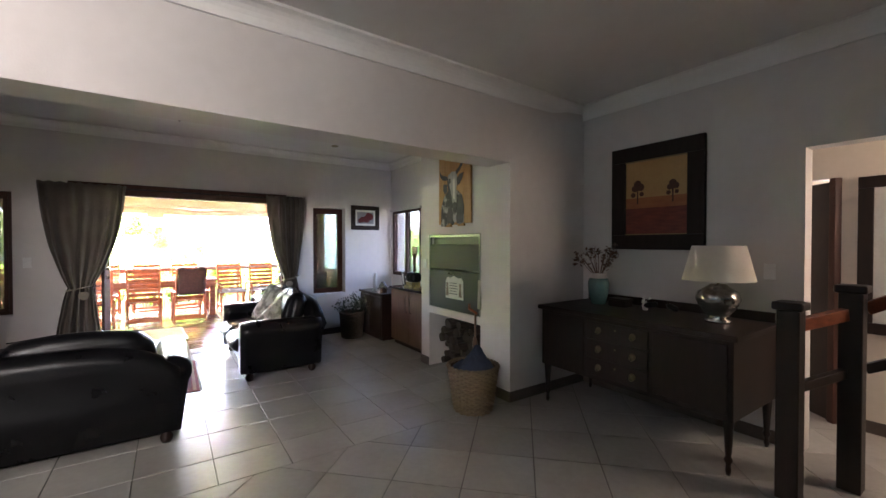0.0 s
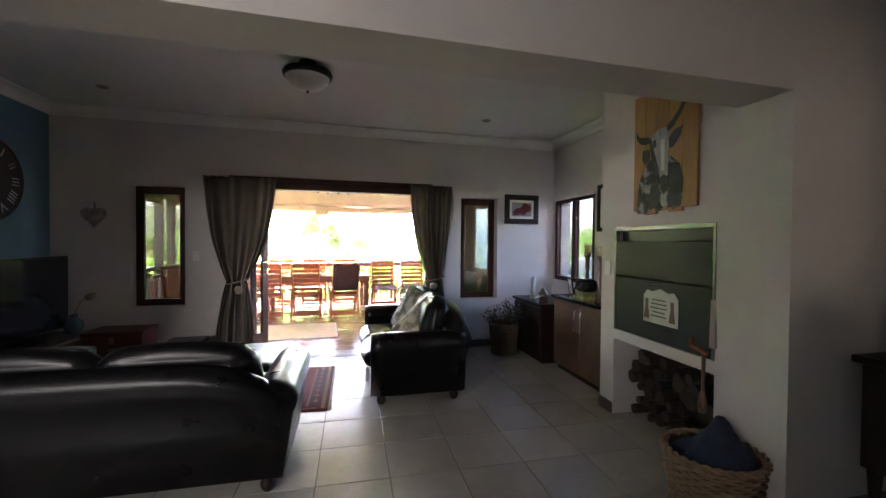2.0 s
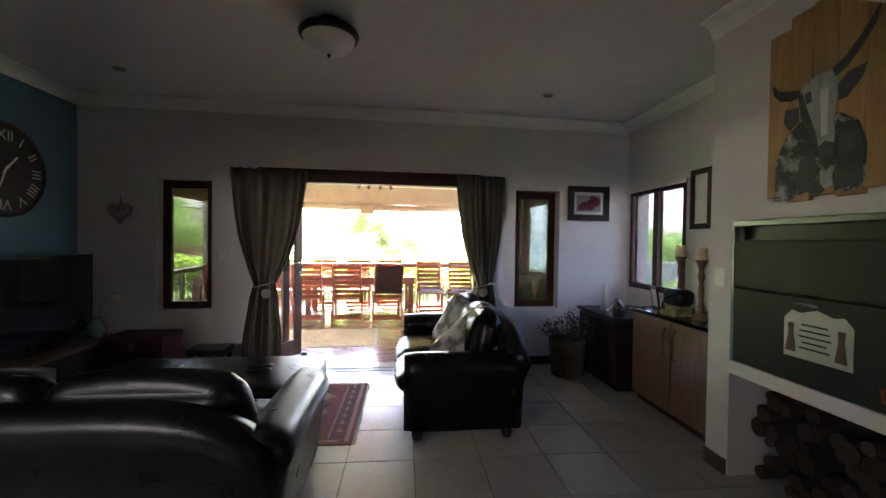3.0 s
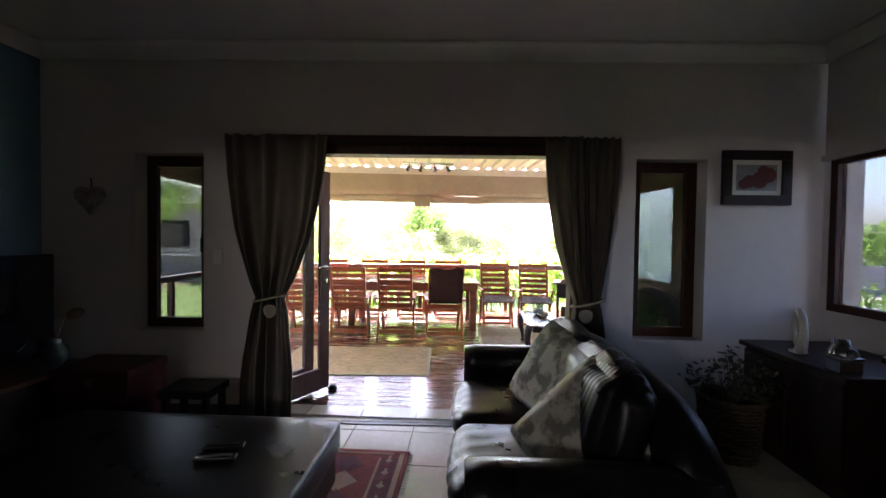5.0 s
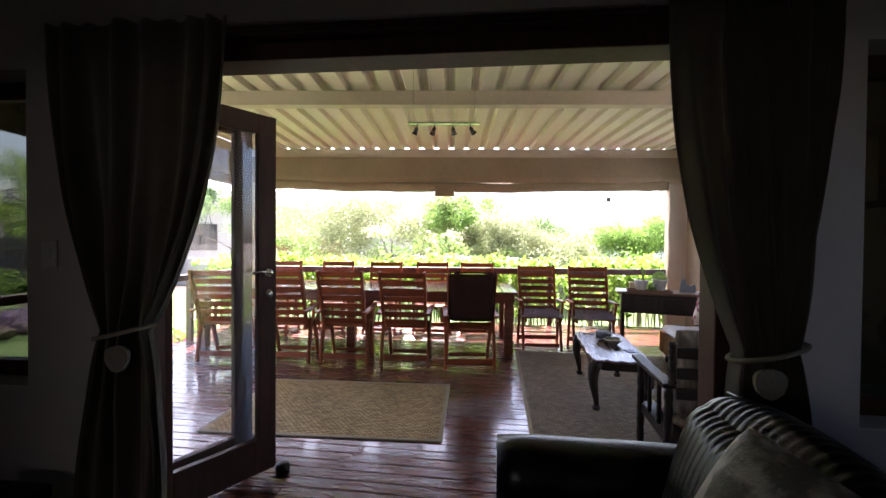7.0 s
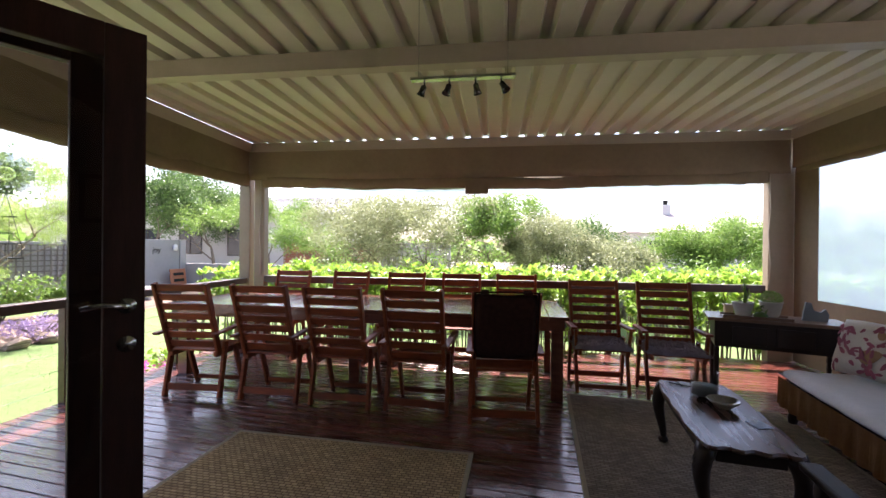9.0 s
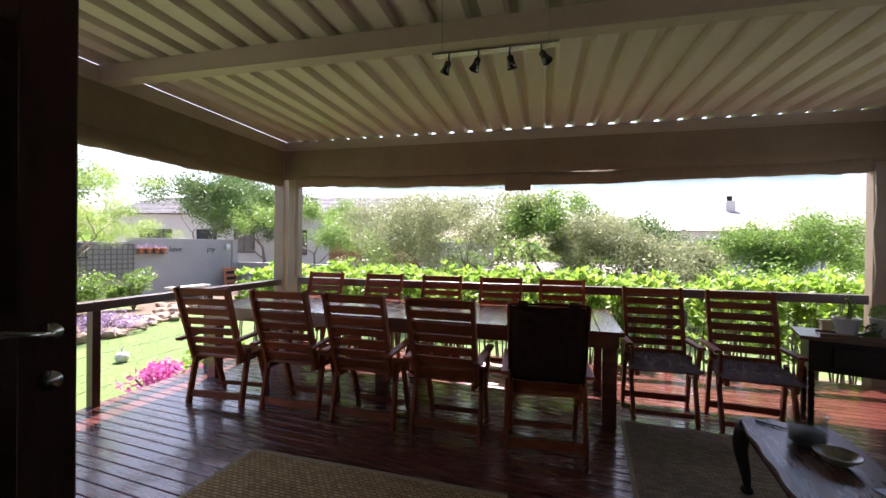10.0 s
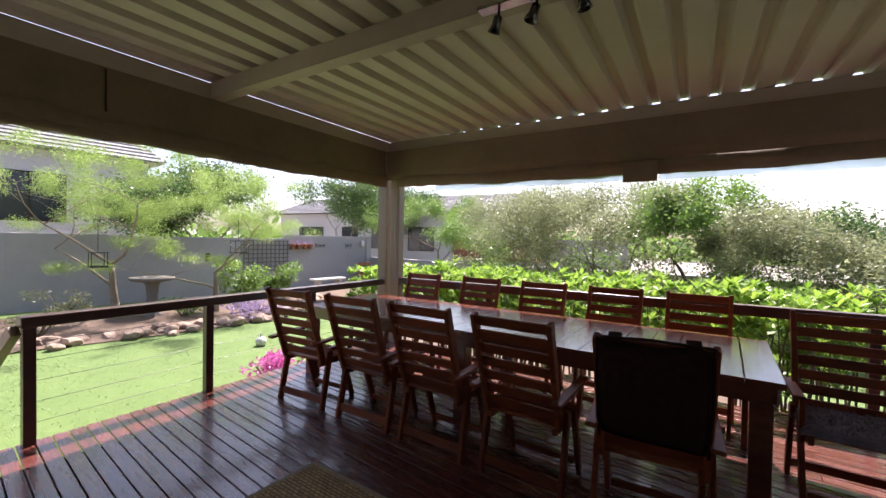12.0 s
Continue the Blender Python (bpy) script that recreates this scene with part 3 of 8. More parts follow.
blind = thing("roll_up_blind", DK, "beige canvas roll-up blind, rolled to the top of the deck front", "blind", "deck blinds")
bm = bmesh.new()
canvas_strip(bm, (0.02, 3.91), (7.40, 3.91), (0, 1), 2.775, 2.775, 0.42)
part("valance", bm, CANVAS, blind, smooth=True)
bm = bmesh.new()
canvas_roll(bm, (0.26, 3.97), (7.16, 3.97), 2.345, 2.345, 0.045, 0.085)
part("roll", bm, CANVAS, blind, smooth=True)
part("tab", boxes((3.30, 3.62, 3.855, 3.885, 2.12, 2.33), bevel=0.006), CANVAS, blind)
for u in (0.24, 7.17):
    bm = bmesh.new()
    tube(bm, [(u, 3.93, 2.38), (u + 0.01, 3.92, 1.9), (u - 0.015, 3.92, 1.6), (u + 0.012, 3.92, 1.2), (u, 3.93, 0.95)], 0.006, 6)
    part("cord", bm, BEAMP, blind, smooth=True)
part("vinyl_edge", boxes((0.9, 3.29, 3.955, 3.958, 2.15, 2.25), (3.63, 6.9, 3.955, 3.958, 2.14, 2.25)), CLEARV, blind, "clear vinyl edge below the roll").visible_shadow = False
blind = thing("roll_up_blind", DK, "beige canvas roll-up blind, rolled up on the garden side", "blind", "deck blinds")
bm = bmesh.new()
canvas_roll(bm, (0.035, -0.38), (0.03, 1.15), 2.27, 2.31, 0.02, 0.05)
part("loose_fold", bm, CANVAS, blind, smooth=True)
bm = bmesh.new()
canvas_strip(bm, (0.07, -0.45), (0.07, 3.9), (-1, 0), 2.775, 2.775, 0.42)
part("valance", bm, CANVAS, blind, smooth=True)
bm = bmesh.new()
canvas_roll(bm, (0.02, -0.40), (0.02, 3.93), 2.345, 2.365, 0.03, 0.085)
part("roll", bm, CANVAS, blind, smooth=True)
for v in (0.55,):
    part("strap", boxes((0.078, 0.084, v, v + 0.012, roof_z(v) - 0.50, roof_z(v) - 0.17)), BLACK, blind)
blind = thing("clear_side_blind", DK, "clear vinyl side blind with beige canvas borders, let down", "blind")
bm = bmesh.new()
canvas_strip(bm, (7.41, 3.9), (7.41, -0.4), (1, 0), 2.775, 2.775, 0.36)
part("valance", bm, CANVAS, blind, smooth=True)
part("border", boxes((7.46, 7.472, -0.4, 3.93, DECK + 0.02, 0.80), (7.46, 7.472, 3.55, 3.93, 0.80, 2.40), (7.46, 7.472, -0.4, 1.86, 0.80, 2.40)), CANVAS, blind)
pane = part("vinyl_window", boxes((7.464, 7.467, 1.86, 3.55, 0.80, 2.40)), CLEARV, blind, "clear vinyl window")
bm = bmesh.new()
canvas_roll(bm, (7.45, 3.85), (7.45, -0.35), 2.40, 2.38, 0.0, 0.045)
part("roll", bm, CANVAS, blind, smooth=True)

# spot bar under the sheet
SPOTM = material("dark_polished_metal", (0.16, 0.16, 0.155), (0.09, 0.09, 0.09), 9, 0.22, metal=1.0)
spots = thing("spotlight_bar", DK @ pose(3.516, 0.78, 2.52) @ Matrix.Scale(0.95, 4), "bar of four dark metal spotlights under the deck roof", "lamp")
part("bar", boxes((-0.34, 0.34, -0.03, 0.03, -0.115, -0.097), bevel=0.003), CHROME, spots, "polished metal bar")
for u in (-0.29, 0.29):
    bm = bmesh.new()
    rod(bm, (u, 0, -0.097), (u, 0, (roof_z(0.8) - 2.52) / 0.95), 0.003, seg=6)
    part("hanger", bm, CHROME, spots)
for i, (u, lean, sw) in enumerate(((-0.25, 25, 12), (-0.085, 18, -8), (0.085, -12, 10), (0.25, -28, -14))):
    arm = bmesh.new()
    rod(arm, (u, 0, -0.115), (u, 0, -0.15), 0.006)
    stem = part("stem", arm, BLACK, spots)
    bm = bmesh.new()
    lathe(bm, [(0.010, 0), (0.018, -0.006), (0.019, -0.04), (0.029, -0.07), (0.027, -0.071), (0.022, -0.055), (0.001, -0.053)], 14, close=False)
    bmesh.ops.transform(bm, matrix=pose(u, 0, -0.145, sw, lean, 0), verts=bm.verts)
    part("spotlight", bm, SPOTM, spots, smooth=True)

# railing on the garden side
railing = thing("deck_railing", DK, "dark timber railing with thin steel cables along the deck", "railing")
part("handrail", boxes((-0.09, 0.03, 0.10, 3.93, 0.815, 0.895), bevel=0.008), RAILW, railing)
for v in (0.15, 1.40, 2.65):
    part("post", boxes((-0.065, 0.005, v - 0.035, v + 0.035, GRASS, 0.812), bevel=0.004), RAILW, railing)
for z in (0.12, 0.27, 0.42, 0.57, 0.70):
    bm = bmesh.new()
    rod(bm, (-0.03, 0.1, z), (-0.03, 3.93, z), 0.0019, seg=5)
    part("cable", bm, BLACK, railing)
bm = bmesh.new()
beam_between(bm, (-0.03, 0.08, 0.80), (-0.75, -0.05, 0.12), 0.06, 0.08, 0.004)
part("stair_rail", bm, MIDW, railing)
railing = thing("deck_railing", DK, "dark timber railing along the deck front before the hedge", "railing")
part("handrail", boxes((0.22, 7.15, 3.95, 4.05, 0.835, 0.935), bevel=0.008), RAILW, railing)
for u in (1.7, 3.4, 5.2):
    part("post", boxes((u, u + 0.07, 3.965, 4.035, GRASS, 0.832), bevel=0.004), RAILW, railing)
for z in (0.15, 0.37, 0.6):
    bm = bmesh.new()
    rod(bm, (0.2, 4.0, z), (7.2, 4.0, z), 0.0019, seg=5)
    part("cable", bm, BLACK, railing)

# ---- deck furniture ----


def slat_chair(padded=False):
    """A folding hardwood armchair with a slatted back, facing +y."""
    c = thing("garden_chair", Matrix(), "red-brown hardwood slatted garden armchair at the deck table", "chair", "chairs at the deck table")
    for s in (-1, 1):
        bm = bmesh.new()
        beam_between(bm, (s * 0.245, -0.335, 1.065), (s * 0.235, -0.13, 0.40), 0.032, 0.058, 0.006)
        bmesh.ops.translate(bm, verts=bm.verts, vec=(0, 0, 0))
        part("back_stile", bm, CHAIRW, c)
        bm = bmesh.new()
        beam_between(bm, (s * 0.262, -0.07, 0.50), (s * 0.268, -0.17, 0.0), 0.03, 0.055, 0.005)
        part("rear_leg", bm, CHAIRW, c)
        bm = bmesh.new()
        beam_between(bm, (s * 0.245, 0.10, 0.44), (s * 0.24, 0.25, 0.0), 0.03, 0.05, 0.005)
        part("front_leg", bm, CHAIRW, c)
        bm = bmesh.new()
        box(bm, s * 0.268 - 0.03, s * 0.268 + 0.03, -0.26, 0.26, 0.60, 0.625, 0.007, Matrix.Rotation(radians(3), 4, "X"))
        part("armrest", bm, CHAIRW, c)
        bm = bmesh.new()
        beam_between(bm, (s * 0.255, 0.22, 0.62), (s * 0.245, 0.17, 0.36), 0.026, 0.045, 0.004)
        part("arm_post", bm, CHAIRW, c)
        part("seat_rail", boxes((s * 0.215 - 0.015, s * 0.215 + 0.015, -0.16, 0.26, 0.37, 0.415), bevel=0.004), CHAIRW, c)
    for k in range(7):
        f = k / 6
        y, z = -0.155 - 0.165 * f, 0.49 + 0.535 * f
        bm = bmesh.new()
        box(bm, -0.232, 0.232, -0.009, 0.009, -0.032, 0.032, 0.005, Matrix.Translation((0, y, z)) @ Matrix.Rotation(radians(17), 4, "X"))
        part("back_slat", bm, CHAIRW, c)
    for k in range(6):
        y = -0.12 + k * 0.072
        part("seat_slat", boxes((-0.25, 0.25, y - 0.029, y + 0.029, 0.418, 0.436), bevel=0.004), CHAIRW, c)
    bm = bmesh.new()
    box(bm, -0.25, 0.25, -0.012, 0.012, -0.03, 0.03, 0.004, Matrix.Translation((0, -0.155, 0.085)) @ Matrix.Rotation(radians(-11), 4, "X"))
    part("rear_stretcher", bm, CHAIRW, c)
    part("front_stretcher", boxes((-0.22, 0.22, 0.205, 0.23, 0.045, 0.085), bevel=0.004), CHAIRW, c)
    return c


ROW = 3.5


def on_row(x, y, turn):
    return pose(x, y, DECK, 0, 0, turn)


chair = slat_chair()
near = [(-0.72, 10.57, 9), (0.03, 10.66, 6), (0.72, 10.70, 4), (1.42, 10.74, 2), (2.14, 10.70, 9)]
chair.matrix_basis = on_row(*near[0])
for p in near[1:]:
    copy_thing(chair, on_row(*p))
far = [(-0.98, 12.13), (-0.12, 12.22), (0.68, 12.27), (1.43, 12.33), (2.15, 12.38)]
for x, y in far:
    copy_thing(chair, on_row(x, y, 184))
guest = [copy_thing(chair, on_row(3.02, 11.72, 184)), copy_thing(chair, on_row(3.68, 11.68, 178))]
for g in guest:
    tagged(g, "red-brown hardwood slatted garden armchair with a purple-grey fleece on its seat", group="spare chairs on the deck")
    bm = bmesh.new()
    n = 14
    top = []
    for i in range(n + 1):
        for j in range(n + 1):
            u, w = 2 * i / n - 1, 2 * j / n - 1
            k = (1 - u ** 6) * (1 - w ** 6)
            z = 0.05 * k ** 0.4 + 0.016 * noise.noise(Vector((u * 5, w * 5, g.location.x)))
            e = 1 + 0.07 * noise.noise(Vector((u * 3, w * 3, 4 + g.location.x)))
            top.append(bm.verts.new((u * 0.26 * e, 0.05 + w * 0.25 * e, max(0.0, z))))
    for i in range(n):
        for j in range(n):
            a = i * (n + 1) + j
            bm.faces.new((top[a], top[a + n + 1], top[a + n + 2], top[a + 1]))
    rng = random.Random(5)
    tuft = []
    for _ in range(1500):
        v = rng.choice(top)
        d = Vector((rng.gauss(0, 0.5), rng.gauss(0, 0.5), rng.uniform(0.2, 1))).normalized() * rng.uniform(0.014, 0.032)
        p = v.co + Vector((rng.uniform(-0.02, 0.02), rng.uniform(-0.02, 0.02), 0))
        s = Vector((-d.y, d.x, 0)).normalized() * 0.004
        bm.faces.new((bm.verts.new(p - s), bm.verts.new(p + s), bm.verts.new(p + d)))
    solid("seat_fleece", bm, FLEECE, "shaggy purple-grey fleece lying on a garden chair seat", "fleece", g.matrix_basis @ pose(0, 0, 0.438), "fleeces", smooth=True)
PADCL = material("dark_brown_pad", (0.045, 0.018, 0.013), (0.025, 0.010, 0.008), 30, 1.0, spec=0.15, bump=0.3)
pad = thing("chair_back_pad", on_row(*near[4]) @ pose(0, -0.305, 0.80, 17, 0, 0), "dark brown padded cover hung over a chair back", "cushion")
bm = bmesh.new()
pillow(bm, 0.47, 0.56, 0.07, Matrix())
part("padding", bm, PADCL, pad, smooth=True)
for x0 in (-0.19, 0.13):
    part("tie_strap", boxes((x0, x0 + 0.06, -0.02, 0.075, 0.262, 0.278), (x0, x0 + 0.06, 0.06, 0.075, 0.10, 0.262), bevel=0.003), PADCL, pad)
bm = bmesh.new()
tube(bm, [(-0.235, 0, -0.28), (-0.24, 0, 0.0), (-0.235, 0, 0.285), (0.0, 0, 0.292), (0.235, 0, 0.285), (0.24, 0, 0.0), (0.235, 0, -0.28)], 0.008, 6)
part("piping", bm, PADCL, pad, smooth=True)

# table of cross planks on heavy legs
TBL = pose(2.70, 11.08, DECK, 0, 0, ROW)
dining = thing("deck_table", TBL, "long red-brown hardwood table of wide planks on square legs", "table")
LEN, WID, HI = 4.15, 1.18, 0.79
plank = {}
for k in range(23):
    u = -LEN + k * LEN / 23
    w = LEN / 23 - 0.005
    if "m" not in plank:
        plank["m"] = mesh_of("plank", boxes((0, w, 0.0, WID, HI - 0.035, HI), bevel=0.004), TABLEW)
    ob = new("plank", plank["m"])
    ob.parent, ob.location = dining, (u, 0, 0)
part("apron", boxes((-LEN + 0.06, -0.06, 0.05, 0.08, HI - 0.14, HI - 0.037), bevel=0.003), TABLEW, dining)
part("apron", boxes((-LEN + 0.06, -0.06, WID - 0.08, WID - 0.05, HI - 0.14, HI - 0.037), bevel=0.003), TABLEW, dining)
for u in (-LEN + 0.05, -0.05):
    part("end_apron", boxes((u - 0.015, u + 0.015, 0.083, WID - 0.083, HI - 0.14, HI - 0.037), bevel=0.003), TABLEW, dining)
for u in (-LEN + 0.10, -LEN / 2, -0.10):
    for w in (0.14, WID - 0.14):
        part("leg", boxes((u - 0.055, u + 0.055, w - 0.055, w + 0.055, 0, HI - 0.142), bevel=0.006), TABLEW, dining)


def woven_mat(name, x0, x1, y0, y1, turn, mat, border, label, ridge=0.022):
    """A woven mat with ribs across it and a bound edge."""
    m = thing(name, pose(x0, y0, DECK, 0, 0, turn), label, "rug")
    w, d = x1 - x0, y1 - y0
    bm = bmesh.new()
    n = int(d / ridge)
    prev = None
    for k in range(n * 2 + 1):
        y = 0.03 + (d - 0.06) * k / (2 * n)
        z = 0.012
        row = [bm.verts.new((0.03 + (w - 0.06) * i / 24, y, z + 0.0018 * noise.noise(Vector((i * 0.9, k * 0.7, w))))) for i in range(25)]
        if prev:
            for i in range(24):
                bm.faces.new((prev[i], prev[i + 1], row[i + 1], row[i]))
        prev = row
    part("weave", bm, mat, m, smooth=True)
    part("binding", boxes((0, w, 0, 0.03, 0, 0.012), (0, w, d - 0.03, d, 0, 0.012), (0, 0.03, 0.03, d - 0.03, 0, 0.012), (w - 0.03, w, 0.03, d - 0.03, 0, 0.012), bevel=0.003), border, m)


woven_mat("sisal_mat", 0.313, 2.083, 8.79, 9.92, 3.5, SISAL, SISALB, "golden woven sisal mat lying on the deck by the doors")
woven_mat("jute_rug", 2.69, 4.45, 8.75, 11.38, 0.0, JUTE, SISALB, "worn grey-brown jute rug under the coffee table")


def cabriole(bm, x, y, h, sx, sy):
    """A bowed leg with a knee, thin ankle and ball foot."""
    pts, rad = [], []
    for k in range(12):
        t = k / 11
        bow = 0.045 * math.sin(math.pi * (1 - t)) * (1.25 - t) - 0.018 * math.sin(math.pi * t) * t
        pts.append((x + sx * bow, y + sy * bow, h * (1 - t) + 0.012))
        rad.append(0.036 * (1 - t) ** 0.8 + 0.014)
    tube(bm, pts, rad, 10)
    lathe(bm, [(0.001, 0), (0.026, 0.004), (0.034, 0.02), (0.028, 0.038), (0.012, 0.046)], 12, (x, y, 0))


CT = pose(3.475, 10.06, DECK + 0.013, 0, 0, -3)
coffee = thing("coffee_table", CT, "dark polished coffee table with scalloped edge and cabriole legs", "table")
bm = bmesh.new()
outline = []
hw, hl = 0.235, 0.53
for i in range(96):
    a = 2 * math.pi * i / 96
    c, s = math.cos(a), math.sin(a)
    k = (abs(c) ** 9 + abs(s) ** 9) ** (-1 / 9)
    wob = 1 + 0.022 * math.cos(14 * a)
    outline.append((hw * c * k * wob, hl * s * k * wob))
lo, mid, hi = ([bm.verts.new((x * f, y * f, z)) for x, y in outline] for f, z in ((0.975, 0.405), (1.0, 0.418), (0.985, 0.43)))
for r0, r1 in ((lo, mid), (mid, hi)):
    for i in range(96):
        bm.faces.new((r0[i], r0[(i + 1) % 96], r1[(i + 1) % 96], r1[i]))
bm.faces.new(hi)
bm.faces.new(lo[::-1])
part("tabletop", bm, material("polished_brown_top", (0.12, 0.06, 0.037), (0.06, 0.03, 0.02), 3, 0.24, stretch=(8, 1, 1), spec=0.4, rough2=0.34), coffee, smooth=False)
for s in (-1, 1):
    part("long_apron", boxes((s * 0.19 - 0.01, s * 0.19 + 0.01, -0.44, 0.44, 0.335, 0.404), bevel=0.004), DARKW, coffee)
    part("end_apron", boxes((-0.15, 0.15, s * 0.47 - 0.01, s * 0.47 + 0.01, 0.335, 0.404), bevel=0.004), DARKW, coffee)
    for s2 in (-1, 1):
        bm = bmesh.new()
        cabriole(bm, s * 0.185, s2 * 0.465, 0.39, s, s2 * 0.6)
        part("leg", bm, DARKW, coffee, smooth=True)
bm = bmesh.new()
lathe(bm, [(0.052, 0), (0.056, 0.004), (0.058, 0.118), (0.055, 0.118), (0.052, 0.012), (0.001, 0.011)], 28, close=False)
jar = solid("candle_jar", bm, glassy("jar_glass", (0.80, 0.82, 0.82)), "clear glass candle jar on the coffee table", "candle", CT @ pose(0.0, 0.22, 0.431) @ Matrix.Scale(1.42, 4), smooth=True)
bm = bmesh.new()
lathe(bm, [(0.001, 0.013), (0.05, 0.013), (0.05, 0.055), (0.001, 0.052)], 24, close=False)
part("wax", bm, material("grey_wax", (0.25, 0.22, 0.2), None, 8, 0.5), jar, "grey candle wax", smooth=True)
bm = bmesh.new()
lathe(bm, [(0.035, 0), (0.04, 0.004), (0.088, 0.045), (0.093, 0.056), (0.088, 0.057), (0.05, 0.02), (0.001, 0.014)], 28, close=False)
solid("bowl", bm, material("glazed_bowl", (0.30, 0.27, 0.19), (0.12, 0.10, 0.06), 14, 0.2), "small brown and cream glazed bowl on the coffee table", "bowl", CT @ pose(0.05, 0.04, 0.431) @ Matrix.Scale(0.95, 4), smooth=True)
solid("coaster", boxes((-0.045, 0.045, -0.045, 0.045, 0, 0.005), bevel=0.001), material("blue_white_coaster", (0.5, 0.55, 0.62), (0.25, 0.32, 0.45), 30, 0.5), "pale blue patterned coaster on the coffee table", "coaster", CT @ pose(0.15, -0.18, 0.431, 0, 0, 20))
bm = bmesh.new()
rod(bm, (-0.07, 0, 0.006), (0.07, 0, 0.006), 0.0055, 0.004, 8)
solid("pen", bm, BLACK, "dark pen lying on the coffee table", "pen", CT @ pose(-0.09, 0.42, 0.431, 0, 0, -25))


def spindle(bm, x, y, z0, z1, r=0.02):
    """A turned post with beads."""
    prof, n = [], 22
    for k in range(n + 1):
        t = k / n
        prof.append((r * (0.72 + 0.28 * abs(math.sin(t * math.pi * 7))), z0 + (z1 - z0) * t))
    lathe(bm, prof, 10, (x, y, 0))


ARM = pose(3.72, 8.72, DECK + 0.0, 0, 0, -3)
seat = thing("spindle_armchair", ARM, "dark wooden armchair with turned posts and a striped back cushion", "chair")
for s in (-1, 1):
    bm = bmesh.new()
    beam_between(bm, (s * 0.33, -0.27, 0.615), (s * 0.345, 0.30, 0.625), 0.07, 0.03, 0.008)
    part("armrest", bm, DARKW, seat)
    for y in (-0.25, 0.25):
        bm = bmesh.new()
        spindle(bm, s * 0.33, y, 0, 0.60, 0.026)
        part("leg", bm, DARKW, seat, smooth=True)
    for y in (-0.1, 0.07):
        bm = bmesh.new()
        spindle(bm, s * 0.33, y, 0.34, 0.60, 0.014)
        part("arm_spindle", bm, DARKW, seat, smooth=True)
part("seat_frame", boxes((-0.33, 0.33, -0.27, 0.27, 0.27, 0.335), bevel=0.005), DARKW, seat)
for z in (0.55, 0.66, 0.77):
    part("back_rail", boxes((-0.30, 0.30, -0.285, -0.26, z, z + 0.06), bevel=0.005), DARKW, seat)
for s in (-1, 1):
    bm = bmesh.new()
    spindle(bm, s * 0.32, -0.272, 0.625, 0.86, 0.024)
    part("back_post", bm, DARKW, seat, smooth=True)
for nm, m, t in (("seat_cushion", pose(0, 0.02, 0.40, 90, 0, 0), 0.13), ("back_cushion", pose(0, -0.19, 0.66, 8, 0, 0), 0.13)):
    bm = bmesh.new()
    pillow(bm, 0.60, 0.54, t, m)
    part(nm, bm, STRIPE, seat, "brown and beige striped cushion", smooth=True)

# daybed along the clear blind
BED = pose(4.28, 10.42, DECK, 0, 0, -4)
daybed = thing("daybed", BED, "daybed with grey mattress and orange gathered valance on dark feet", "daybed")
part("frame", boxes((0.05, 0.84, -0.82, 0.82, 0.13, 0.345), bevel=0.006), DARKW, daybed)
bm = bmesh.new()
pillow(bm, 1.70, 0.86, 0.11, pose(0.43, 0, 0.40, 90, 0, 90) , 16, 0.2)
part("mattress", bm, CUSHG, daybed, smooth=True)
bm = bmesh.new()
n = 150
lo, hi = [], []
for i in range(n + 1):
    t = i / n
    y = -0.84 + 1.68 * t
    w = 0.5 + 0.5 * math.sin(t * 78)
    hi.append(bm.verts.new((0.035 + 0.004 * w, y, 0.36)))
    lo.append(bm.verts.new((0.015 + 0.024 * w, y, 0.135)))
for i in range(n):
    bm.faces.new((hi[i], hi[i + 1], lo[i + 1], lo[i]))
bmesh.ops.solidify(bm, geom=bm.faces[:], thickness=0.005)
part("valance", bm, FRILL, daybed, smooth=True)
for y in (-0.74, 0.74):
    for x in (0.1, 0.78):
        bm = bmesh.new()
        lathe(bm, [(0.02, 0), (0.032, 0.02), (0.036, 0.06), (0.026, 0.09), (0.034, 0.13)], 12, (x, y, 0))
        part("foot", bm, DARKW, daybed, smooth=True)
bm = bmesh.new()
ol = [(-0.80, 0.30), (0.80, 0.30)] + [(0.80 - 1.6 * k / 24, 0.72 + 0.10 * math.sin(math.pi * k / 24) + 0.025 * math.cos(k * 1.3)) for k in range(25)]
extrude_profile(bm, ol, 0, 0.04)
bmesh.ops.transform(bm, matrix=pose(0.88, 0, 0, 0, 0, 90), verts=bm.verts)
part("backboard", bm, DARKW, daybed)
bm = bmesh.new()
CU = BED @ pose(0.52, 0.62, 0.66, -18, 0, -66)
pillow(bm, 0.46, 0.44, 0.15, Matrix())
cushion = solid("floral_cushion", bm, CREAMCL, "cream cushion with rose and ochre leaf print on the daybed", "cushion", CU, smooth=True)
rng = random.Random(3)


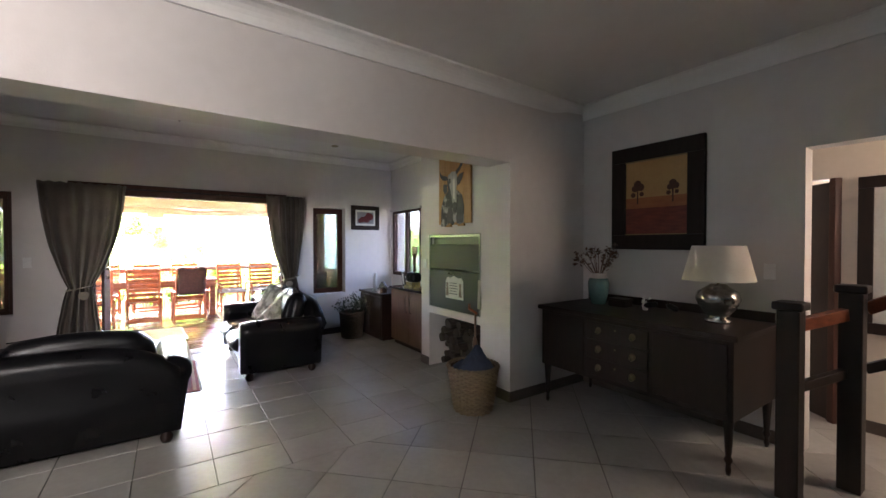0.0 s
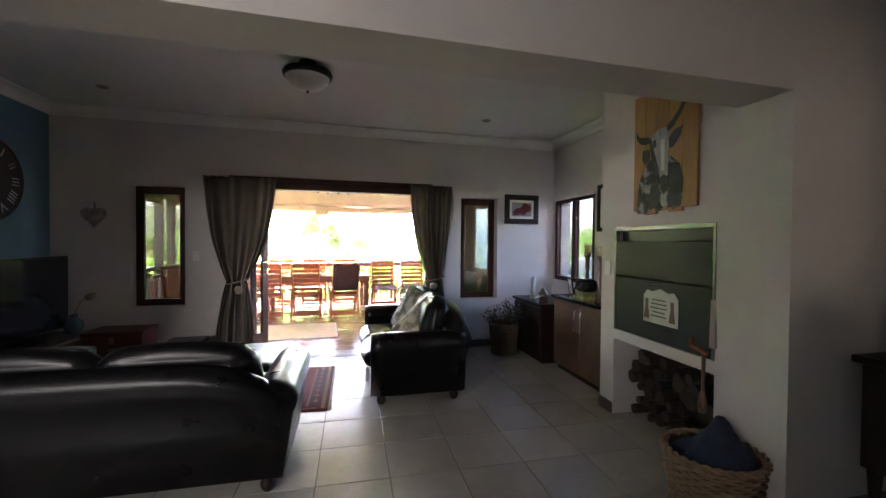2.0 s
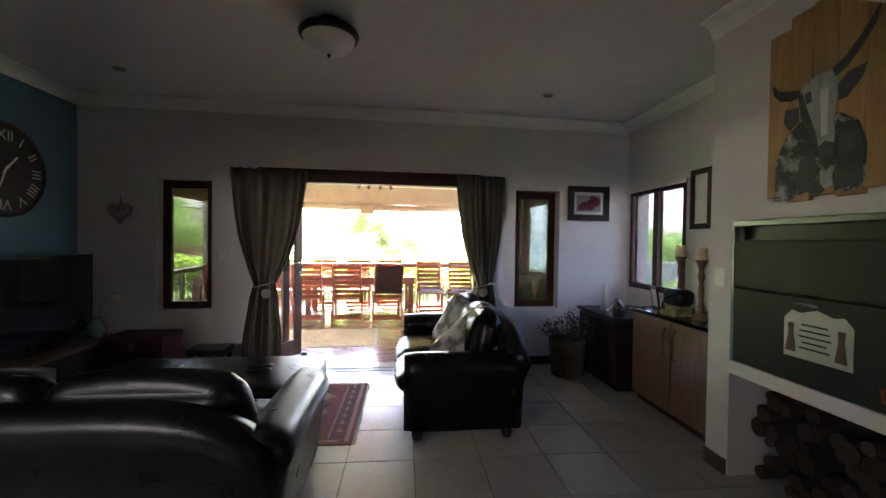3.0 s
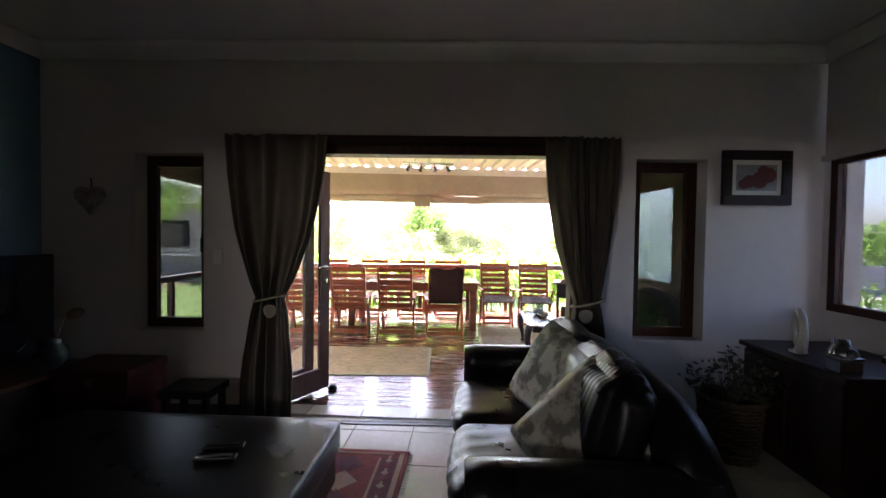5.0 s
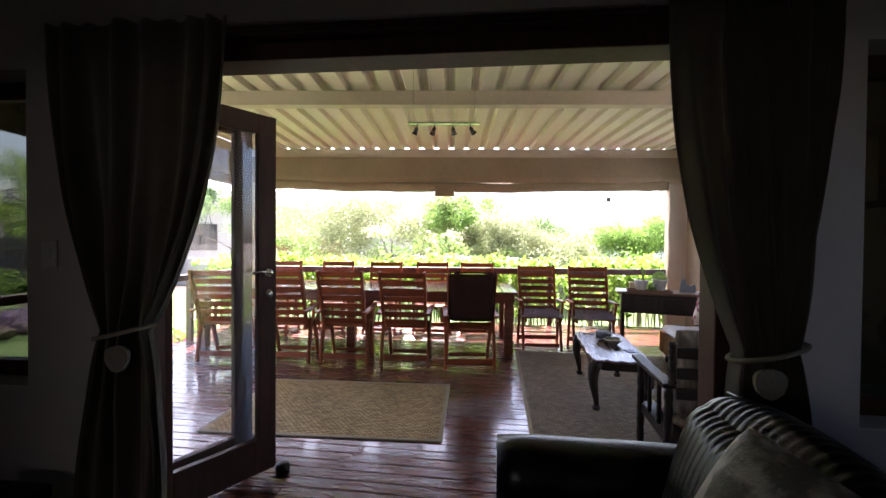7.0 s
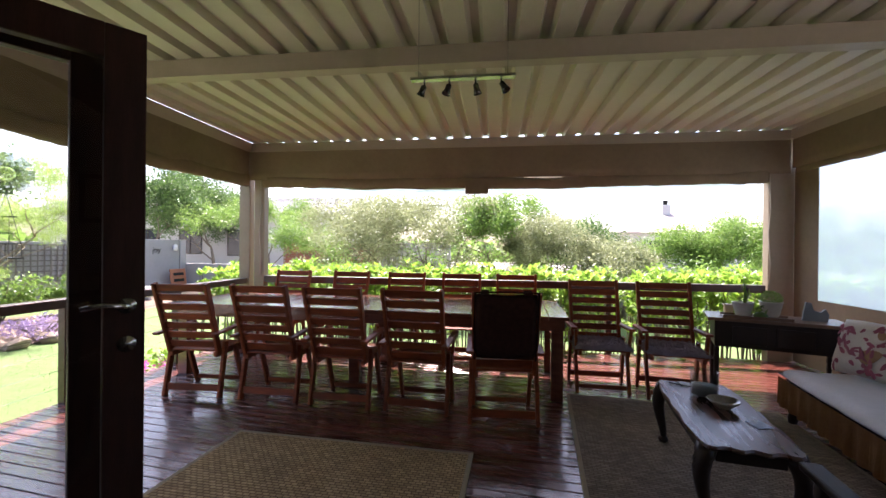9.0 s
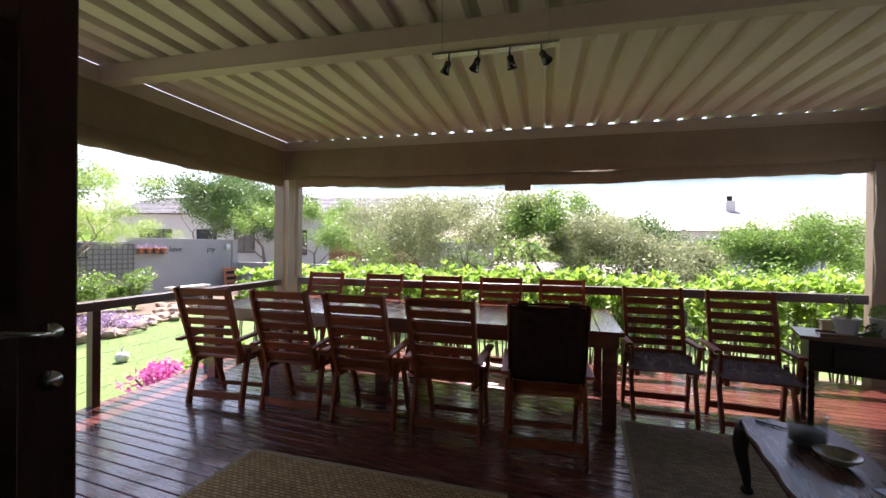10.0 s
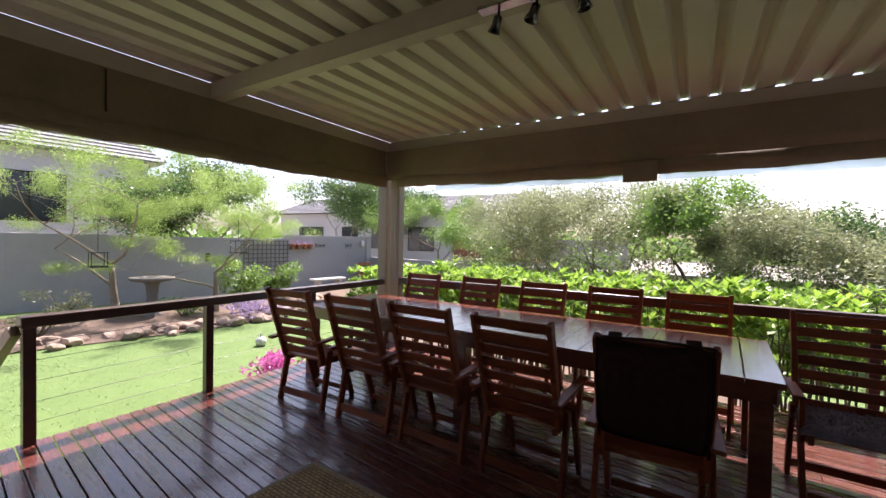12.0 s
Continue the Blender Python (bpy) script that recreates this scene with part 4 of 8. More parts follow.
def print_blob(u, w, a, b, turn, mat, nm):
    """A printed leaf lying on the cushion's swollen front."""
    bm = bmesh.new()
    for side in (-1,):
        ring = []
        for k in range(14):
            q = 2 * math.pi * k / 14
            x, z = a * math.cos(q), b * math.sin(q) * (1 - 0.35 * math.cos(q))
            x, z = x * math.cos(turn) - z * math.sin(turn), x * math.sin(turn) + z * math.cos(turn)
            uu, ww = (u + x) / 0.23, (w + z) / 0.22
            kk = (max(0.0, 1 - uu ** 4) * max(0.0, 1 - ww ** 4)) ** 0.45
            ring.append(bm.verts.new((u + x, side * (0.075 * kk + 0.010), w + z)))
        bm.faces.new(ring)
    part(nm, bm, mat, cushion)


for i in range(58):
    print_blob(rng.uniform(-0.19, 0.19), rng.uniform(-0.18, 0.18), rng.uniform(0.018, 0.042), rng.uniform(0.008, 0.016), rng.uniform(0, 6.3), ROSECL, "printed_leaf")
print_blob(0.07, -0.05, 0.075, 0.05, 0.5, OCHRECL, "printed_leaf")
print_blob(0.10, 0.12, 0.04, 0.025, 2.0, OCHRECL, "printed_leaf")

# side table with pots in the far corner
DSK = pose(3.98, 11.62, DECK, 0, 0, -14)
desk = thing("side_table", DSK, "dark wooden drop-leaf side table crowded with pots", "table")
part("tabletop", boxes((0, 1.05, 0, 0.46, 0.745, 0.775), bevel=0.006), MIDW, desk)
part("body", boxes((0.06, 1.0, 0.05, 0.42, 0.50, 0.744), bevel=0.004), DARKW, desk)
for x in (0.33, 0.66):
    part("drawer", boxes((x - 0.13, x + 0.13, 0.035, 0.049, 0.54, 0.70), bevel=0.004), DARKW, desk)
for x in (0.08, 0.98):
    for y in (0.07, 0.39):
        bm = bmesh.new()
        spindle(bm, x, y, 0, 0.50, 0.024)
        part("leg", bm, DARKW, desk, smooth=True)


def pot(name, x, y, r, h, mat, label, m0=DSK, z=0.789):
    bm = bmesh.new()
    lathe(bm, [(r * 0.68, 0), (r * 0.72, 0.004), (r, h * 0.93), (r * 1.05, h * 0.94), (r * 1.05, h), (r * 0.92, h), (r * 0.88, h * 0.85), (0.001, h * 0.85)], 24, close=False)
    return solid(name, bm, mat, label, "plant pot", m0 @ pose(x, y, z), smooth=True)


pot("plant_pot", 0.30, 0.20, 0.085, 0.125, WHITEP, "white ceramic pot holding a small cactus garden")
p = pot("plant_pot", 0.52, 0.24, 0.09, 0.14, PALECER, "pale ceramic pot with a clipped round shrub")
bm = bmesh.new()
rng = random.Random(8)
for _ in range(1500):
    d = Vector((rng.gauss(0, 1), rng.gauss(0, 1), rng.gauss(0, 1))).normalized() * 0.085 * rng.uniform(0.75, 1.05)
    d.z *= 0.8
    leaf_cloud(bm, [d + Vector((0, 0, 0.17))], 0.016, 1, 0.003, rng)
part("clipped_ball", bm, LEAF_GREEN, p, "green clipped foliage")
rng = random.Random(9)
bm = bmesh.new()
tube(bm, [(0, 0, 0.1), (0.01, 0, 0.2), (0.0, 0.01, 0.29)], [0.016, 0.014, 0.006], 8)
tube(bm, [(0.0, 0, 0.17), (0.035, 0, 0.2), (0.037, 0, 0.25)], [0.009, 0.009, 0.004], 7)
leaf_cloud(bm, [(0, 0, 0.13), (-0.04, 0.01, 0.14), (0, 0, 0.27)], 0.03, 14, 0.02, rng)
solid("cactus", bm, LEAF_GREEN, "small green cactus in the white pot", "plant", DSK @ pose(0.31, 0.20, 0.789))
solid("bird_house_box", boxes((-0.035, 0.035, -0.025, 0.025, 0, 0.085), (-0.045, 0.045, -0.03, 0.03, 0.086, 0.1), bevel=0.003), IVORY, "little straw-coloured box behind the white pot", "ornament", DSK @ pose(0.20, 0.30, 0.776, 0, 0, 10))
bm = bmesh.new()
lathe(bm, [(0.05, 0), (0.055, 0.02), (0.04, 0.045), (0.001, 0.05)], 16)
leaf_cloud(bm, [(0, 0, 0.05)], 0.05, 40, 0.025, random.Random(4), slim=0.3)
solid("succulent", bm, LEAF_DARK, "dark little succulent in a low dish", "plant", DSK @ pose(0.42, 0.10, 0.789))
bm = bmesh.new()
extrude_profile(bm, [(-0.10, 0), (0.12, 0), (0.13, 0.08), (0.10, 0.14), (0.06, 0.10), (0.0, 0.12), (-0.02, 0.20), (-0.07, 0.21), (-0.09, 0.1)], -0.02, 0.02)
solid("animal_ornament", bm, material("blue_grey_stone", (0.16, 0.19, 0.22), None, 8, 0.6), "blue-grey stone ornament on the side table", "ornament", DSK @ pose(0.82, 0.22, 0.776) @ Matrix.Scale(0.8, 4))
solid("tray", boxes((0, 0.52, 0, 0.2, 0, 0.012), (0, 0.52, 0, 0.012, 0.012, 0.028), (0, 0.52, 0.188, 0.2, 0.012, 0.028), bevel=0.002), MIDW, "low wooden tray under the pots", "tray", DSK @ pose(0.12, 0.012, 0.7755))

# ---- doors and windows of the living room ----


def narrow_window(name, x0, x1, z0, z1, label):
    w = thing(name, NORTH, label, "window", kind="structure")
    f = 0.055
    part("window_frame", boxes((x0, x0 + f, 7.98, 8.05, z0, z1), (x1 - f, x1, 7.98, 8.05, z0, z1), (x0 + f, x1 - f, 7.98, 8.05, z1 - f, z1), (x0 + f, x1 - f, 7.98, 8.05, z0, z0 + f), bevel=0.004), FRAMEW, w)
    part("sash", boxes((x0 + f, x0 + f + 0.035, 7.965, 8.02, z0 + f, z1 - f), (x1 - f - 0.035, x1 - f, 7.965, 8.02, z0 + f, z1 - f),
                       (x0 + f + 0.035, x1 - f - 0.035, 7.965, 8.02, z1 - f - 0.035, z1 - f), (x0 + f + 0.035, x1 - f - 0.035, 7.965, 8.02, z0 + f, z0 + f + 0.035), bevel=0.003), FRAMEW, w)
    part("pane", boxes((x0 + 0.08, x1 - 0.08, 7.995, 8.0, z0 + 0.08, z1 - 0.08)), TINTED, w).visible_shadow = False
    part("window_handle", boxes((x1 - 0.085, x1 - 0.07, 7.94, 7.964, 1.32, 1.44), bevel=0.003), BLACK, w)
    part("window_sill", boxes((x0 - 0.0, x1 + 0.0, 7.853, 7.979, z0 - 0.0, z0 + 0.012), bevel=0.003), WALL, w)


narrow_window("window_1", -0.20, 0.355, 0.68, 2.11, "narrow timber-framed window beside the curtain")
narrow_window("window_2", 3.77, 4.32, 0.67, 2.10, "narrow timber-framed window beside the small picture")
win = thing("window_3", pose(0, 0, 0), "timber-framed side window of two panes", "window", kind="structure")
f = 0.06
part("window_frame", boxes((5.203, 5.273, 6.80, 6.86, 0.95, 2.11), (5.203, 5.273, 7.74, 7.80, 0.95, 2.11), (5.203, 5.273, 6.86, 7.74, 2.05, 2.11), (5.203, 5.273, 6.86, 7.74, 0.95, 1.01), (5.203, 5.273, 7.26, 7.34, 1.01, 2.05), bevel=0.004), FRAMEW, win)
for y0, y1 in ((6.86, 7.26), (7.34, 7.74)):
    part("pane", boxes((5.236, 5.241, y0, y1, 1.01, 2.05)), TINT_PALE, win).visible_shadow = False
solid("window_blind_box", boxes((5.162, 5.197, 6.77, 7.84, 2.085, 2.125), bevel=0.004), PALECER, "slim white blind head over the side window", "blind")

frame1 = thing("door_frame", NORTH, "dark timber frame of the wide deck doorway", "door frame", kind="structure")
part("head", boxes((0.82, 3.36, 7.87, 8.02, 2.12, 2.27), bevel=0.006), FRAMEW, frame1)
part("jamb", boxes((0.82, 0.88, 7.90, 8.02, 0.0, 2.119), bevel=0.005), FRAMEW, frame1)
part("jamb", boxes((3.29, 3.36, 7.90, 8.02, 0.0, 2.119), bevel=0.005), FRAMEW, frame1)

def door_leaf(name, m, label, handles):
    """A tall glazed leaf of a folding door, hinged at its own origin."""
    d = thing(name, m, label, "door", kind="structure")
    w, z0, z1, st = 0.58, 0.015, 2.075, 0.11
    part("hinge_stile", boxes((0, 0.04, -0.02, 0.02, z0, z1), bevel=0.004), FRAMEW, d)
    lock = part("lock_stile", boxes((w - st, w, -0.02, 0.02, z0, z1), bevel=0.004), FRAMEW, d)
    part("top_rail", boxes((0.04, w - st, -0.02, 0.02, z1 - 0.11, z1), bevel=0.004), FRAMEW, d)
    part("bottom_rail", boxes((0.04, w - st, -0.02, 0.02, z0, z0 + 0.20), bevel=0.004), FRAMEW, d)
    part("pane", boxes((0.04, w - st, -0.003, 0.003, z0 + 0.20, z1 - 0.11)), GLASS, d).visible_shadow = False
    for s in handles:
        bm = bmesh.new()
        lathe(bm, [(0.026, 0), (0.026, 0.006), (0.012, 0.008), (0.010, 0.04)], 18)
        tube(bm, [(0, 0, 0.04), (-0.02, 0.004, 0.052), (-0.07, 0.012, 0.054), (-0.12, 0.004, 0.05)], [0.010, 0.010, 0.009, 0.007], 10)
        bmesh.ops.transform(bm, matrix=pose(w - 0.05, s * 0.02, 1.17, 90 if s < 0 else -90, 0, 0), verts=bm.verts)
        part("lever_handle", bm, CHROME, lock, "brushed chrome lever handle", smooth=True)
        bm = bmesh.new()
        lathe(bm, [(0.026, 0), (0.026, 0.006), (0.010, 0.008), (0.009, 0.012)], 18)
        bmesh.ops.transform(bm, matrix=pose(w - 0.05, s * 0.02, 1.045, 90 if s < 0 else -90, 0, 0), verts=bm.verts)
        part("key_rose", bm, CHROME, lock, "round chrome lock rose", smooth=True)
    return d


LEAF = pose(0.852, 7.894, 0, 0, 0, 61)
leaf = door_leaf("door_1", LEAF, "glazed timber door leaf folded open onto the deck", (-1,))
leaf2 = door_leaf("door_3", LEAF @ pose(-0.07, 0.095, 0, 0, 0, 4), "second glazed door leaf folded flat behind the first", ())
bm = bmesh.new()
for q in range(8):
    box(bm, -0.016, 0.016, -0.006, -0.004, 0.02, 0.062, 0, pose(0.33, 0, 1.58, 0, q * 45, 0))
rod(bm, (0.33, -0.006, 1.58), (0.33, -0.004, 1.58), 0.016, seg=16)
for sx in (-1, 1):
    beam_between(bm, (0.33, -0.005, 1.52), (0.33 + sx * 0.035, -0.005, 1.36), 0.002, 0.006)
for z in (1.40, 1.45):
    beam_between(bm, (0.305, -0.005, z), (0.355, -0.005, z), 0.002, 0.005)
part("pane_sticker", bm, STICKER, leaf2, "white windmill sticker on the pane")
bm = bmesh.new()
lathe(bm, [(0.035, 0), (0.045, 0.01), (0.045, 0.03), (0.03, 0.045), (0.012, 0.05)], 16)
solid("door_stop", bm, BLACK, "black rubber door stop on the deck boards", "door stop", pose(1.17, 8.43, DECK), smooth=True)


# ---- curtains ----


TIE = material("tie_back_cloth", (0.26, 0.23, 0.18), None, 8, 0.9, bump=0.3, bump_scale=120)


def curtain(name, side, top, pinch, foot, label):
    """A pleated curtain drawn in by a tie-back; top, pinch and foot: its edges at the rail, the tie and the floor."""
    c = thing(name, NORTH @ pose(0, 7.74, 0), label, "curtain", "door curtains")
    zt, z_tie = 2.235, 0.98
    tie, top0 = (pinch[0] + pinch[1]) / 2, top[0]
    bm = bmesh.new()
    n, rows = 110, 46
    grid = []
    for j in range(rows + 1):
        z = zt - (zt - 0.02) * j / rows
        if z > z_tie:
            t = (zt - z) / (zt - z_tie)
            k = 0.25 * t + 0.75 * t ** 2.4
            a, b = (top[i] + (pinch[i] - top[i]) * k for i in (0, 1))
            amp = 0.030 + 0.006 * t
        else:
            t = (z_tie - z) / z_tie
            k = min(1.0, t * 1.5) ** 0.7
            a, b = (pinch[i] + (foot[i] - pinch[i]) * k for i in (0, 1))
            amp = 0.036
        row = []
        for i in range(n + 1):
            u = i / n
            wav = math.sin((u + 0.10 * math.sin(u * 5.3 + top0) + 0.04 * math.sin(u * 13)) * 2 * math.pi * 7 + 1.6 * math.sin(z * 1.6 + u * 3)) + 0.55 * math.sin(u * 31 + 1.2 * z) + 0.8 * noise.noise(Vector((u * 7, z * 1.1, top0)))
            row.append(bm.verts.new((a + (b - a) * u + 0.008 * noise.noise(Vector((u * 8, z * 4, top0))), amp * wav * (0.75 + 0.5 * noise.noise(Vector((u * 3.1, 0.3, top0 * 3)))) * (0.7 if z > zt - 0.1 else 1), z + (0.006 * math.sin(u * 57) if j == 0 else 0))))
        grid.append(row)
    for r0, r1 in zip(grid, grid[1:]):
        for i in range(n):
            bm.faces.new((r0[i], r0[i + 1], r1[i + 1], r1[i]))
    bmesh.ops.solidify(bm, geom=bm.faces[:], thickness=0.004)
    part("drape", bm, CURTAIN, c, smooth=True)
    bm = bmesh.new()
    pts = [(tie + 0.125 * math.cos(q), 0.062 * math.sin(q) - 0.005, z_tie + 0.03 * math.cos(q)) for q in [2 * math.pi * k / 24 for k in range(25)]]
    tube(bm, pts, 0.009, 7, caps=False)
    part("tie_cord", bm, TIE, c, smooth=True)
    bm = bmesh.new()
    ol = []
    for k in range(28):
        q = 2 * math.pi * k / 28
        ol.append((tie + 0.035 * side + 0.05 * math.sin(q), z_tie - 0.085 + 0.05 * math.cos(q) - 0.006 * math.cos(2 * q)))
    extrude_profile(bm, ol, -0.082, -0.066)
    part("medallion", bm, TIE, c, "pale woven heart-shaped medallion")
    return c


curtain("curtain", 1, (0.57, 1.38), (0.83, 1.05), (0.70, 1.13), "taupe pleated curtain tied back beside the deck doors")
curtain("curtain", -1, (3.03, 3.60), (3.28, 3.47), (3.24, 3.56), "taupe pleated curtain tied back behind the sofa")
bm = bmesh.new()
rod(bm, (0.60, 7.80, 2.20), (3.57, 7.80, 2.20), 0.009, seg=10)
rail = solid("curtain_rail", bm, DARKW, "dark slim curtain rail over the doors", "curtain rail", NORTH, smooth=True)
for x in (0.66, 3.5):
    part("bracket", boxes((x - 0.012, x + 0.012, 7.81, 7.849, 2.19, 2.21), bevel=0.003), DARKW, rail)

# ---- sofas ----


def soft_box(bm, x0, x1, y0, y1, z0, z1, r=0.06, puff=0.03, m=None, wrinkle=0.0, freq=9.0, seg=12):
    """A padded block: rounded edges, swollen faces, and wrinkles."""
    c = Vector(((x0 + x1) / 2, (y0 + y1) / 2, (z0 + z1) / 2))
    h = Vector(((x1 - x0) / 2, (y1 - y0) / 2, (z1 - z0) / 2))
    old = set(bm.verts)
    vs = bmesh.ops.create_cube(bm, size=2)["verts"]
    es = list({e for v in vs for e in v.link_edges})
    bmesh.ops.subdivide_edges(bm, edges=es, cuts=seg, use_grid_fill=True)
    vs = [v for v in bm.verts if v not in old]
    r = min(r, h.x, h.y, h.z)
    for v in vs:
        s = v.co.copy()
        p = Vector((s.x * h.x, s.y * h.y, s.z * h.z))
        q = Vector([max(-(k - r), min(k - r, w)) for w, k in zip(p, h)])
        d = p - q
        if d.length > 1e-6:
            p = q + d.normalized() * min(d.length, r) if d.length > r else p
        for ax in range(3):
            o = [s[k] for k in range(3) if k != ax]
            if abs(s[ax]) > 0.99:
                p[ax] += math.copysign(puff * (1 - o[0] ** 2) * (1 - o[1] ** 2), s[ax])
        if wrinkle:
            w = math.sin(p.x * freq * 6 + 1.6 * noise.noise(Vector((p.x * 5, p.y * 2.5, p.z * 2.5)) + c) + 2.5 * p.z)
            out = Vector((0, q.y + d.y, 0.6 * (q.z + d.z))).normalized() if abs(s.x) < 0.97 else Vector()
            p += wrinkle * w * out * (0.65 + 0.6 * noise.noise((p + c) * 4))
            p += 0.35 * wrinkle * noise.noise_vector((p + c) * 6)
        v.co = p + c
    if m is not None:
        bmesh.ops.transform(bm, matrix=m, verts=vs)
    return vs


def scroll_arm(bm, x0, x1, y0, y1, top, r, out):
    """A rolled sofa arm along y: an upright slab and a fat roll that leans out."""
    prof = [(x0, 0.10), (x1, 0.10), (x1, top - 2 * r * 0.7)]
    cx = (x0 + x1) / 2 + out * 0.03
    roll = [(cx + r * 1.12 * math.cos(q), top - r + r * math.sin(q)) for q in [math.radians(-35 + 250 * k / 16) for k in range(17)]]
    prof = [(x0, 0.10), (x1, 0.10)] + roll
    n = 10
    rings = []
    for i in range(n + 1):
        t = i / n
        y = y0 + (y1 - y0) * t
        e = 1 - 0.035 * (abs(2 * t - 1) ** 8)
        mx, mz = (x0 + x1) / 2, (0.10 + top) / 2
        rings.append([bm.verts.new((mx + (x - mx) * e, y, mz + (z - mz) * e + 0.004 * noise.noise(Vector((x * 6, y * 6, z * 6))))) for x, z in prof])
    m = len(prof)
    for a, b in zip(rings, rings[1:]):
        for k in range(m):
            bm.faces.new((a[k], a[(k + 1) % m], b[(k + 1) % m], b[k]))
    bm.faces.new(rings[0])
    bm.faces.new(rings[-1][::-1])


def sofa(m, length, depth, label, seats=2, back_top=0.86, ripple=0.0024, fine=80):
    """A leather sofa facing +y with rolled arms; its back is at y = 0."""
    s = thing("sofa", m, label, "sofa", "leather seats")
    a = 0.24
    part("base", boxes((a * 0.8, length - a * 0.8, 0.10, depth - 0.06, 0.10, 0.30), bevel=0.012), LEATHER, s)
    for side in (0, 1):
        bm = bmesh.new()
        scroll_arm(bm, 0.045 if not side else length - a + 0.03, a - 0.03 if not side else length - 0.045, 0.06, depth, 0.66, 0.115, -1 if not side else 1)
        part("arm", bm, LEATHER, s, smooth=True)
    bm = bmesh.new()
    prof = []
    n = 18
    rings = []
    for i in range(n + 1):
        t = i / n
        x = 0.05 + (length - 0.1) * t
        hump = back_top - 0.20 * abs(2 * t - 1) ** 5
        cut = [(0.075, 0.10), (0.16, 0.10), (0.20, 0.50), (0.19, hump - 0.10), (0.155, hump - 0.015), (0.09, hump), (0.02, hump - 0.03), (-0.012, hump - 0.10), (0.03, hump - 0.18), (0.055, 0.40)]
        rings.append([bm.verts.new((x, y, z)) for y, z in cut])
    k = len(rings[0])
    for r0, r1 in zip(rings, rings[1:]):
        for i in range(k):
            bm.faces.new((r0[i], r0[(i + 1) % k], r1[(i + 1) % k], r1[i]))
    bm.faces.new(rings[0])
    bm.faces.new(rings[-1][::-1])
    part("back", bm, LEATHER, s, smooth=True)
    w = (length - 2 * a) / seats
    for i in range(seats):
        x0 = a + i * w
        bm = bmesh.new()
        soft_box(bm, x0 + 0.004, x0 + w - 0.004, 0.20, depth + 0.045, 0.29, 0.45, 0.07, 0.035, None, 0.004, 9, 24)
        part("seat_cushion", bm, LEATHER, s, smooth=True)
        bm = bmesh.new()
        soft_box(bm, x0 + 0.004, x0 + w - 0.004, -0.11, 0.11, -0.24, 0.24, 0.09, 0.05, pose(0, 0.30, back_top - 0.195, 14, 0, 0), ripple, 36, fine)
        part("back_cushion", bm, LEATHER, s, smooth=True)
        bm = bmesh.new()
        tube(bm, [Vector((x0 + w * u, 0.255 - 0.012 * math.sin(math.pi * u), back_top + 0.055 + 0.02 * math.sin(math.pi * u))) for u in [0.06 + 0.88 * j / 12 for j in range(13)]], 0.005, 6)
        part("piping", bm, LEATHER, s, smooth=True)
    for x in (0.14, length - 0.14):
        for y in (0.14, depth - 0.10):
            bm = bmesh.new()
            lathe(bm, [(0.026, 0), (0.040, 0.02), (0.044, 0.05), (0.03, 0.075), (0.036, 0.10)], 14, (x, y, 0))
            part("foot", bm, DARKW, s, smooth=True)
    return s


sofa(pose(3.37, 5.91, 0, 0, 0, 90), 1.80, 0.92, "black leather two-seat sofa with rolled arms beside the doorway")
sofa(pose(-0.18, 4.76, 0, 0, 0, 0), 2.12, 0.98, "black leather sofa with rolled arms and its back to the hall", 2, 0.79, 0.001, 20)
ott = thing("ottoman", pose(0.12, 5.94, 0), "large low black leather ottoman with a flat top", "ottoman", "leather seats")
bm = bmesh.new()
soft_box(bm, 0, 1.64, 0, 0.90, 0.24, 0.43, 0.05, 0.012, None, 0.002, 4)
part("top", bm, LEATHER, ott, smooth=True)
part("base", boxes((0.03, 1.61, 0.03, 0.87, 0.06, 0.25), bevel=0.02), LEATHER, ott)
for x in (0.1, 1.54):
    for y in (0.1, 0.8):
        bm = bmesh.new()
        lathe(bm, [(0.03, 0), (0.036, 0.03), (0.03, 0.062)], 12, (x, y, 0))
        part("foot", bm, DARKW, ott, smooth=True)
for k, (x, y, q) in enumerate(((1.33, 6.32, 8), (1.31, 6.42, 14))):
    rc = thing("remote_control", pose(x, y, 0.445, 0, 0, q), "black remote control lying on the ottoman", "remote control", "remote controls")
    part("case", boxes((-0.09, 0.09, -0.022, 0.022, 0, 0.016), bevel=0.005), BLACK, rc)
    part("button_strip", boxes((-0.08, 0.07, -0.014, 0.014, 0.0165, 0.019), bevel=0.001), SCREEN, rc)


def throw_pillow(m, w, h, t, mat, label):
    bm = bmesh.new()
    pillow(bm, w, h, t, Matrix(), 14)
    solid("throw_pillow", bm, mat, label, "cushion", m, "sofa cushions", smooth=True)


throw_pillow(pose(2.97, 6.88, 0.675, 24, -16, 118), 0.53, 0.53, 0.17, FLORAL, "grey-green floral cushion leaning on the sofa")
throw_pillow(pose(3.02, 6.30, 0.61, 42, -34, 138), 0.56, 0.56, 0.16, FLORAL, "grey-green floral cushion lying aslant on the sofa")
throw_pillow(pose(0.55, 5.10, 0.645, -16, 0, 4), 0.50, 0.42, 0.16, GREYCL, "blue-grey cushion with white edge on the hall-side sofa")

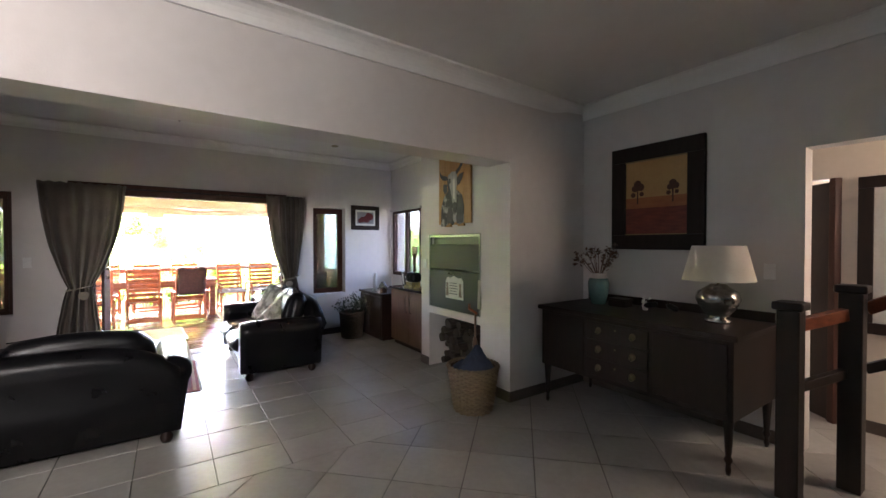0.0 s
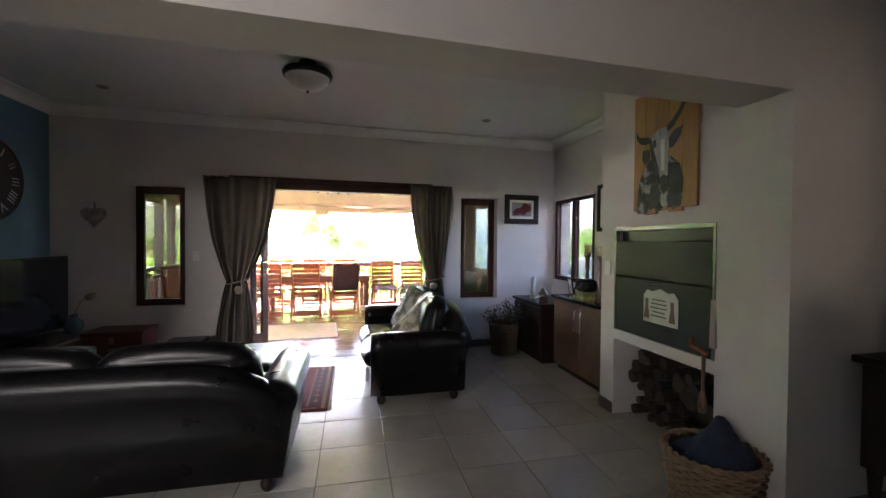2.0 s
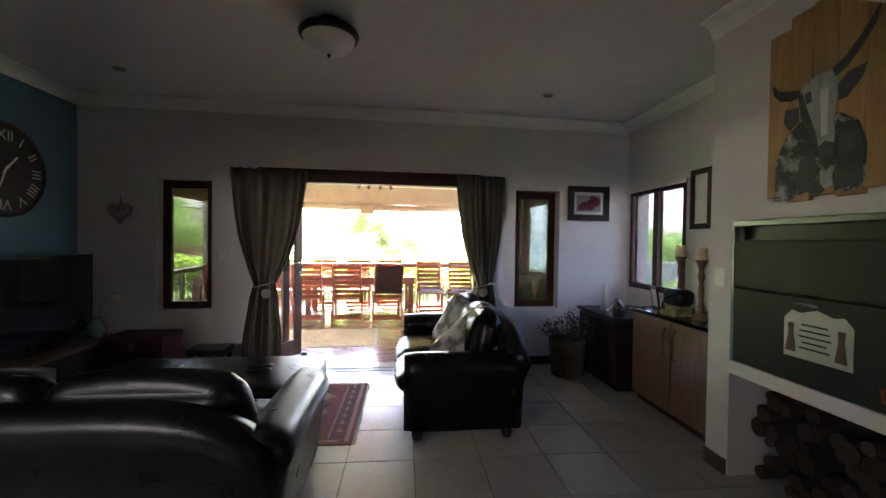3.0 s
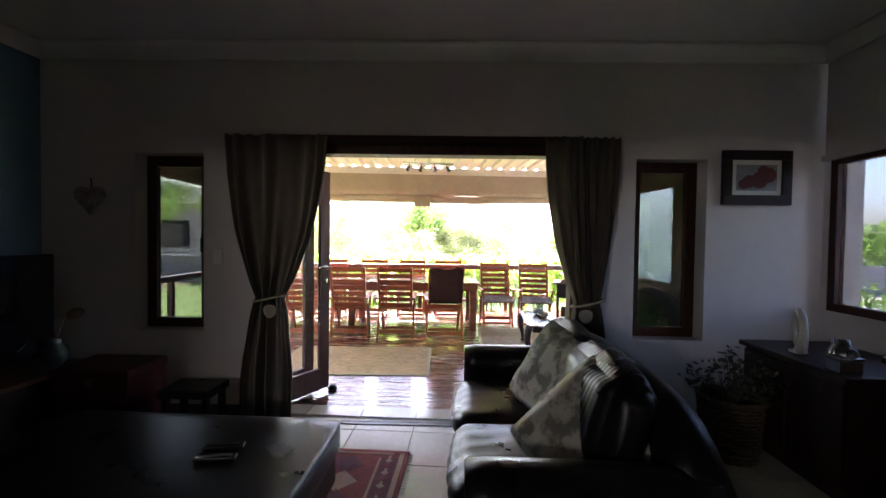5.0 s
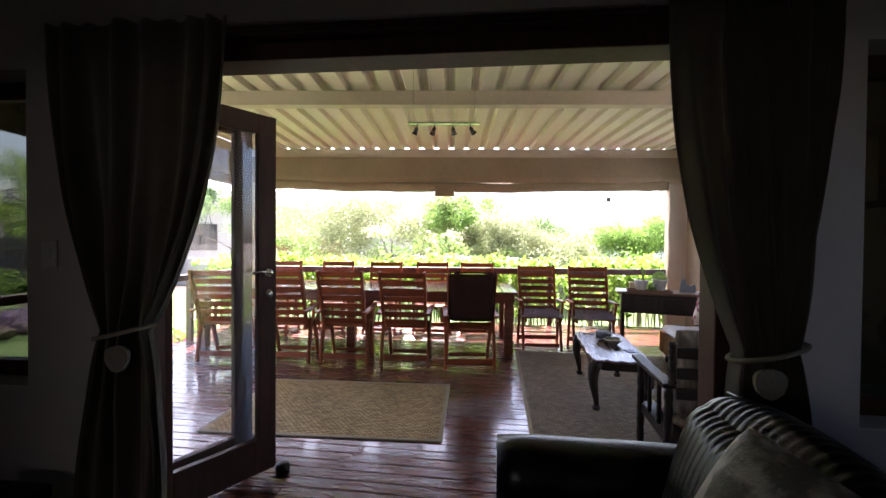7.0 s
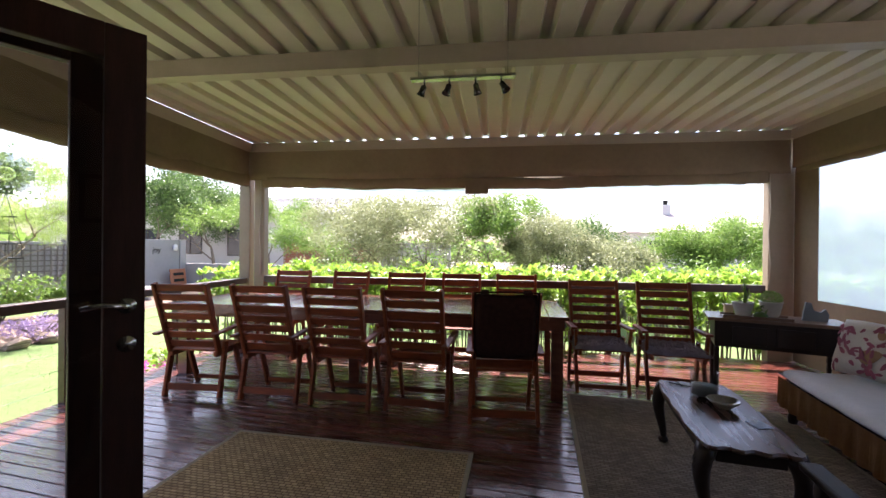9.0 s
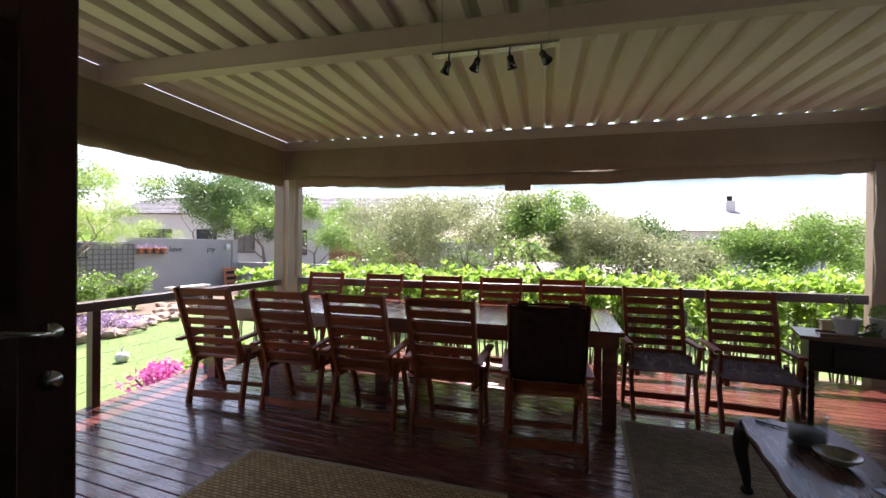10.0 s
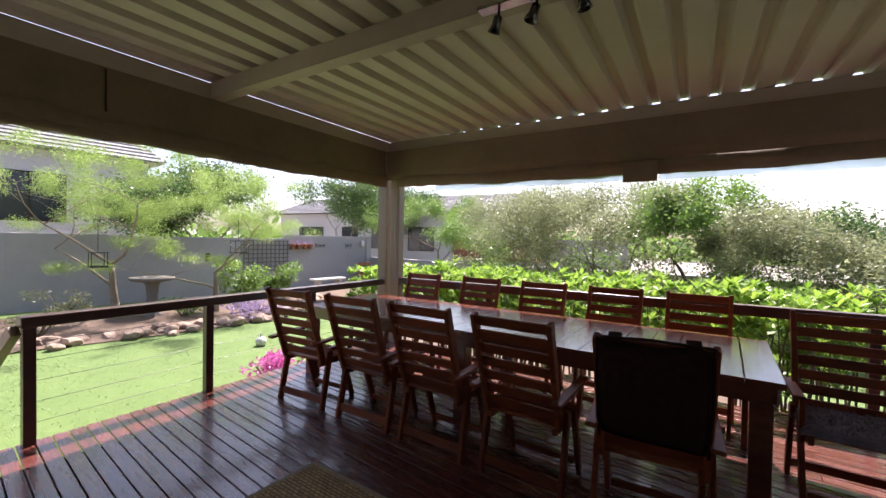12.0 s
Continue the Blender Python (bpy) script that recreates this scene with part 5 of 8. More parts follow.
# ---- rug ----
rug = thing("persian_rug", pose(1.36, 6.0, 0.001, 0, 0, -0.5), "dark red patterned rug with fringe on the tiles", "rug")
part("ground_weave", boxes((0, 0.72, 0, 1.28, 0, 0.008), bevel=0.002), REDRUG, rug)
part("border_band", boxes((0.10, 0.62, 0.04, 0.06, 0.0085, 0.0105), (0.10, 0.62, 1.22, 1.24, 0.0085, 0.0105), (0.66, 0.69, 0.04, 1.24, 0.0085, 0.0105), (0.53, 0.545, 0.1, 1.18, 0.0085, 0.0105), (0.03, 0.06, 0.04, 1.24, 0.0085, 0.0105)), RUGPALE, rug)
part("border_band", boxes((0.555, 0.65, 0.10, 1.18, 0.0085, 0.010), (0.07, 0.17, 0.10, 1.18, 0.0085, 0.010)), RUGDARK, rug)
for i in range(16):
    for x in (0.60, 0.12):
        bm = bmesh.new()
        y = 0.14 + i * 0.067
        box(bm, -0.018, 0.018, -0.018, 0.018, 0.0105, 0.012, 0, pose(x, y, 0, 0, 0, 45))
        box(bm, -0.008, 0.008, -0.03, 0.03, 0.0105, 0.0118, 0, pose(x, y + 0.033, 0, 0, 0, 0))
        part("motif", bm, RUGPALE if i % 2 else REDRUG, rug)
for i in range(6):
    bm = bmesh.new()
    for q in range(3):
        r = 0.075 - q * 0.02
        box(bm, -r, r, -r, r, 0.0085 + q * 0.0012, 0.0097 + q * 0.0012, 0, pose(0.35, 0.2 + i * 0.178, 0, 0, 0, 45))
    part("medallion", bm, RUGDARK if i % 2 else RUGPALE, rug)
bm = bmesh.new()
for i in range(60):
    y = 0.01 + i * 0.0212
    beam_between(bm, (0.72, y, 0.003), (0.745 + 0.008 * math.sin(i * 2.3), y + 0.006 * math.sin(i * 1.7), 0.002), 0.006, 0.003)
part("fringe", bm, CREAMCL, rug)

# ---- barbecue unit and the pier ----
braai = thing("built_in_barbecue", pose(4.5, 4.437, 0), "dark green-black steel barbecue built into the wall", "barbecue")
part("surround", boxes((-0.006, 0.03, 0.002, 0.022, 0.744, 1.617), (-0.006, 0.03, 0.975, 0.995, 0.744, 1.617), (-0.006, 0.03, 0.022, 0.975, 1.585, 1.617), bevel=0.003), material("zinc_trim", (0.22, 0.23, 0.21), None, 9, 0.35, metal=0.8), braai)
part("hood_slot", boxes((0.06, 0.08, 0.022, 0.975, 1.50, 1.585)), BLACK, braai)
door = part("upper_door", boxes((-0.004, 0.02, 0.024, 0.973, 1.21, 1.50), bevel=0.004), STEELD, braai)
door = part("lower_door", boxes((-0.004, 0.02, 0.024, 0.973, 0.748, 1.202), bevel=0.004), STEELD, braai)
bm = bmesh.new()
tube(bm, [(-0.004, 0.44, 1.17), (-0.03, 0.45, 1.17), (-0.034, 0.50, 1.17), (-0.03, 0.55, 1.17), (-0.004, 0.56, 1.17)], 0.008, 8)
part("handle", bm, CHROME, door, "chrome handle", smooth=True)
sign = thing("kitchen_sign", pose(4.492, 4.895, 1.015), "white cut-out sign with two dark bottle shapes and grey lines", "sign")
bm = bmesh.new()
ol = [(-0.17, -0.13), (0.17, -0.13), (0.17, 0.07), (0.13, 0.115), (0.08, 0.105), (0.0, 0.13), (-0.08, 0.105), (-0.13, 0.115), (-0.17, 0.07)]
extrude_profile(bm, ol, 0.0, 0.008)
bmesh.ops.transform(bm, matrix=pose(0, 0, 0, 0, 0, -90), verts=bm.verts)
part("board", bm, PALECER, sign)
for s in (-1, 1):
    bm = bmesh.new()
    extrude_profile(bm, [(-0.028, -0.10), (0.028, -0.10), (0.012, 0.0), (0.016, 0.05), (-0.016, 0.05), (-0.012, 0.0)], 0, 0.003)
    bmesh.ops.transform(bm, matrix=pose(-0.010, s * 0.125, 0, 0, 0, -90), verts=bm.verts)
    part("bottle_shape", bm, MIDW, sign)
for i, w in enumerate((0.13, 0.15, 0.16, 0.12, 0.15)):
    part("text_bar", boxes((-0.0125, -0.0095, -w / 2, w / 2, 0.045 - i * 0.03, 0.053 - i * 0.03)), STEELD, sign)

rng = random.Random(12)
LOG = material("firewood_bark", (0.055, 0.036, 0.024), (0.028, 0.019, 0.014), 9, 0.95, bump=0.7, bump_scale=20, vary=0.25)
for i in range(66):
    y, z = 4.49 + rng.random() * 0.88, 0.045 + (i // 12) * 0.095 + rng.random() * 0.03
    r = rng.uniform(0.032, 0.055)
    bm = bmesh.new()
    x0 = 4.60 + rng.random() * 0.12
    tube(bm, [(0, 0, 0), (0.2, rng.uniform(-0.02, 0.02), rng.uniform(-0.01, 0.01)), (0.42, rng.uniform(-0.04, 0.04), 0)], [r, r * 0.95, r * 0.9], 8)
    solid("firewood_log", bm, LOG, "dry split firewood log stacked under the barbecue", "firewood", pose(x0, y, max(z, r), 0, 0, rng.uniform(-12, 12)), "firewood")
bm = bmesh.new()
rod(bm, (4.482, 4.50, 0.78), (4.482, 4.50, 0.52), 0.012, 0.010)
lathe(bm, [(0.02, 0.0), (0.028, 0.05), (0.02, 0.12), (0.008, 0.14)], 10, (4.478, 4.50, 0.40))
solid("hearth_brush", bm, MIDW, "wooden hearth brush hanging by the barbecue", "brush", smooth=True)
bm = bmesh.new()
tube(bm, [(4.48, 4.60, 0.86), (4.45, 4.56, 0.82), (4.47, 4.52, 0.80), (4.48, 4.47, 0.78)], [0.012, 0.014, 0.013, 0.01], 8)
solid("wooden_tongs", bm, CHAIRW, "reddish wooden tongs hanging by the barbecue", "tongs", smooth=True)
bm = bmesh.new()
canvas_strip(bm, (4.485, 4.415), (4.485, 4.45), (-1, 0), 1.13, 1.13, 0.30, 0.008, 0.010)
solid("dish_towel", bm, CREAMCL, "white kitchen towel hanging at the barbecue's edge", "towel", smooth=True)
solid("socket_plate", boxes((4.486, 4.498, 5.48, 5.56, 1.20, 1.32), bevel=0.003), WHITEP, "white electrical socket plate on the pier", "socket")

# bull picture on planks, painted as plain shapes
cow = thing("plank_picture", pose(4.494, 4.87, 1.70) @ Matrix.Diagonal((1, 1.10, 1.08, 1)) @ pose(0, -4.87, -1.70), "animal head in black and white painted on upright pine planks", "picture")
PINE = material("pine_plank", (0.46, 0.26, 0.10), (0.34, 0.17, 0.055), 5, 0.6, stretch=(10, 10, 1), vary=0.2, bump=0.1)
for y, a, b in ((5.085, 1.73, 2.55), (4.975, 1.70, 2.60), (4.865, 1.72, 2.61), (4.755, 1.705, 2.62), (4.645, 1.73, 2.60)):
    part("plank", boxes((-0.028, -0.004, y - 0.054, y + 0.054, a, b), bevel=0.003), PINE, cow)
part("batten", boxes((-0.004, 0.0, 4.62, 5.10, 1.95, 2.0), (-0.004, 0.0, 4.62, 5.10, 2.35, 2.4)), PINE, cow)
INK = material("black_paint", (0.02, 0.02, 0.021), (0.07, 0.07, 0.07), 14, 0.6)
GREYP = material("grey_paint", (0.40, 0.39, 0.38), (0.20, 0.20, 0.20), 16, 0.6, stretch=(1, 2, 1))
MOTTLE = material("mottled_paint", (0.34, 0.33, 0.32), (0.025, 0.025, 0.026), 17, 0.6, fine=0.25)
MOTTLE.node_tree.nodes["Color Ramp"].color_ramp.elements[0].position = 0.50
MOTTLE.node_tree.nodes["Color Ramp"].color_ramp.elements[1].position = 0.62


def painted(nm, pts, mat, k):
    bm = bmesh.new()
    extrude_profile(bm, pts, -0.0305 - 0.001 * k, -0.0290 - 0.001 * k)
    bmesh.ops.transform(bm, matrix=pose(0, 4.87, 0, 0, 0, -90), verts=bm.verts)
    part(nm, bm, mat, cow)


painted("body_shape", [(-0.224, 1.709), (-0.219, 1.912), (-0.175, 2.011), (-0.103, 2.077), (0.077, 2.069), (0.149, 2.011), (0.180, 1.912), (0.175, 1.738), (0.103, 1.720), (0.039, 1.755), (-0.013, 1.715), (-0.077, 1.744), (-0.142, 1.706)], MOTTLE, 0)
painted("neck_shadow", [(0.057, 1.729), (0.077, 2.019), (0.144, 1.999), (0.170, 1.912), (0.168, 1.749)], INK, 1)
painted("neck_shadow", [(-0.098, 1.729), (-0.116, 1.831), (-0.046, 1.947), (-0.013, 1.845), (-0.031, 1.749)], INK, 1)
painted("cheek_shape", [(-0.113, 2.208), (-0.072, 2.220), (-0.031, 2.092), (-0.005, 1.912), (-0.046, 1.990), (-0.098, 2.092)], INK, 1)
painted("head_shape", [(-0.098, 2.237), (-0.026, 2.272), (0.057, 2.266), (0.067, 2.185), (0.052, 2.077), (0.057, 1.961), (0.046, 1.912), (-0.005, 1.912), (-0.026, 2.011), (-0.067, 2.127)], GREYP, 2)
painted("brow_shape", [(-0.082, 2.202), (-0.052, 2.208), (-0.046, 2.156), (-0.072, 2.150)], INK, 3)
painted("nose_bridge", [(-0.010, 2.194), (0.026, 2.194), (0.026, 1.990), (0.000, 1.982)], PALECER, 3)
painted("muzzle_shape", [(-0.010, 1.941), (0.021, 1.958), (0.057, 1.941), (0.057, 1.854), (0.026, 1.831), (-0.005, 1.860)], INK, 3)
painted("chin_shape", [(0.000, 1.834), (0.026, 1.822), (0.052, 1.839), (0.052, 1.758), (0.026, 1.738), (0.000, 1.767)], GREYP, 3)
painted("horn_shape", [(0.039, 2.272), (0.090, 2.301), (0.142, 2.359), (0.186, 2.417), (0.222, 2.469), (0.201, 2.388), (0.155, 2.318), (0.103, 2.260), (0.052, 2.231)], INK, 3)
painted("horn_shape", [(-0.103, 2.231), (-0.155, 2.243), (-0.211, 2.260), (-0.245, 2.307), (-0.237, 2.249), (-0.201, 2.208), (-0.149, 2.191), (-0.103, 2.196)], INK, 3)
painted("ear_shape", [(0.062, 2.191), (0.103, 2.231), (0.175, 2.243), (0.155, 2.185), (0.103, 2.127), (0.067, 2.121)], INK, 3)
painted("ear_shape", [(-0.108, 2.150), (-0.175, 2.156), (-0.180, 2.092), (-0.149, 2.045), (-0.103, 2.080)], INK, 3)

# ---- corner cabinets ----
cab = thing("low_cabinet", pose(4.64, 5.64, 0), "brown wooden two-door cabinet with a dark polished top", "cabinet")
part("body", boxes((0.02, 0.54, 0.0, 1.12, 0.06, 0.835), bevel=0.004), MIDW, cab)
part("plinth", boxes((0.05, 0.52, 0.03, 1.09, 0.0, 0.059)), DARKW, cab)
part("counter", boxes((-0.02, 0.55, -0.005, 1.15, 0.836, 0.866), bevel=0.005), SCREEN, cab, "dark polished top")
for y0, y1, hy in ((0.01, 0.556, 0.50), (0.564, 1.11, 0.62)):
    d = part("door", boxes((0.0, 0.019, y0, y1, 0.075, 0.825), bevel=0.004), MIDW, cab)
    bm = bmesh.new()
    tube(bm, [(0.0, hy, 0.52), (-0.03, hy, 0.54), (-0.03, hy, 0.74), (0.0, hy, 0.76)], 0.007, 8)
    part("handle", bm, CHROME, d, "brushed metal bar handle", smooth=True)
tab2 = thing("corner_table", pose(4.50, 6.84, 0), "small dark wooden table in the corner", "table")
part("tabletop", boxes((0, 0.66, 0, 0.86, 0.70, 0.735), bevel=0.006), DARKW, tab2)
part("body", boxes((0.035, 0.62, 0.03, 0.83, 0.06, 0.699), bevel=0.004), DARKW, tab2)
part("plinth", boxes((0.06, 0.60, 0.05, 0.81, 0, 0.059)), DARKW, tab2)
for y0, y1 in ((0.04, 0.425), (0.435, 0.82)):
    part("door", boxes((0.016, 0.034, y0, y1, 0.08, 0.68), bevel=0.004), DARKW, tab2)


def candlestick(x, y, h):
    c = thing("candlestick", pose(x, y, 0.867), "tall turned wooden candlestick with an ivory pillar candle", "candlestick", "candlesticks")
    bm = bmesh.new()
    lathe(bm, [(0.06, 0), (0.062, 0.015), (0.03, 0.04), (0.022, 0.07), (0.03, 0.10), (0.018, 0.14), (0.022, h * 0.5), (0.015, h * 0.62), (0.028, h * 0.72), (0.018, h * 0.82), (0.03, h * 0.93), (0.05, h), (0.001, h)], 18, close=False)
    part("stick", bm, MIDW, c, smooth=True)
    bm = bmesh.new()
    lathe(bm, [(0.036, h + 0.001), (0.038, h + 0.09), (0.034, h + 0.098), (0.004, h + 0.094)], 18)
    part("candle", bm, IVORY, c, "ivory pillar candle", smooth=True)


candlestick(4.80, 6.32, 0.50)
candlestick(4.82, 6.10, 0.48)
ph = thing("photo_frame", pose(4.84, 6.70, 0.867, -8, 0, 75), "small black photo frame standing on the cabinet", "photo frame")
part("frame", boxes((-0.09, 0.09, -0.008, 0.008, 0, 0.018), (-0.09, 0.09, -0.008, 0.008, 0.182, 0.2), (-0.09, -0.072, -0.008, 0.008, 0.018, 0.182), (0.072, 0.09, -0.008, 0.008, 0.018, 0.182), bevel=0.002), BLACK, ph)
part("print", boxes((-0.072, 0.072, 0.0, 0.004, 0.018, 0.182)), PALECER, ph)
solid("book_stack", boxes((0, 0.16, 0, 0.22, 0, 0.03), (0.01, 0.15, 0.01, 0.21, 0.031, 0.06), (0.005, 0.15, 0.0, 0.20, 0.061, 0.085), bevel=0.003), material("yellow_spines", (0.42, 0.36, 0.10), (0.08, 0.08, 0.07), 25, 0.6), "small stack of dark and yellow books on the cabinet", "books", pose(4.68, 6.20, 0.867))
bm = bmesh.new()
soft_box(bm, 0, 0.16, 0, 0.22, 0, 0.13, 0.04, 0.01)
tube(bm, [(0.0, 0.06, 0.10), (-0.05, 0.10, 0.06), (-0.06, 0.12, 0.0), (-0.03, 0.14, -0.04)], 0.008, 7)
solid("camera_bag", bm, BLACK, "small black bag with a strap on the books", "bag", pose(4.70, 6.20, 0.955), smooth=True)
bm = bmesh.new()
lathe(bm, [(0.04, 0), (0.05, 0.01), (0.075, 0.06), (0.06, 0.12), (0.03, 0.15), (0.03, 0.17), (0.001, 0.175)], 20, close=False)
tube(bm, [(-0.05, 0, 0.14), (-0.11, 0, 0.13), (-0.12, 0, 0.08), (-0.07, 0, 0.05)], 0.007, 8)
tube(bm, [(0.06, 0, 0.06), (0.11, 0, 0.1), (0.14, 0, 0.15)], [0.016, 0.011, 0.007], 8)
solid("teapot", bm, SILVER, "tarnished silver teapot on the corner table", "teapot", pose(4.62, 7.0, 0.736, 0, 0, 70), smooth=True)
bm = bmesh.new()
tube(bm, [Vector((0.13 * math.cos(q), 0, 0.14 + 0.13 * math.sin(q))) for q in [math.radians(-70 + 320 * k / 20) for k in range(21)]], [0.012 + 0.022 * k / 20 for k in range(21)], 9)
lathe(bm, [(0.05, 0), (0.05, 0.012), (0.012, 0.016)], 14)
solid("horn_ornament", bm, PALECER, "pale curled ornament on the corner table", "ornament", pose(4.66, 7.36, 0.736, 0, 0, 60), smooth=True)
solid("trinket_box", boxes((0, 0.12, 0, 0.1, 0, 0.07), (-0.004, 0.124, -0.004, 0.104, 0.071, 0.088), bevel=0.004), CHROME, "small shiny box on the corner table", "box", pose(4.52, 6.90, 0.736))


def wicker_pot(name, m, r0, r1, h, label, cat, mat=WICKER, rounds=22):
    """A basket of woven bands, bulging over and under its stakes."""
    b = thing(name, m, label, cat)
    for k in range(rounds):
        bm = bmesh.new()
        z = (k + 0.5) * h / rounds
        n = 64
        rad = r0 + (r1 - r0) * (z / h) ** 0.8
        pts = [((rad + 0.006 * (1 if (j // 2 + k) % 2 else -1)) * math.cos(2 * math.pi * j / n), (rad + 0.006 * (1 if (j // 2 + k) % 2 else -1)) * math.sin(2 * math.pi * j / n), z) for j in range(n + 1)]
        tube(bm, pts, h / rounds * 0.52, 5, caps=False)
        part("woven_band", bm, mat, b, smooth=True)
    bm = bmesh.new()
    lathe(bm, [(r0 * 0.96, 0.002), (r0 * 0.96, 0.006), (r1 * 0.955, h * 0.98), (r1 * 0.93, h * 0.98), (r0 * 0.92, 0.02), (0.001, 0.018)], 32, close=False)
    part("liner", bm, TWIG, b, smooth=True)
    bm = bmesh.new()
    for w in range(2):
        pts = [((r1 + 0.012 * math.sin(j * 1.1 + w * math.pi)) * math.cos(2 * math.pi * j / 80), (r1 + 0.012 * math.sin(j * 1.1 + w * math.pi)) * math.sin(2 * math.pi * j / 80), h + 0.010 * math.cos(j * 1.1 + w * math.pi)) for j in range(81)]
        tube(bm, pts, 0.011, 6, caps=False)
    part("braided_rim", bm, mat, b, smooth=True)
    return b


wicker_pot("laundry_basket", pose(4.12, 4.08, 0), 0.165, 0.225, 0.40, "tapered wicker basket full of navy cloth beside the pier", "basket")
bm = bmesh.new()
rings = []
for i in range(15):
    rr = i / 14
    rings.append([])
    for k in range(44):
        q = 2 * math.pi * k / 44
        x, y = 0.205 * rr * math.cos(q), 0.205 * rr * math.sin(q)
        z = 0.37 + 0.10 * (1 - rr ** 2) + 0.07 * noise.noise(Vector((x * 9, y * 9, 1.3))) + 0.03 * abs(noise.noise(Vector((x * 24, y * 24, 5.0))))
        z += 0.11 * math.exp(-((x - 0.05) ** 2 + (y - 0.02) ** 2) / 0.004)
        rings[-1].append(bm.verts.new((x, y, z - 0.05 * rr ** 6)))
for r0, r1 in zip(rings, rings[1:]):
    for k in range(44):
        bm.faces.new((r0[k], r0[(k + 1) % 44], r1[(k + 1) % 44], r1[k]))
bmesh.ops.remove_doubles(bm, verts=bm.verts, dist=1e-5)
solid("folded_cloth", bm, DENIM, "crumpled navy cloth heaped in the wicker basket", "cloth", pose(4.12, 4.08, 0), smooth=True)
wicker_pot("planter", pose(4.27, 7.42, 0), 0.15, 0.185, 0.40, "dark wicker planter standing in the corner", "planter", material("dark_wicker", (0.15, 0.105, 0.07), (0.08, 0.055, 0.04), 30, 0.7), 16)
bm = bmesh.new()
rng = random.Random(21)
for i in range(26):
    q, e = rng.uniform(0, 6.3), rng.uniform(0.1, 0.30)
    tip = Vector((e * math.cos(q), e * math.sin(q), 0.40 + rng.uniform(0.02, 0.26)))
    tube(bm, [(0.03 * math.cos(q), 0.03 * math.sin(q), 0.36), (tip * 0.5) + Vector((0, 0, 0.26)), tip], [0.004, 0.003, 0.002], 4)
    leaf_cloud(bm, [tip, tip * 0.8 + Vector((0, 0, 0.08))], 0.05, 7, 0.035, rng)
solid("potted_plant", bm, leafy("grey_green_leaf", (0.035, 0.045, 0.03), (0.08, 0.09, 0.06), 0.2), "grey-green bushy plant spilling over the planter", "plant", pose(4.27, 7.42, 0))

# ---- pictures and fittings ----


def framed(name, m, w, h, border, frame_mat, label, mount=0.0, depth=0.03):
    """A framed picture in its own x and z, facing -y."""
    p = thing(name, m, label, "picture")
    a, b = w / 2, h / 2
    part("frame", boxes((-a, a, -depth, 0, b - border, b), (-a, a, -depth, 0, -b, -b + border), (-a, -a + border, -depth, 0, -b + border, b - border), (a - border, a, -depth, 0, -b + border, b - border), bevel=0.005), frame_mat, p)
    if mount:
        part("mount", boxes((-a + border, a - border, -0.014, -0.002, -b + border, b - border)), PALECER, p)
    return p


p = framed("framed_print", NORTH @ pose(4.685, 7.846, 1.96), 0.53, 0.42, 0.075, DARKW, "red flower print with white mount in a dark frame", 0.02)
part("print", boxes((-0.155, 0.155, -0.017, -0.0145, -0.10, 0.10)), material("grey_print", (0.15, 0.145, 0.16), (0.24, 0.23, 0.25), 5, 0.5), p)
bm = bmesh.new()
for x, z, r in ((-0.06, -0.03, 0.05), (0.02, -0.02, 0.065), (0.09, 0.02, 0.06), (0.05, 0.05, 0.045), (-0.10, -0.05, 0.04)):
    rod(bm, (x, -0.0195, z), (x, -0.0175, z), r, seg=14)
part("flower_shape", bm, material("red_print", (0.15, 0.008, 0.012), (0.08, 0.005, 0.008), 12, 0.5), p)

p = framed("framed_painting", pose(5.596, 3.20, 1.95, 0, 0, -90), 0.86, 0.99, 0.14, DARKW, "sunset savanna painting with two trees in a wide dark frame", 0.0, 0.045)
GILT = material("gilt_slip", (0.3, 0.2, 0.09), None, 9, 0.4, metal=0.6)
for z in (-0.35, 0.35):
    part("inner_slip", boxes((-0.29, 0.29, -0.03, -0.012, z - 0.005, z + 0.005)), GILT, p)
SUN1 = material("painted_orange_sky", (0.50, 0.30, 0.12), (0.42, 0.24, 0.09), 4, 0.5)
SUN2 = material("painted_red_ground", (0.24, 0.05, 0.025), (0.12, 0.02, 0.015), 9, 0.5, stretch=(1, 1, 5))
SUN3 = material("painted_orange_haze", (0.40, 0.15, 0.05), (0.30, 0.09, 0.03), 6, 0.5, stretch=(1, 1, 4))
part("painted_sky", boxes((-0.29, 0.29, -0.016, -0.004, 0.0, 0.345)), SUN1, p)
part("painted_haze", boxes((-0.29, 0.29, -0.016, -0.004, -0.10, 0.0)), SUN3, p)
part("painted_ground", boxes((-0.29, 0.29, -0.016, -0.004, -0.345, -0.10)), SUN2, p)
for x, s in ((-0.17, 1.0), (0.16, 0.85)):
    bm = bmesh.new()
    box(bm, x - 0.006, x + 0.006, -0.019, -0.0165, -0.06, 0.08 * s)
    for dx, dz, r in ((-0.03, 0.09, 0.032), (0.03, 0.10, 0.036), (0.0, 0.13, 0.04), (-0.045, 0.03, 0.024), (0.04, 0.035, 0.022)):
        rod(bm, (x + dx * s, -0.019, dz * s), (x + dx * s, -0.0165, dz * s), r * s, seg=10)
    part("painted_tree", bm, material("painted_tree", (0.10, 0.035, 0.02), None, 12, 0.6), p)
framed("framed_picture", pose(6.446, 1.70, 1.42, 0, 0, -90), 0.62, 1.25, 0.09, DARKW, "tall dark-framed picture on the passage wall", 0.02)

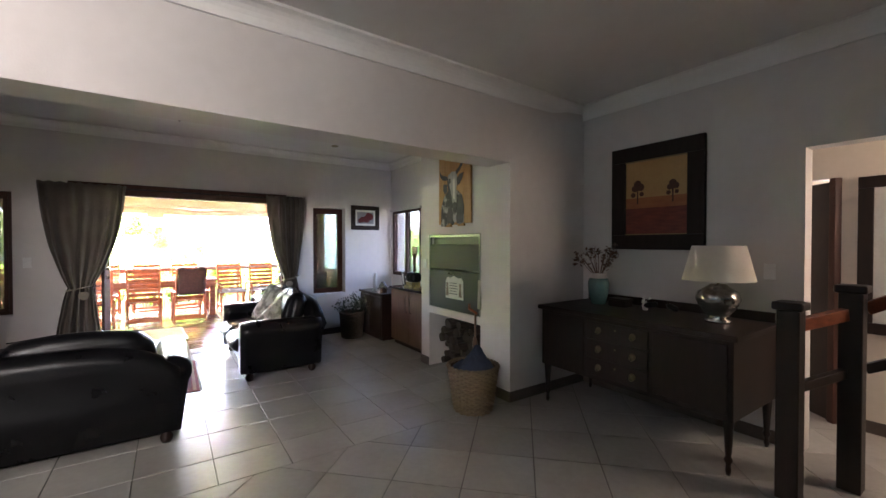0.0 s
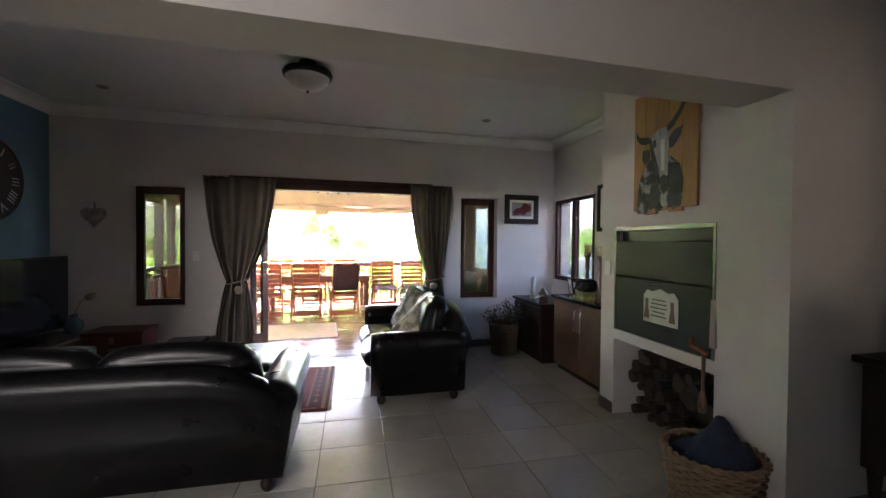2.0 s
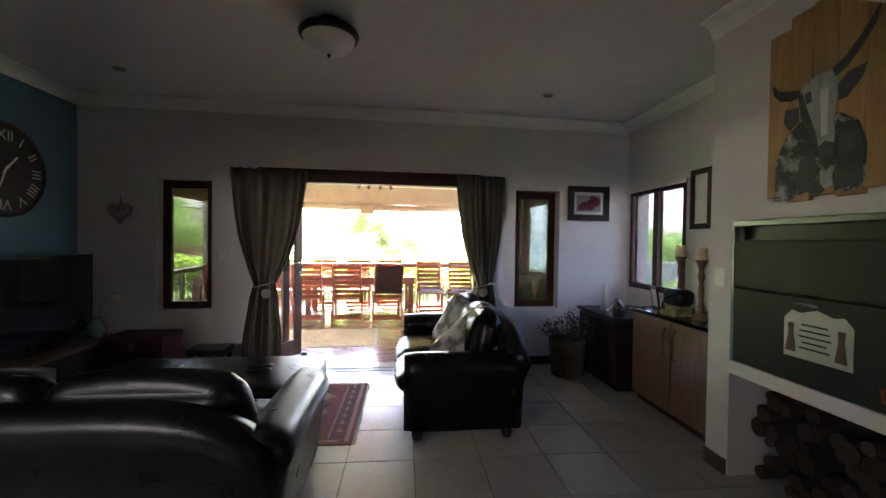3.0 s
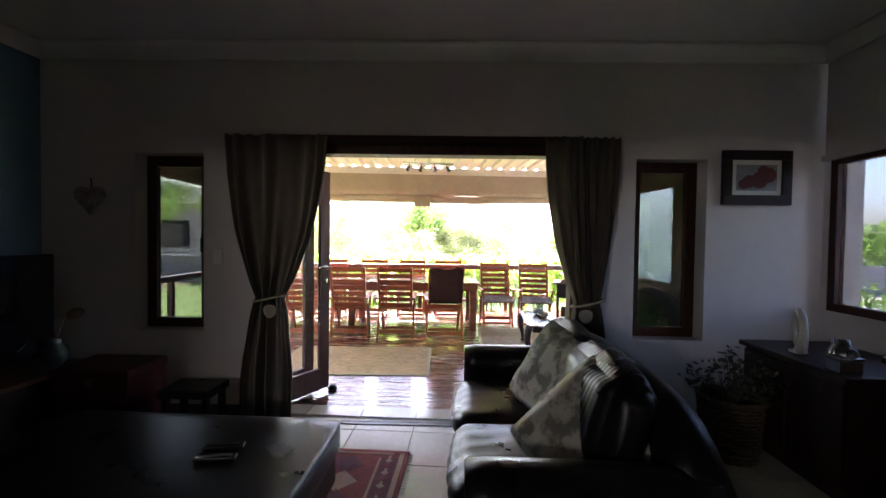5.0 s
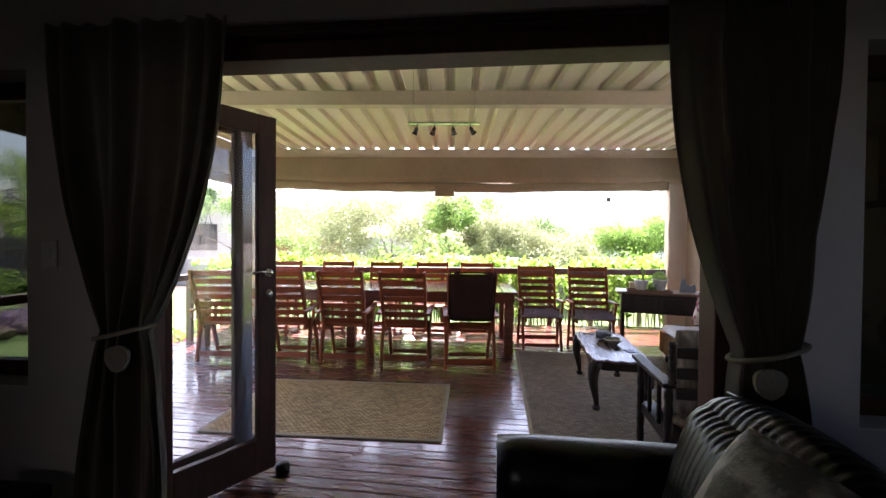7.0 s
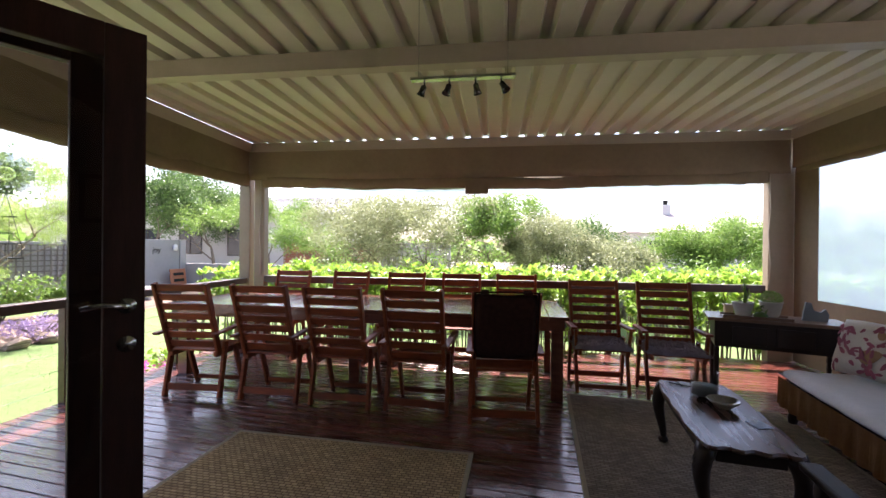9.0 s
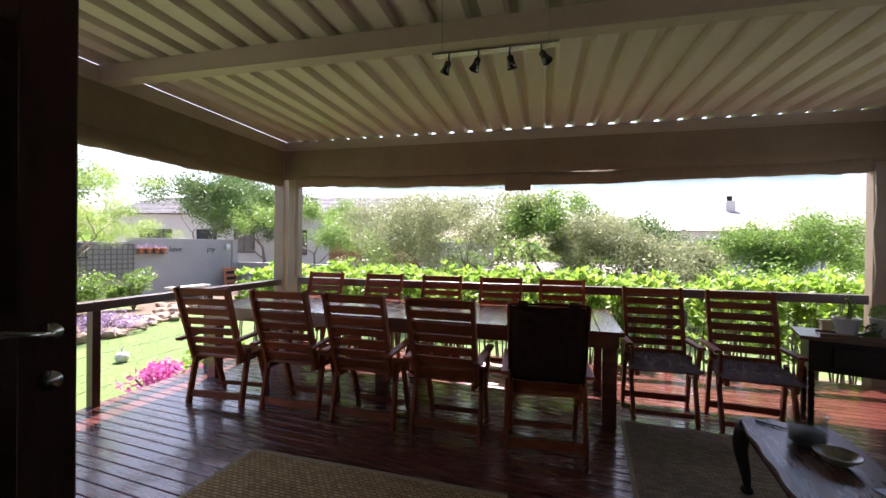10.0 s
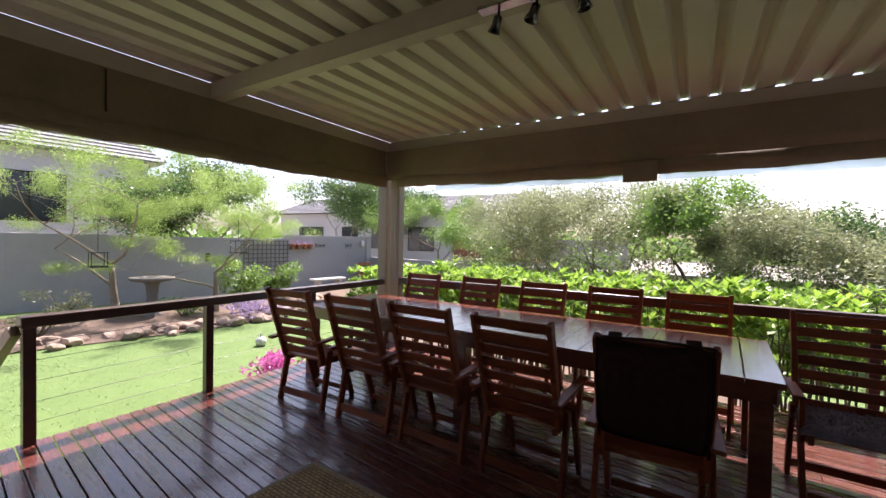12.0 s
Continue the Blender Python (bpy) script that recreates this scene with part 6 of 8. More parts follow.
framed("framed_picture", pose(5.196, 6.58, 1.90, 0, 0, -90), 0.27, 0.56, 0.05, DARKW, "narrow dark-framed picture beside the side window", 0.02)

heart = thing("heart_ornament", NORTH @ pose(-0.545, 7.84, 1.70) @ Matrix.Diagonal((0.95, 1, 1.25, 1)), "pale distressed wooden heart hanging on a string", "ornament")
bm = bmesh.new()
ol = [(0.125 * math.sin(q) ** 3, 0.03 + 0.10 * (0.8125 * math.cos(q) - 0.3125 * math.cos(2 * q) - 0.125 * math.cos(3 * q) - 0.0625 * math.cos(4 * q))) for q in [2 * math.pi * k / 40 for k in range(40)]]
extrude_profile(bm, ol, -0.03, 0.0)
part("heart", bm, material("distressed_white", (0.46, 0.42, 0.38), (0.13, 0.10, 0.08), 22, 0.8, bump=0.4), heart)
bm = bmesh.new()
tube(bm, [(0, -0.012, 0.075), (0.012, -0.01, 0.12), (0, -0.006, 0.16)], 0.006, 6)
part("string", bm, TWIG, heart, smooth=True)

clock = thing("wall_clock", pose(-0.955, 6.86, 2.03, 0, 0, 90) @ Matrix.Scale(0.94, 4), "large round dark clock with pale Roman numerals on the blue wall", "clock")
bm = bmesh.new()
lathe(bm, [(0.001, 0.0), (0.42, 0.0), (0.43, 0.015), (0.41, 0.034), (0.39, 0.022), (0.001, 0.02)], 56, close=False)
bmesh.ops.transform(bm, matrix=pose(0, 0, 0, 90, 0, 0), verts=bm.verts)
part("dial", bm, material("dark_brown_dial", (0.030, 0.022, 0.018), None, 6, 0.5), clock, smooth=False)
for k, txt in enumerate(("XII", "I", "II", "III", "IIII", "V", "VI", "VII", "VIII", "IX", "X", "XI")):
    cu = bpy.data.curves.new("numeral", "FONT")
    cu.body, cu.size, cu.align_x, cu.align_y, cu.extrude = txt, 0.135, "CENTER", "CENTER", 0.001
    a = math.radians(30 * k)
    ob = new("numeral_text", cu)
    me = bpy.data.meshes.new_from_object(ob.evaluated_get(bpy.context.evaluated_depsgraph_get()))
    bpy.data.objects.remove(ob)
    me.materials.append(PALECER)
    ob = new("numeral", me)
    ob.parent = clock
    ob.matrix_basis = Matrix.Translation((0.31 * math.sin(a), -0.024, 0.31 * math.cos(a))) @ pose(0, 0, 0, 90, 0, 0) @ Matrix.Rotation(-a, 4, "Z")
for a, ln in ((40, 0.17), (200, 0.24)):
    bm = bmesh.new()
    box(bm, -0.008, 0.008, -0.03, -0.026, -0.04, ln, 0, Matrix.Rotation(radians(a), 4, "Y"))
    part("clock_pointer", bm, PALECER, clock)

dome = thing("ceiling_lamp", pose(1.92, 5.88, 2.868), "round ceiling lamp with frosted bowl in a dark rim", "lamp")
bm = bmesh.new()
lathe(bm, [(0.07, 0.081), (0.07, 0.01), (0.19, 0.0), (0.20, -0.02), (0.19, -0.045), (0.175, -0.05), (0.17, -0.03), (0.001, -0.02)], 36, close=False)
part("rim", bm, BLACK, dome, smooth=True)
bm = bmesh.new()
lathe(bm, [(0.174, -0.046), (0.165, -0.075), (0.13, -0.115), (0.07, -0.142), (0.001, -0.15)], 36, close=False)
part("bowl", bm, material("frosted_glass", (0.72, 0.70, 0.66), (0.62, 0.6, 0.56), 5, 0.3), dome, "frosted white glass bowl", smooth=True)
bm = bmesh.new()
lathe(bm, [(0.008, -0.15), (0.012, -0.158), (0.006, -0.172)], 10)
part("finial", bm, BLACK, dome, smooth=True)
for x, y in ((-0.07, 6.91), (3.86, 7.03)):
    bm = bmesh.new()
    lathe(bm, [(0.05, 0.0), (0.052, -0.006), (0.04, -0.010), (0.034, -0.004), (0.001, -0.003)], 24, close=False)
    solid("downlight", bm, BRASS, "small recessed downlight in the ceiling", "lamp", pose(x, y, 2.949), "downlights", smooth=True)
for m in (NORTH @ pose(0.475, 7.848, 1.29), pose(5.598, 2.33, 1.30, 0, 0, -90)):
    sw = thing("light_switch", m, "white light switch plate on the wall", "switch", "switches")
    part("plate", boxes((-0.038, 0.038, -0.009, 0, -0.06, 0.06), bevel=0.003), WHITEP, sw)
    part("rocker", boxes((-0.012, 0.012, -0.013, -0.0095, -0.02, 0.02), bevel=0.001), WHITEP, sw)

# ---- television corner ----
stand = thing("tv_stand", pose(-0.94, 5.96, 0), "low dark wooden television stand against the blue wall", "cabinet")
part("body", boxes((0, 0.45, 0, 1.62, 0.05, 0.43), bevel=0.005), DARKW, stand)
part("top", boxes((-0.0, 0.48, -0.02, 1.65, 0.431, 0.465), bevel=0.004), MIDW, stand)
part("plinth", boxes((0.03, 0.42, 0.03, 1.59, 0, 0.049)), DARKW, stand)
tv = thing("television", pose(-0.74, 6.86, 0.466), "large black flat television on the stand", "television")
part("bezel", boxes((-0.03, 0.03, -0.66, 0.66, 0.06, 0.83), bevel=0.006), BLACK, tv)
part("screen", boxes((0.0305, 0.034, -0.64, 0.64, 0.08, 0.81)), SCREEN, tv)
part("foot", boxes((-0.1, 0.1, -0.2, 0.2, 0, 0.012), (-0.02, 0.02, -0.04, 0.04, 0.012, 0.06), bevel=0.003), BLACK, tv)
bm = bmesh.new()
lathe(bm, [(0.05, 0), (0.055, 0.005), (0.085, 0.06), (0.08, 0.12), (0.04, 0.16), (0.035, 0.19), (0.04, 0.20), (0.035, 0.20), (0.03, 0.16), (0.001, 0.02)], 24, close=False)
solid("glass_vase", bm, material("blue_glass_vase", (0.16, 0.22, 0.24), (0.12, 0.17, 0.19), 5, 0.08, trans=0.4), "round blue glass vase on the television stand", "vase", pose(-0.62, 7.44, 0.466), smooth=True)
bm = bmesh.new()
tube(bm, [(0, 0, 0.05), (0.01, 0, 0.2), (0.06, 0.0, 0.33), (0.10, 0, 0.38)], 0.004, 6)
lathe(bm, [(0.001, 0), (0.03, 0.02), (0.042, 0.06), (0.03, 0.11), (0.001, 0.13)], 12, (0, 0, 0), close=False)
bmesh.ops.transform(bm, matrix=pose(0.10, 0, 0.37, 0, 70, 0), verts=list(bm.verts)[-60:])
solid("dried_flower", bm, material("dried_petal", (0.26, 0.19, 0.12), (0.16, 0.11, 0.07), 14, 0.8), "single dried protea flower in the blue vase", "flower", pose(-0.62, 7.44, 0.466), smooth=True)
chest = thing("red_chest", pose(-0.44, 7.24, 0, 0, 0, 2), "low dark red chest beside the television", "chest")
part("body", boxes((0, 0.54, 0, 0.38, 0, 0.44), bevel=0.008), REDLAC, chest)
part("lid", boxes((-0.01, 0.55, -0.01, 0.39, 0.441, 0.50), bevel=0.008), REDLAC, chest)
part("clasp", boxes((0.25, 0.29, -0.022, -0.001, 0.38, 0.44), bevel=0.002), BRASS, chest, "small brass clasp")
st = thing("foot_stool", pose(0.44, 7.42, 0, 0, 0, 2), "small dark stool under the narrow window", "stool")
part("seat", boxes((-0.15, 0.22, -0.14, 0.14, 0.30, 0.36), bevel=0.01), LEATHER, st)
for x in (-0.11, 0.18):
    for y in (-0.1, 0.1):
        part("leg", boxes((x - 0.02, x + 0.02, y - 0.02, y + 0.02, 0, 0.299), bevel=0.003), DARKW, st)

# ---- sideboard in the hall ----
SB = pose(4.80, 2.27, 0)
sb = thing("sideboard", SB, "dark mahogany sideboard with brass drawer pulls and turned legs", "sideboard")
part("carcass", boxes((0.0, 0.74, 0.0, 1.60, 0.36, 0.885), bevel=0.005), DARKW, sb)
part("top", boxes((-0.03, 0.75, -0.03, 1.63, 0.886, 0.925), bevel=0.007), DARKW, sb)
part("gallery", boxes((0.71, 0.73, 0.0, 1.60, 0.926, 1.0), bevel=0.004), DARKW, sb)
for y0, y1 in ((0.03, 0.52), (1.12, 1.57)):
    part("door", boxes((-0.014, -0.001, y0, y1, 0.40, 0.86), bevel=0.005), DARKW, sb)
for i in range(3):
    z0 = 0.40 + i * 0.155
    d = part("drawer", boxes((-0.016, -0.001, 0.55, 1.09, z0, z0 + 0.145), bevel=0.004), DARKW, sb)
    for y in (0.67, 0.97):
        bm = bmesh.new()
        rod(bm, (-0.020, y, z0 + 0.08), (-0.016, y, z0 + 0.08), 0.026, seg=16)
        tube(bm, [(-0.02, y - 0.022, z0 + 0.085), (-0.034, y - 0.018, z0 + 0.06), (-0.036, y, z0 + 0.05), (-0.034, y + 0.018, z0 + 0.06), (-0.02, y + 0.022, z0 + 0.085)], 0.004, 6)
        part("drawer_pull", bm, BRASS, d, "round brass drop pull", smooth=True)
    bm = bmesh.new()
    rod(bm, (-0.0185, 0.82, z0 + 0.10), (-0.016, 0.82, z0 + 0.10), 0.008, seg=10)
    part("keyhole", bm, BRASS, d)
for x in (0.04, 0.70):
    for y in (0.04, 1.56):
        bm = bmesh.new()
        lathe(bm, [(0.012, 0), (0.017, 0.03), (0.014, 0.07), (0.026, 0.10), (0.016, 0.125), (0.020, 0.15), (0.028, 0.30), (0.032, 0.36)], 14, (x, y, 0))
        part("leg", bm, DARKW, sb, smooth=True)

vase = thing("ceramic_vase", SB @ pose(0.50, 1.33, 0.926), "teal glazed vase with pale neck on the sideboard", "vase")
bm = bmesh.new()
lathe(bm, [(0.065, 0), (0.07, 0.01), (0.095, 0.12), (0.10, 0.20), (0.085, 0.25)], 28)
part("body", bm, TEAL, vase, smooth=True)
bm = bmesh.new()
lathe(bm, [(0.0852, 0.2505), (0.07, 0.275), (0.068, 0.29), (0.074, 0.30), (0.066, 0.30), (0.05, 0.26), (0.001, 0.255)], 28, close=False)
part("neck", bm, PALECER, vase, "pale grey neck", smooth=True)
bm = bmesh.new()
rng = random.Random(31)
for i in range(16):
    q, e = rng.uniform(0, 6.3), rng.uniform(0.08, 0.22)
    tip = Vector((e * math.cos(q), e * math.sin(q), rng.uniform(0.40, 0.56)))
    tube(bm, [(0.01 * math.cos(q), 0.01 * math.sin(q), 0.24), tip * 0.6 + Vector((0, 0, 0.1)), tip], [0.004, 0.003, 0.002], 5)
    leaf_cloud(bm, [tip, tip - Vector((0, 0, 0.05))], 0.045, 6, 0.022, rng)
solid("dried_branch", bm, leafy("dry_russet_leaf", (0.09, 0.045, 0.03), (0.16, 0.08, 0.05), 0.2), "dry russet branches standing in the teal vase", "branches", SB @ pose(0.50, 1.33, 0.926))
lamp = thing("table_lamp", SB @ pose(0.42, 0.26, 0.926) @ Matrix.Scale(1.14, 4), "table lamp with silver mosaic base and linen shade", "lamp")
bm = bmesh.new()
lathe(bm, [(0.07, 0), (0.075, 0.015), (0.05, 0.03), (0.10, 0.09), (0.128, 0.15), (0.115, 0.20), (0.06, 0.235), (0.045, 0.25), (0.001, 0.252)], 32, close=False)
part("base", bm, SILVER, lamp, "silver mosaic base", smooth=True)
bm = bmesh.new()
rod(bm, (0, 0, 0.25), (0, 0, 0.34), 0.008)
part("stem", bm, BRASS, lamp)
bm = bmesh.new()
lathe(bm, [(0.205, 0.275), (0.15, 0.50), (0.147, 0.50), (0.202, 0.275)], 40, close=False)
part("shade", bm, SHADE, lamp, "tapered linen shade", smooth=True)
for k, y in enumerate((0.60, 0.74)):
    bm = bmesh.new()
    lathe(bm, [(0.03, 0), (0.03, 0.008), (0.005, 0.012), (0.005, 0.06)], 12)
    soft_box(bm, -0.05, 0.05, -0.018, 0.018, 0.05, 0.09, 0.02, 0.005, pose(0, 0, 0, 0, -18 + 30 * k, 40 * k), seg=5)
    solid("bird_ornament", bm, BLACK, "small dark metal ornament on the sideboard", "ornament", SB @ pose(0.40, y, 0.926, 0, 0, 80), "sideboard ornaments", smooth=True)
bm = bmesh.new()
lathe(bm, [(0.02, 0), (0.028, 0.03), (0.02, 0.07), (0.001, 0.075)], 12)
leaf_cloud(bm, [(0, 0, 0.09)], 0.045, 16, 0.02, random.Random(2))
solid("paper_flower", bm, PALECER, "small pale flower ornament on the sideboard", "ornament", SB @ pose(0.5, 0.86, 0.926), smooth=True)
solid("dark_box", boxes((0, 0.12, 0, 0.17, 0, 0.06), (-0.004, 0.124, -0.004, 0.174, 0.061, 0.075), bevel=0.004), DARKW, "small dark wooden box beside the vase", "box", SB @ pose(0.45, 1.02, 0.926))

# ---- stair newels in the hall ----
stair = thing("stair_balustrade", pose(0, 0, 0), "dark timber stair balustrade with capped newel posts", "balustrade")
for x, y, h in ((4.865, 2.005, 1.17), (5.287, 1.822, 1.26)):
    nw = part("newel_post", boxes((x - 0.055, x + 0.055, y - 0.055, y + 0.055, 0, h - 0.05), bevel=0.006), DARKW, stair)
    part("newel_cap", boxes((x - 0.075, x + 0.075, y - 0.075, y + 0.075, h - 0.049, h), bevel=0.012), DARKW, nw)
for (p0, p1, w, h, mt) in (((4.92, 1.98, 1.03), (5.235, 1.845, 1.08), 0.05, 0.075, CHAIRW), ((4.92, 1.98, 0.66), (5.235, 1.845, 0.72), 0.04, 0.06, DARKW),
                           ((5.37, 1.78, 1.11), (5.54, 1.2, 1.45), 0.05, 0.075, CHAIRW), ((5.37, 1.78, 0.74), (5.54, 1.2, 1.05), 0.04, 0.06, DARKW)):
    bm = bmesh.new()
    beam_between(bm, p0, p1, w, h, 0.006)
    part("stair_rail", bm, mt, stair)
dr = thing("door_2", pose(6.47, 2.17, 0, 0, 0, 52), "dark wooden passage door standing ajar", "door", kind="structure")
part("door_leaf", boxes((0, 0.74, -0.02, 0.02, 0.01, 2.03), bevel=0.004), DARKW, dr)
bm = bmesh.new()
tube(bm, [(0.69, -0.02, 1.02), (0.69, -0.06, 1.02), (0.58, -0.065, 1.02)], 0.009, 8)
part("door_handle", bm, CHROME, dr, smooth=True)
part("door_frame", boxes((-0.06, 0.0, -0.04, 0.03, 0, 2.06), bevel=0.004), FRAMEW, dr)

# ---- garden ----
bm = bmesh.new()
n = 60
pts = []
for i in range(n + 1):
    for j in range(n + 1):
        x, y = -300 + 600 * i / n, -300 + 600 * j / n
        pts.append(bm.verts.new((x, y, GRASS - 0.03)))
for i in range(n):
    for j in range(n):
        a = i * (n + 1) + j
        bm.faces.new((pts[a], pts[a + n + 1], pts[a + n + 2], pts[a + 1]))
solid("ground", bm, PAVING, "pale open ground and paving reaching to the horizon", "ground", kind="structure")
solid("lawn", boxes((-12.4, -1.3, 5.0, 24.0, GRASS - 0.2, GRASS - 0.022), (-1.3, 14.0, 13.0, 24.0, GRASS - 0.2, GRASS - 0.022)), LAWN, "bright green mown garden lawn", "lawn", kind="structure")
rng = random.Random(40)
verts, faces = [], []
for _ in range(42000):
    x, y = -2.0 - 10.0 * rng.random() ** 0.8, 7.5 + 15.5 * rng.random()
    if x > -1.55 - 0.11 * (y - 8.6) - 0.15 or x < -11.0 + 1.2 * math.sin(y * 0.5):
        continue
    h, w = rng.uniform(0.010, 0.024), rng.uniform(0.004, 0.009)
    a = rng.uniform(0, 6.3)
    dx, dy = w * math.cos(a), w * math.sin(a)
    lx, ly = rng.gauss(0, 0.02), rng.gauss(0, 0.02)
    k = len(verts)
    z = GRASS - 0.024
    verts += [(x - dx, y - dy, z), (x + dx, y + dy, z), (x + lx, y + ly, z + h)]
    faces.append((k, k + 1, k + 2))
me = bpy.data.meshes.new("grass")
me.from_pydata(verts, [], faces)
me.materials.append(leafy("grass_blade", (0.11, 0.175, 0.04), (0.17, 0.25, 0.065), 0.3))
tagged(new("grass", me), "short bright green mown lawn grass", "grass", kind="stuff")

# boundary wall
gw = thing("garden_wall", pose(-12.3, 0, 0, 0, 0, 1.5), "grey plastered boundary wall with stepped coping", "wall", kind="structure")
part("wall_panel", boxes((-0.22, 0, -6, 11.6, GRASS - 0.1, 1.50), bevel=0.01), PLASTER, gw)
part("wall_panel", boxes((-0.24, 0.02, 2.0, 9.4, 1.501, 1.72), bevel=0.01), PLASTER, gw)
part("wall_panel", boxes((-0.22, 0, 11.6, 17.3, GRASS - 0.1, 1.46), bevel=0.01), PLASTER, gw)
part("wall_panel", boxes((-0.22, 0, 17.3, 21.7, GRASS - 0.1, 1.62), bevel=0.01), PLASTER, gw)
part("wall_pier", boxes((-0.26, 0.05, 21.7, 22.0, GRASS - 0.1, 1.64), bevel=0.01), PLASTER, gw)
for y in (9.5, 13.2):
    part("wall_joint", boxes((0.001, 0.006, y, y + 0.02, GRASS, 1.45)), PLASTER, gw)
gw2 = thing("garden_wall", pose(-12.9, 22.0, 0, 0, 0, 0), "low grey plastered boundary wall behind the hedge", "wall", kind="structure")
part("wall_panel", boxes((0.0, 40, 0, 0.22, GRASS - 0.1, 0.60), bevel=0.01), PLASTER, gw2)


def wall_word(txt, y, z):
    """A dark wire word fixed to the garden wall."""
    cu = bpy.data.curves.new("word", "FONT")
    cu.body, cu.size, cu.align_x, cu.extrude, cu.offset = txt, 0.32, "CENTER", 0.006, -0.004
    ob = new("word_text", cu)
    me = bpy.data.meshes.new_from_object(ob.evaluated_get(bpy.context.evaluated_depsgraph_get()))
    bpy.data.objects.remove(ob)
    me.materials.append(BLACK)
    ob = new("wire_word", me)
    ob.matrix_basis = pose(-12.3, 0, 0, 0, 0, 1.5) @ pose(0.012, y, z, 90, 0, 90)
    tagged(ob, "dark wire word fixed on the grey garden wall", "wall sign", "wire words")


wall_word("love", 19.0, 1.10)
wall_word("joy", 20.6, 1.10)
WL = pose(-12.3, 0, 0, 0, 0, 1.5)
sh = thing("pot_shelf", WL @ pose(0.02, 18.0, 1.05), "row of terracotta pots on a small wall shelf", "shelf")
part("shelf", boxes((0, 0.2, -0.55, 0.55, -0.02, 0.0), bevel=0.004), MIDW, sh)
for k in range(4):
    bm = bmesh.new()
    lathe(bm, [(0.07, 0), (0.10, 0.15), (0.115, 0.15), (0.115, 0.19), (0.09, 0.19), (0.08, 0.14), (0.001, 0.14)], 14, (0.11, -0.42 + k * 0.28, 0.001), close=False)
    pt = part("terracotta_pot", bm, TERRA, sh, smooth=True)
    bm = bmesh.new()
    leaf_cloud(bm, [(0.11, -0.42 + k * 0.28, 0.24)], 0.07, 26, 0.06, random.Random(50 + k))
    tagged(part("flower_tuft", bm, LILAC, sh), kind="stuff")
tre = thing("trellis", WL @ pose(0.03, 16.5, 0.15), "weathered timber lattice trellis on the garden wall", "trellis")
for k in range(11):
    part("upright_lath", boxes((0, 0.015, -0.9 + k * 0.18 - 0.02, -0.9 + k * 0.18 + 0.02, 0, 1.25), bevel=0.002), STONE, tre)
for k in range(8):
    part("cross_lath", boxes((0.016, 0.03, -0.95, 0.95, 0.03 + k * 0.165, 0.07 + k * 0.165), bevel=0.002), STONE, tre)
for y, z, lab in ((21.4, 1.15, "small white lamp on the garden wall"),):
    bm = bmesh.new()
    lathe(bm, [(0.05, 0), (0.09, 0.03), (0.09, 0.22), (0.04, 0.28)], 12)
    solid("wall_lamp", bm, WHITEP, lab, "lamp", WL @ pose(0.1, y, z), smooth=True)
urn = thing("garden_plaque", WL @ pose(0.45, 21.3, GRASS - 0.03, 0, -8, 0), "rust-red carved panel leaning by the wall", "plaque")
part("panel", boxes((-0.03, 0.03, -0.38, 0.38, 0, 0.98), bevel=0.02), TERRA, urn)
for k in range(3):
    part("carving", boxes((0.031, 0.045, -0.25, 0.25, 0.18 + k * 0.26, 0.30 + k * 0.26), bevel=0.004), STEELD, urn)
bench = thing("stone_bench", pose(-11.2, 18.3, GRASS - 0.03, 0, 0, 2), "pale stone bench by the wall", "bench")
part("seat", boxes((-0.22, 0.22, -0.75, 0.75, 0.40, 0.48), bevel=0.02), PALECER, bench)
for y in (-0.5, 0.5):
    part("support", boxes((-0.17, 0.17, y - 0.06, y + 0.06, 0, 0.399), bevel=0.01), PALECER, bench)

# planting bed with rocks
bm = bmesh.new()
ring = []
for k in range(40):
    q = 2 * math.pi * k / 40
    ring.append(bm.verts.new((-9.4 + 2.3 * math.cos(q) * (1 + 0.1 * math.sin(3 * q)), 10.9 + 5.6 * math.sin(q), GRASS + 0.0)))
mid = bm.verts.new((-9.8, 10.9, GRASS + 0.12))
for k in range(40):
    bm.faces.new((ring[k], ring[(k + 1) % 40], mid))
solid("garden_bed", bm, EARTH, "brown soil planting bed along the wall", "flower bed", kind="structure", smooth=True)
solid("gravel_strip", boxes((-12.2, -9.2, 16.2, 24.3, GRASS - 0.05, GRASS - 0.012)), EARTH, "bare soil strip under the wall shrubs", "flower bed", kind="structure")
rng = random.Random(60)
stone_mesh = []
for k in range(6):
    bm = bmesh.new()
    bmesh.ops.create_icosphere(bm, subdivisions=2, radius=1)
    for v in bm.verts:
        v.co *= 1 + 0.35 * noise.noise(v.co * 1.6 + Vector((k * 9, 0, 0)))
        v.co.z *= 0.62
    stone_mesh.append(mesh_of("rock", bm, ROCK, False))
for i in range(130):
    q = radians(-75 + 165 * i / 129)
    x, y = -9.4 + 2.35 * math.cos(q) * (1 + 0.1 * math.sin(3 * q)) + rng.uniform(-0.65, 0.12), 10.9 + 5.7 * math.sin(q) + rng.uniform(-0.3, 0.3)
    ob = new("bed_rock", rng.choice(stone_mesh))
    s = rng.uniform(0.06, 0.2)
    ob.matrix_basis = pose(x, y, GRASS + s * 0.3, rng.uniform(-25, 25), rng.uniform(-20, 20), rng.uniform(0, 360)) @ Matrix.Diagonal((s * rng.uniform(0.9, 1.5), s, s, 1))
    tagged(ob, "rough brown sandstone rock edging the bed", "rock", "bed edging rocks")


